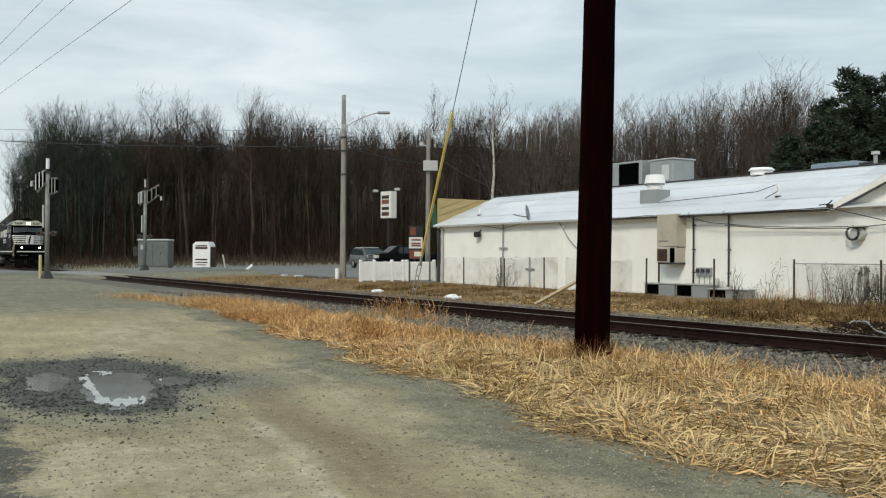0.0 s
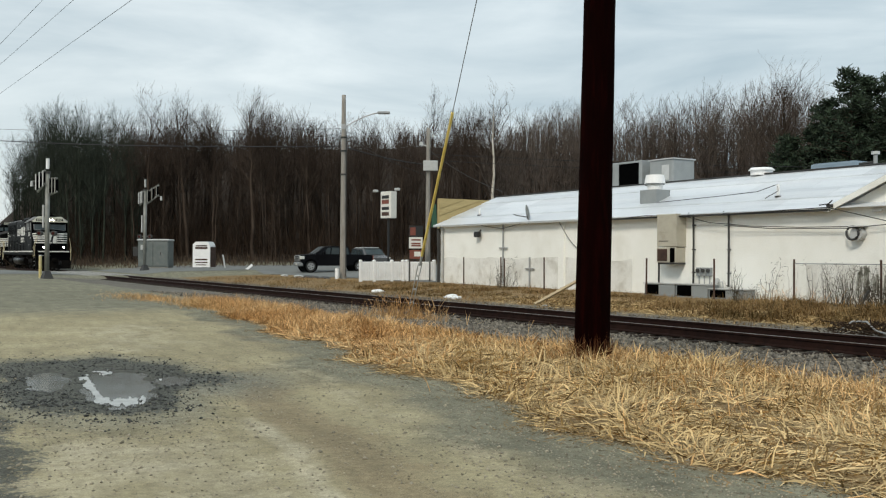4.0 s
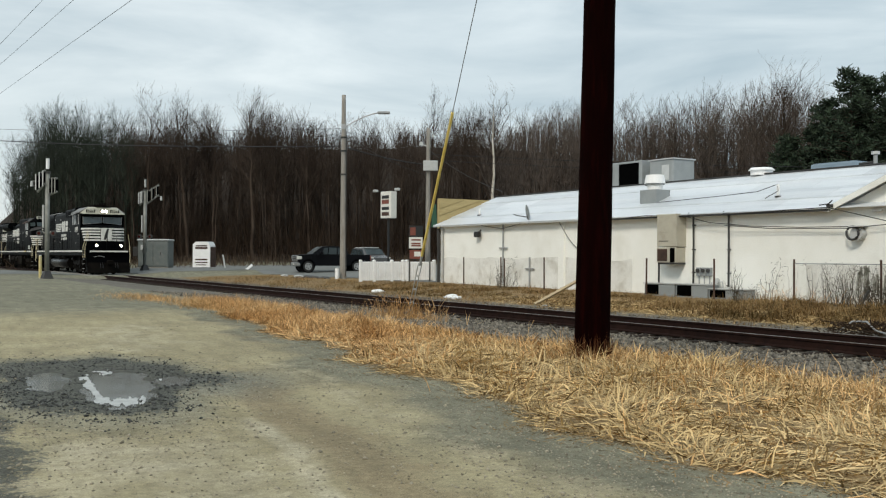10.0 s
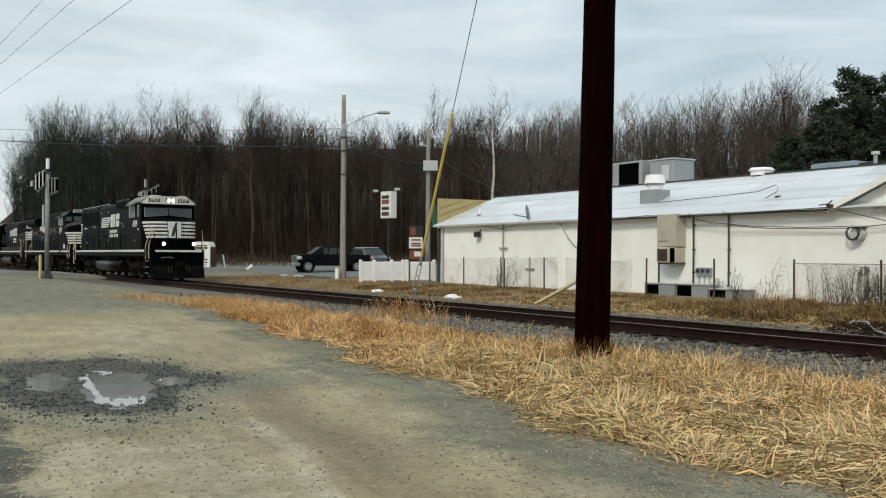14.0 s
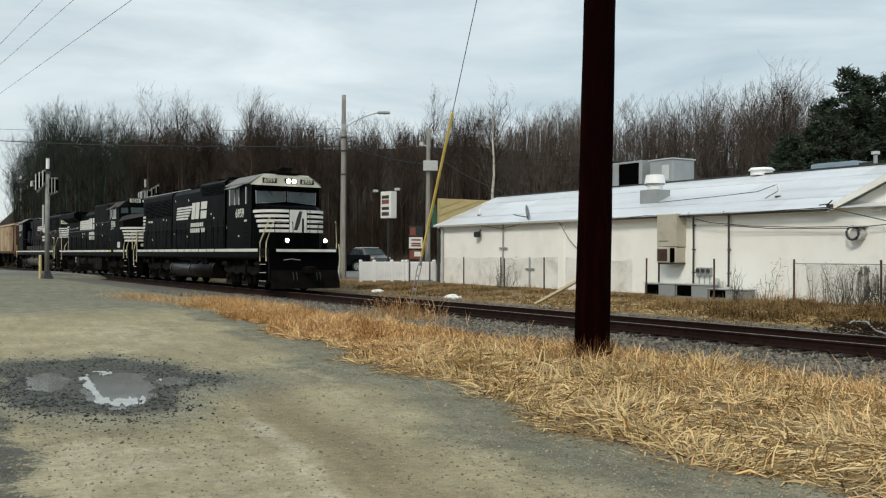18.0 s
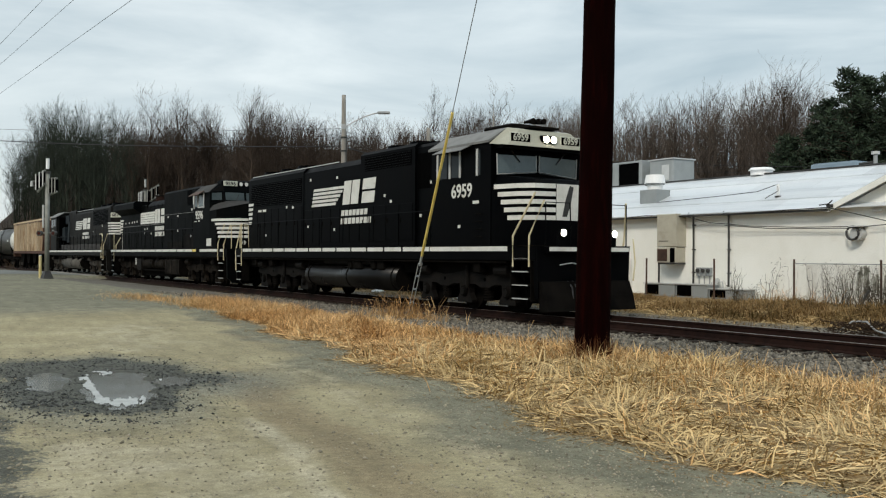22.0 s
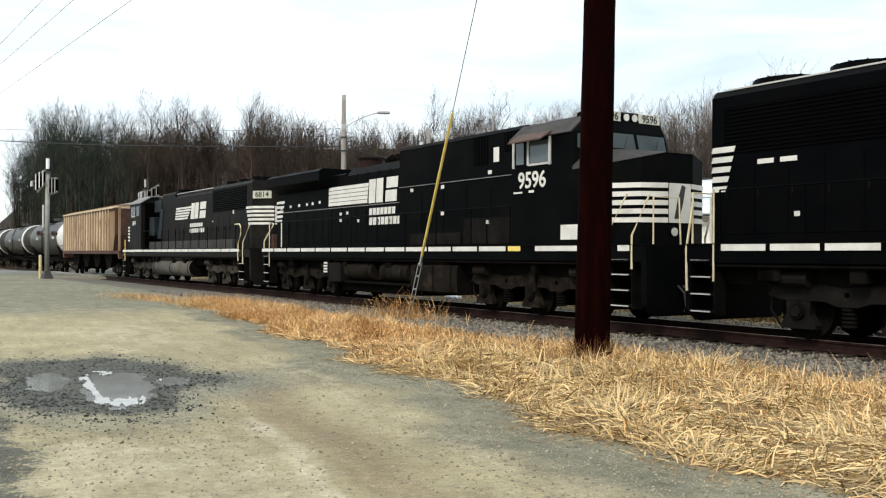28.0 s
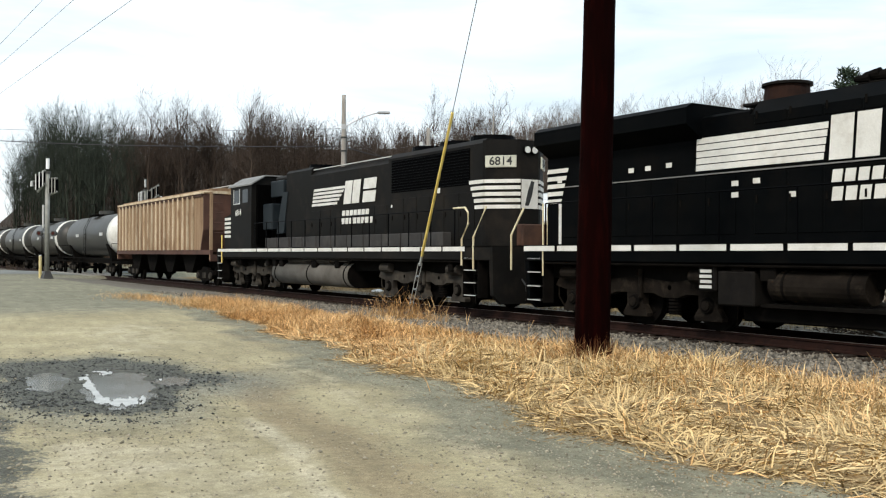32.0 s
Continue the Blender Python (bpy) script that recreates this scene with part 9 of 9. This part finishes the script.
def build_grass():
    rng = np.random.default_rng(17)
    # the verge between road and ballast
    n = 215000
    a = 34 - 36 * rng.beta(1.0, 1.25, n)
    e = verge_edge(a)
    d = e + (-5.45 - 0.06 * np.clip(a, 0, 10) * (1 - smooth01(a, 12, 18)) - e) * rng.uniform(0, 1, n) ** 0.95 + rng.normal(0, 0.09, n)
    keep = (a > -0.6 + 1.5 * rng.uniform(0, 1, n)) & (np.sin(a * 2.1 + d * 3.3) + np.sin(a * 5.3 - d * 4.1) + rng.normal(0, 0.9, n) > -0.95)
    a, d = a[keep], d[keep]
    x, y = to_xy(a, d)
    k = len(a)
    tall = (np.sin(a * 0.9 + 1.0) + np.sin(d * 2.7 + a * 1.9)) * 0.5
    ln = rng.uniform(0.1, 0.33, k) * (1 + 0.4 * tall)
    rim = smooth01(d, -6.6, -5.6)
    flat = rng.uniform(0, 1, k) < 0.9 - 0.3 * rim
    el = np.where(flat, rng.uniform(0.02, 0.42, k), rng.uniform(0.5, 1.35, k))
    lie = 3.0 * np.sin(a * 1.25 + d * 0.8) + 2.0 * np.sin(a * 0.6 - d * 1.9 + 2) + rng.normal(0, 1.0, k)
    wide = rng.uniform(0.003, 0.0095, k)
    bend = rng.uniform(0.1, 0.8, k)
    straw = rng.uniform(0, 1, k) < smooth01(a + 1.2 * np.sin(d * 2.3 + a), 9, 15) * 0.9 + 0.05
    for sel, m, label in ((~straw, M_GRASS, "matted golden dry grass along the verge"), (straw, M_STRAW, "flattened pale straw along the verge")):
        v, f = blades(rng, np.stack([x[sel], y[sel]], 1), ln[sel], wide[sel], el[sel], bend[sel], lie[sel])
        tagged(raw("dry_grass", v, f, m), label, "grass", kind="stuff")
    # broken straw strewn over the road's edge
    n = 9000
    a = 26 - 27 * rng.beta(1.0, 1.2, n)
    d = verge_edge(a) + 0.1 - np.abs(rng.normal(0, 0.22, n)) - 0.12 * np.sin(a * 4.3) ** 2
    x, y = to_xy(a, d)
    v, f = blades(rng, np.stack([x, y], 1), rng.uniform(0.04, 0.16, n), rng.uniform(0.002, 0.006, n), rng.uniform(0.0, 0.2, n), rng.uniform(0.0, 0.3, n))
    tagged(raw("dry_grass", v, f, M_WEED), "broken brown straw strewn along the road's edge", "grass", kind="stuff")
    # taller tufts by the track, round the anchor and the pole
    xs, ls = [], []
    m = 22000
    aa = rng.uniform(-2.6, 8, m)
    ee = verge_edge(aa)
    dd = ee + (-5.9 - 0.05 * np.clip(aa, 0, 8) - ee) * rng.uniform(0, 1, m)
    ok = aa > -2.6 + 3.0 * rng.uniform(0, 1, m) ** 2
    px, py = to_xy(aa[ok], dd[ok])
    xs.append(np.stack([px, py], 1))
    ls.append(rng.uniform(0.1, 0.27, ok.sum()))
    for ca, cd, sa, sd, m, h in ((0.2, -6.7, 1.3, 0.45, 2400, 0.36), (3.2, -3.3, 0.9, 0.4, 500, 0.55), (5.0, -7.0, 2.2, 0.4, 2000, 0.24), (9.0, -6.8, 2.2, 0.35, 1500, 0.24), (14.4, -6.8, 0.45, 0.35, 900, 0.32), (13.5, -5.6, 1.5, 0.2, 500, 0.22),
                                 (18.2, -5.2, 0.4, 0.2, 260, 0.5), (17, -6.2, 2.5, 0.4, 1200, 0.26), (21, -6.5, 2.2, 0.8, 1800, 0.36), (-5.5, -7.2, 1.6, 0.45, 420, 0.16), (18.5, -7.5, 2.5, 1.2, 900, 0.26), (-0.6, -6.9, 0.9, 0.4, 1500, 0.4), (1.6, -6.8, 1.0, 0.4, 1500, 0.36), (-6.0, -7.4, 1.8, 0.5, 900, 0.2)):
        aa, dd = rng.normal(ca, sa, m), rng.normal(cd, sd, m)
        px, py = to_xy(aa, dd)
        xs.append(np.stack([px, py], 1))
        ls.append(rng.uniform(0.5, 1.15, m) * h)
    xs, ls = np.concatenate(xs), np.concatenate(ls)
    k = len(ls)
    v, f = blades(rng, xs, ls, rng.uniform(0.003, 0.006, k), rng.uniform(0.35, 1.45, k), rng.uniform(0.1, 0.9, k))
    tagged(raw("dry_grass", v, f, M_GRASS), "taller tufts of straw-coloured grass by the ballast", "grass", kind="stuff")
    turn, out = rng.uniform(3.4, 6.0, 320), np.abs(rng.normal(0.25, 0.02, 320))
    v, f = blades(rng, np.stack([POLE[0] + out * np.cos(turn), POLE[1] + out * np.sin(turn)], 1), rng.uniform(0.1, 0.42, 320), rng.uniform(0.003, 0.007, 320), rng.uniform(1.2, 1.56, 320), rng.uniform(0.0, 0.15, 320))
    tagged(raw("dry_weeds", v, f, M_RUSTWEED), "rust-brown dead growth round the pole's foot", "weeds", kind="stuff")
    # brown growth beyond the track, up to the building
    n = 36000
    a = rng.uniform(-34, 22, n)
    d = rng.uniform(2.3, 9.9, n)
    keep = (np.sin(a * 1.1 + d * 1.7) + np.sin(a * 2.9 - d * 1.3) + rng.normal(0, 0.8, n) > -0.2) & ~((a < -18) & (d > 8.4))
    a, d = a[keep], d[keep]
    x, y = to_xy(a, d)
    k = len(a)
    hi = np.where((a > 4) & (d > 3.5), 0.42, 0.2)
    v, f = blades(rng, np.stack([x, y], 1), rng.uniform(0.4, 1.2, k) * hi, rng.uniform(0.005, 0.011, k), rng.uniform(0.4, 1.5, k), rng.uniform(0.1, 0.9, k))
    tagged(raw("dry_weeds", v, f, M_WEED), "brown dead weeds between track and building", "weeds", kind="stuff")
    # olive-brown clumps heaped along the far bank
    ca, cd = rng.uniform(-15, 16, 95), rng.uniform(3.6, 8.9, 95)
    hh = rng.uniform(0.18, 0.5, 95) * (0.55 + 0.6 * smooth01(ca, 4, 8))
    who = rng.integers(0, 95, 15000)
    a, d = ca[who] + rng.normal(0, 0.32, 15000), cd[who] + rng.normal(0, 0.26, 15000)
    x, y = to_xy(a, d)
    v, f = blades(rng, np.stack([x, y], 1), rng.uniform(0.4, 1.1, 15000) * hh[who], rng.uniform(0.006, 0.014, 15000), rng.uniform(0.5, 1.5, 15000), rng.uniform(0.2, 1.2, 15000))
    tagged(raw("dry_weeds", v, f, M_OLIVE), "olive-brown clumps of dead weeds before the building", "weeds", kind="stuff")
    a, d = rng.normal(6.5, 4.5, 9000), rng.normal(4.6, 0.7, 9000)
    x, y = to_xy(a, np.maximum(d, 2.7))
    v, f = blades(rng, np.stack([x, y], 1), rng.uniform(0.15, 0.4, 9000), rng.uniform(0.006, 0.013, 9000), rng.uniform(0.05, 0.5, 9000), rng.uniform(0.1, 0.6, 9000))
    tagged(raw("dry_grass", v, f, M_STRAW), "flattened pale straw beyond the track", "grass", kind="stuff")
    # single tall stalks
    segs = []
    for ca, cd, m, h in ((3.2, -3.2, 34, 1.0), (2.2, -3.0, 24, 0.9), (4.2, -3.3, 20, 0.8), (3.6, -3.6, 26, 0.6), (18.0, -4.9, 9, 0.75), (19.4, -4.8, 5, 0.7), (20.6, -4.7, 6, 0.6), (10.8, -4.6, 6, 0.5), (16.0, -5.2, 8, 0.45), (9.0, 6.0, 30, 0.9), (6.5, 7.5, 26, 0.9), (12, 5.0, 30, 0.8)):
        for _ in range(m):
            a0, d0 = rng.normal(ca, 0.4), rng.normal(cd, 0.25)
            x, y = to_xy(a0, d0)
            p = np.array([x, y, gz(x, y) - 0.02])
            q = p + np.array([rng.normal(0, 0.14), rng.normal(0, 0.14), 1]) * h * rng.uniform(0.5, 1) * 0.6
            w = q + np.array([rng.normal(0, 0.4), rng.normal(0, 0.4), rng.uniform(0.1, 1)]) * h * 0.35
            segs += [(p, q, 0.008, 0.007), (q, w, 0.007, 0.004)]
    v, f = seg_mesh(segs)
    tagged(raw("weed_stalks", v, f, M_GRASS), "thin dry weed stalks standing by the track", "weeds", kind="stuff")


build_grass()


def stones(rng, xy, size, sink=0.25, flat=0.75):
    n = len(xy)
    a, d = to_ad(xy[:, 0], xy[:, 1])
    z = ground_z(a, d)
    base = np.array([[1, 0, 0], [0, 1, 0], [-1, 0, 0], [0, -1, 0], [0.1, 0.1, 1], [0, 0, -1.0]])
    v = base[None] * rng.uniform(0.6, 1.3, (n, 6, 1)) + rng.normal(0, 0.14, (n, 6, 3))
    t = rng.uniform(0, 6.28, n)
    c, s = np.cos(t), np.sin(t)
    vx = v[:, :, 0] * c[:, None] - v[:, :, 1] * s[:, None]
    vy = v[:, :, 0] * s[:, None] + v[:, :, 1] * c[:, None]
    v = np.stack([vx, vy, v[:, :, 2] * flat], 2) * size[:, None, None]
    v += np.stack([xy[:, 0], xy[:, 1], z + size * flat * (1 - 2 * sink) * 0.5], 1)[:, None]
    f = np.array([[0, 1, 4], [1, 2, 4], [2, 3, 4], [3, 0, 4], [1, 0, 5], [2, 1, 5], [3, 2, 5], [0, 3, 5]])
    return v.reshape(-1, 3), ((np.arange(n) * 6)[:, None, None] + f[None]).reshape(-1, 3)


def build_stones():
    rng = np.random.default_rng(23)
    n = 34000
    a = 32 - 46 * rng.beta(1, 1.2, n)
    d = rng.uniform(-5.5, -1.1, n)
    keep = d + rng.normal(0, 0.25, n) > -5.2
    x, y = to_xy(a[keep], d[keep])
    v, f = stones(rng, np.stack([x, y], 1), rng.uniform(0.02, 0.058, len(x)))
    tagged(raw("ballast", v, f, M_STONE), "crushed grey ballast stone beside the rails", "ballast", kind="stuff")
    n = 9000
    a, d = rng.uniform(-38, 32, n), rng.uniform(-1.2, 2.9, n)
    x, y = to_xy(a, d)
    v, f = stones(rng, np.stack([x, y], 1), rng.uniform(0.02, 0.05, n))
    tagged(raw("ballast", v, f, M_STONE), "crushed grey ballast stone between the rails", "ballast", kind="stuff")
    # loose stones on the dirt road, thick round the pothole and along the verge
    n = 44000
    y = 4.5 + 22 * rng.beta(1, 1.9, n)
    x = rng.uniform(-0.52, 0.5, n) * y
    aa, dd = to_ad(x, y)
    near = verge_edge(aa) - dd
    pr = puddle_r(x, y)
    want = 0.25 + 0.75 * np.exp(-((near - 0.6) / 0.8) ** 2) + 3.0 * np.exp(-((pr - 1.35) / 0.4) ** 2) + 0.1 * (x < -2.5) + 1.5 * np.exp(-((x + 2.2) / 0.6) ** 2 - ((y - 10.1) / 1.1) ** 2)
    keep = (near > -0.1) & (basin(x, y) < 0.3) & (rng.uniform(0, 1, n) < want)
    x, y = x[keep], y[keep]
    size = rng.uniform(0.004, 0.011, len(x)) * (1 + 0.9 * (rng.uniform(0, 1, len(x)) < 0.08))
    damp = puddle_r(x, y) + rng.normal(0, 0.18, len(x)) < 1.38
    for sel, m, label in ((~damp, M_PEBBLE, "loose grey gravel on the dirt road"), (damp, M_WETSTONE, "dark wet gravel round the pothole")):
        v, f = stones(rng, np.stack([x[sel], y[sel]], 1), size[sel] * (1.4 if m is M_WETSTONE else 1.0), 0.3)
        tagged(raw("gravel", v, f, m), label, "gravel", kind="stuff")


build_stones()

# ---- what moves ----
S_ROWS = [(0.0, -75.15), (6.0, -56.50), (9.0, -46.07), (13.0, -30.27), (17.0, -13.42), (20.0, -0.85), (23.0, 11.65), (26.0, 24.14), (29.0, 36.80), (32.0, 49.47)]


def spline(rows, t):
    """Natural cubic through the rows."""
    x = np.array([r[0] for r in rows])
    y = np.array([r[1] for r in rows])
    n = len(x)
    h = np.diff(x)
    m = np.zeros((n, n))
    b = np.zeros(n)
    m[0, 0] = m[-1, -1] = 1
    for i in range(1, n - 1):
        m[i, i - 1], m[i, i], m[i, i + 1] = h[i - 1], 2 * (h[i - 1] + h[i]), h[i]
        b[i] = 6 * ((y[i + 1] - y[i]) / h[i] - (y[i] - y[i - 1]) / h[i - 1])
    k = np.linalg.solve(m, b)
    i = int(np.clip(np.searchsorted(x, t) - 1, 0, n - 2))
    d0, d1, w = x[i + 1] - t, t - x[i], h[i]
    return float(k[i] * d0 ** 3 / 6 / w + k[i + 1] * d1 ** 3 / 6 / w + (y[i] / w - k[i] * w / 6) * d0 + (y[i + 1] / w - k[i + 1] * w / 6) * d1)


def motions():
    times = [0.5 * k for k in range(65)]
    for ob, b in TRAIN:
        walk(ob, [(t, at(spline(S_ROWS, t) - b, 0)) for t in times])
    # the pickup rolls up to the crossing and stops
    left = [(0.0, 5.4), (0.5, 4.35), (1.0, 3.35), (1.5, 2.48), (2.0, 1.84), (2.5, 1.28), (3.0, 0.85), (3.5, 0.45), (4.0, 0.18), (4.5, 0.03), (5.0, 0.0), (32.0, 0.0)]
    togo = lambda t: float(np.interp(t, [r[0] for r in left], [r[1] for r in left]))
    rows = []
    for t in times:
        x, y = -8.4 + togo(t), 69.0 + togo(t) * 0.4
        rows.append((t, pose(x, y, gz(x, y) + 0.02, 0, 0, 202)))
    walk(PICKUP, rows)
    steps_t = [0.1 * k for k in range(52)] + [32.0]
    for w in [c for c in PICKUP.children if c.name.startswith("wheel") and not c.name.startswith("wheel_arch")]:
        at0 = w.matrix_basis.translation.copy()
        walk(w, [(t, pose(at0.x, at0.y, at0.z, 0, math.degrees((8.0 - togo(t)) / at0.z), 0)) for t in steps_t])
    # wheels roll on the rail without slipping, less than a quarter turn between rows
    fine = [4 * k / 30 for k in range(241)]
    run = [spline(S_ROWS, t) for t in fine]
    for ob, parent, x, r in WHEELS:
        walk(ob, [(t, pose(x, 0, r, 0, math.degrees((s - run[0]) / r), 0)) for t, s in zip(fine, run)])


motions()
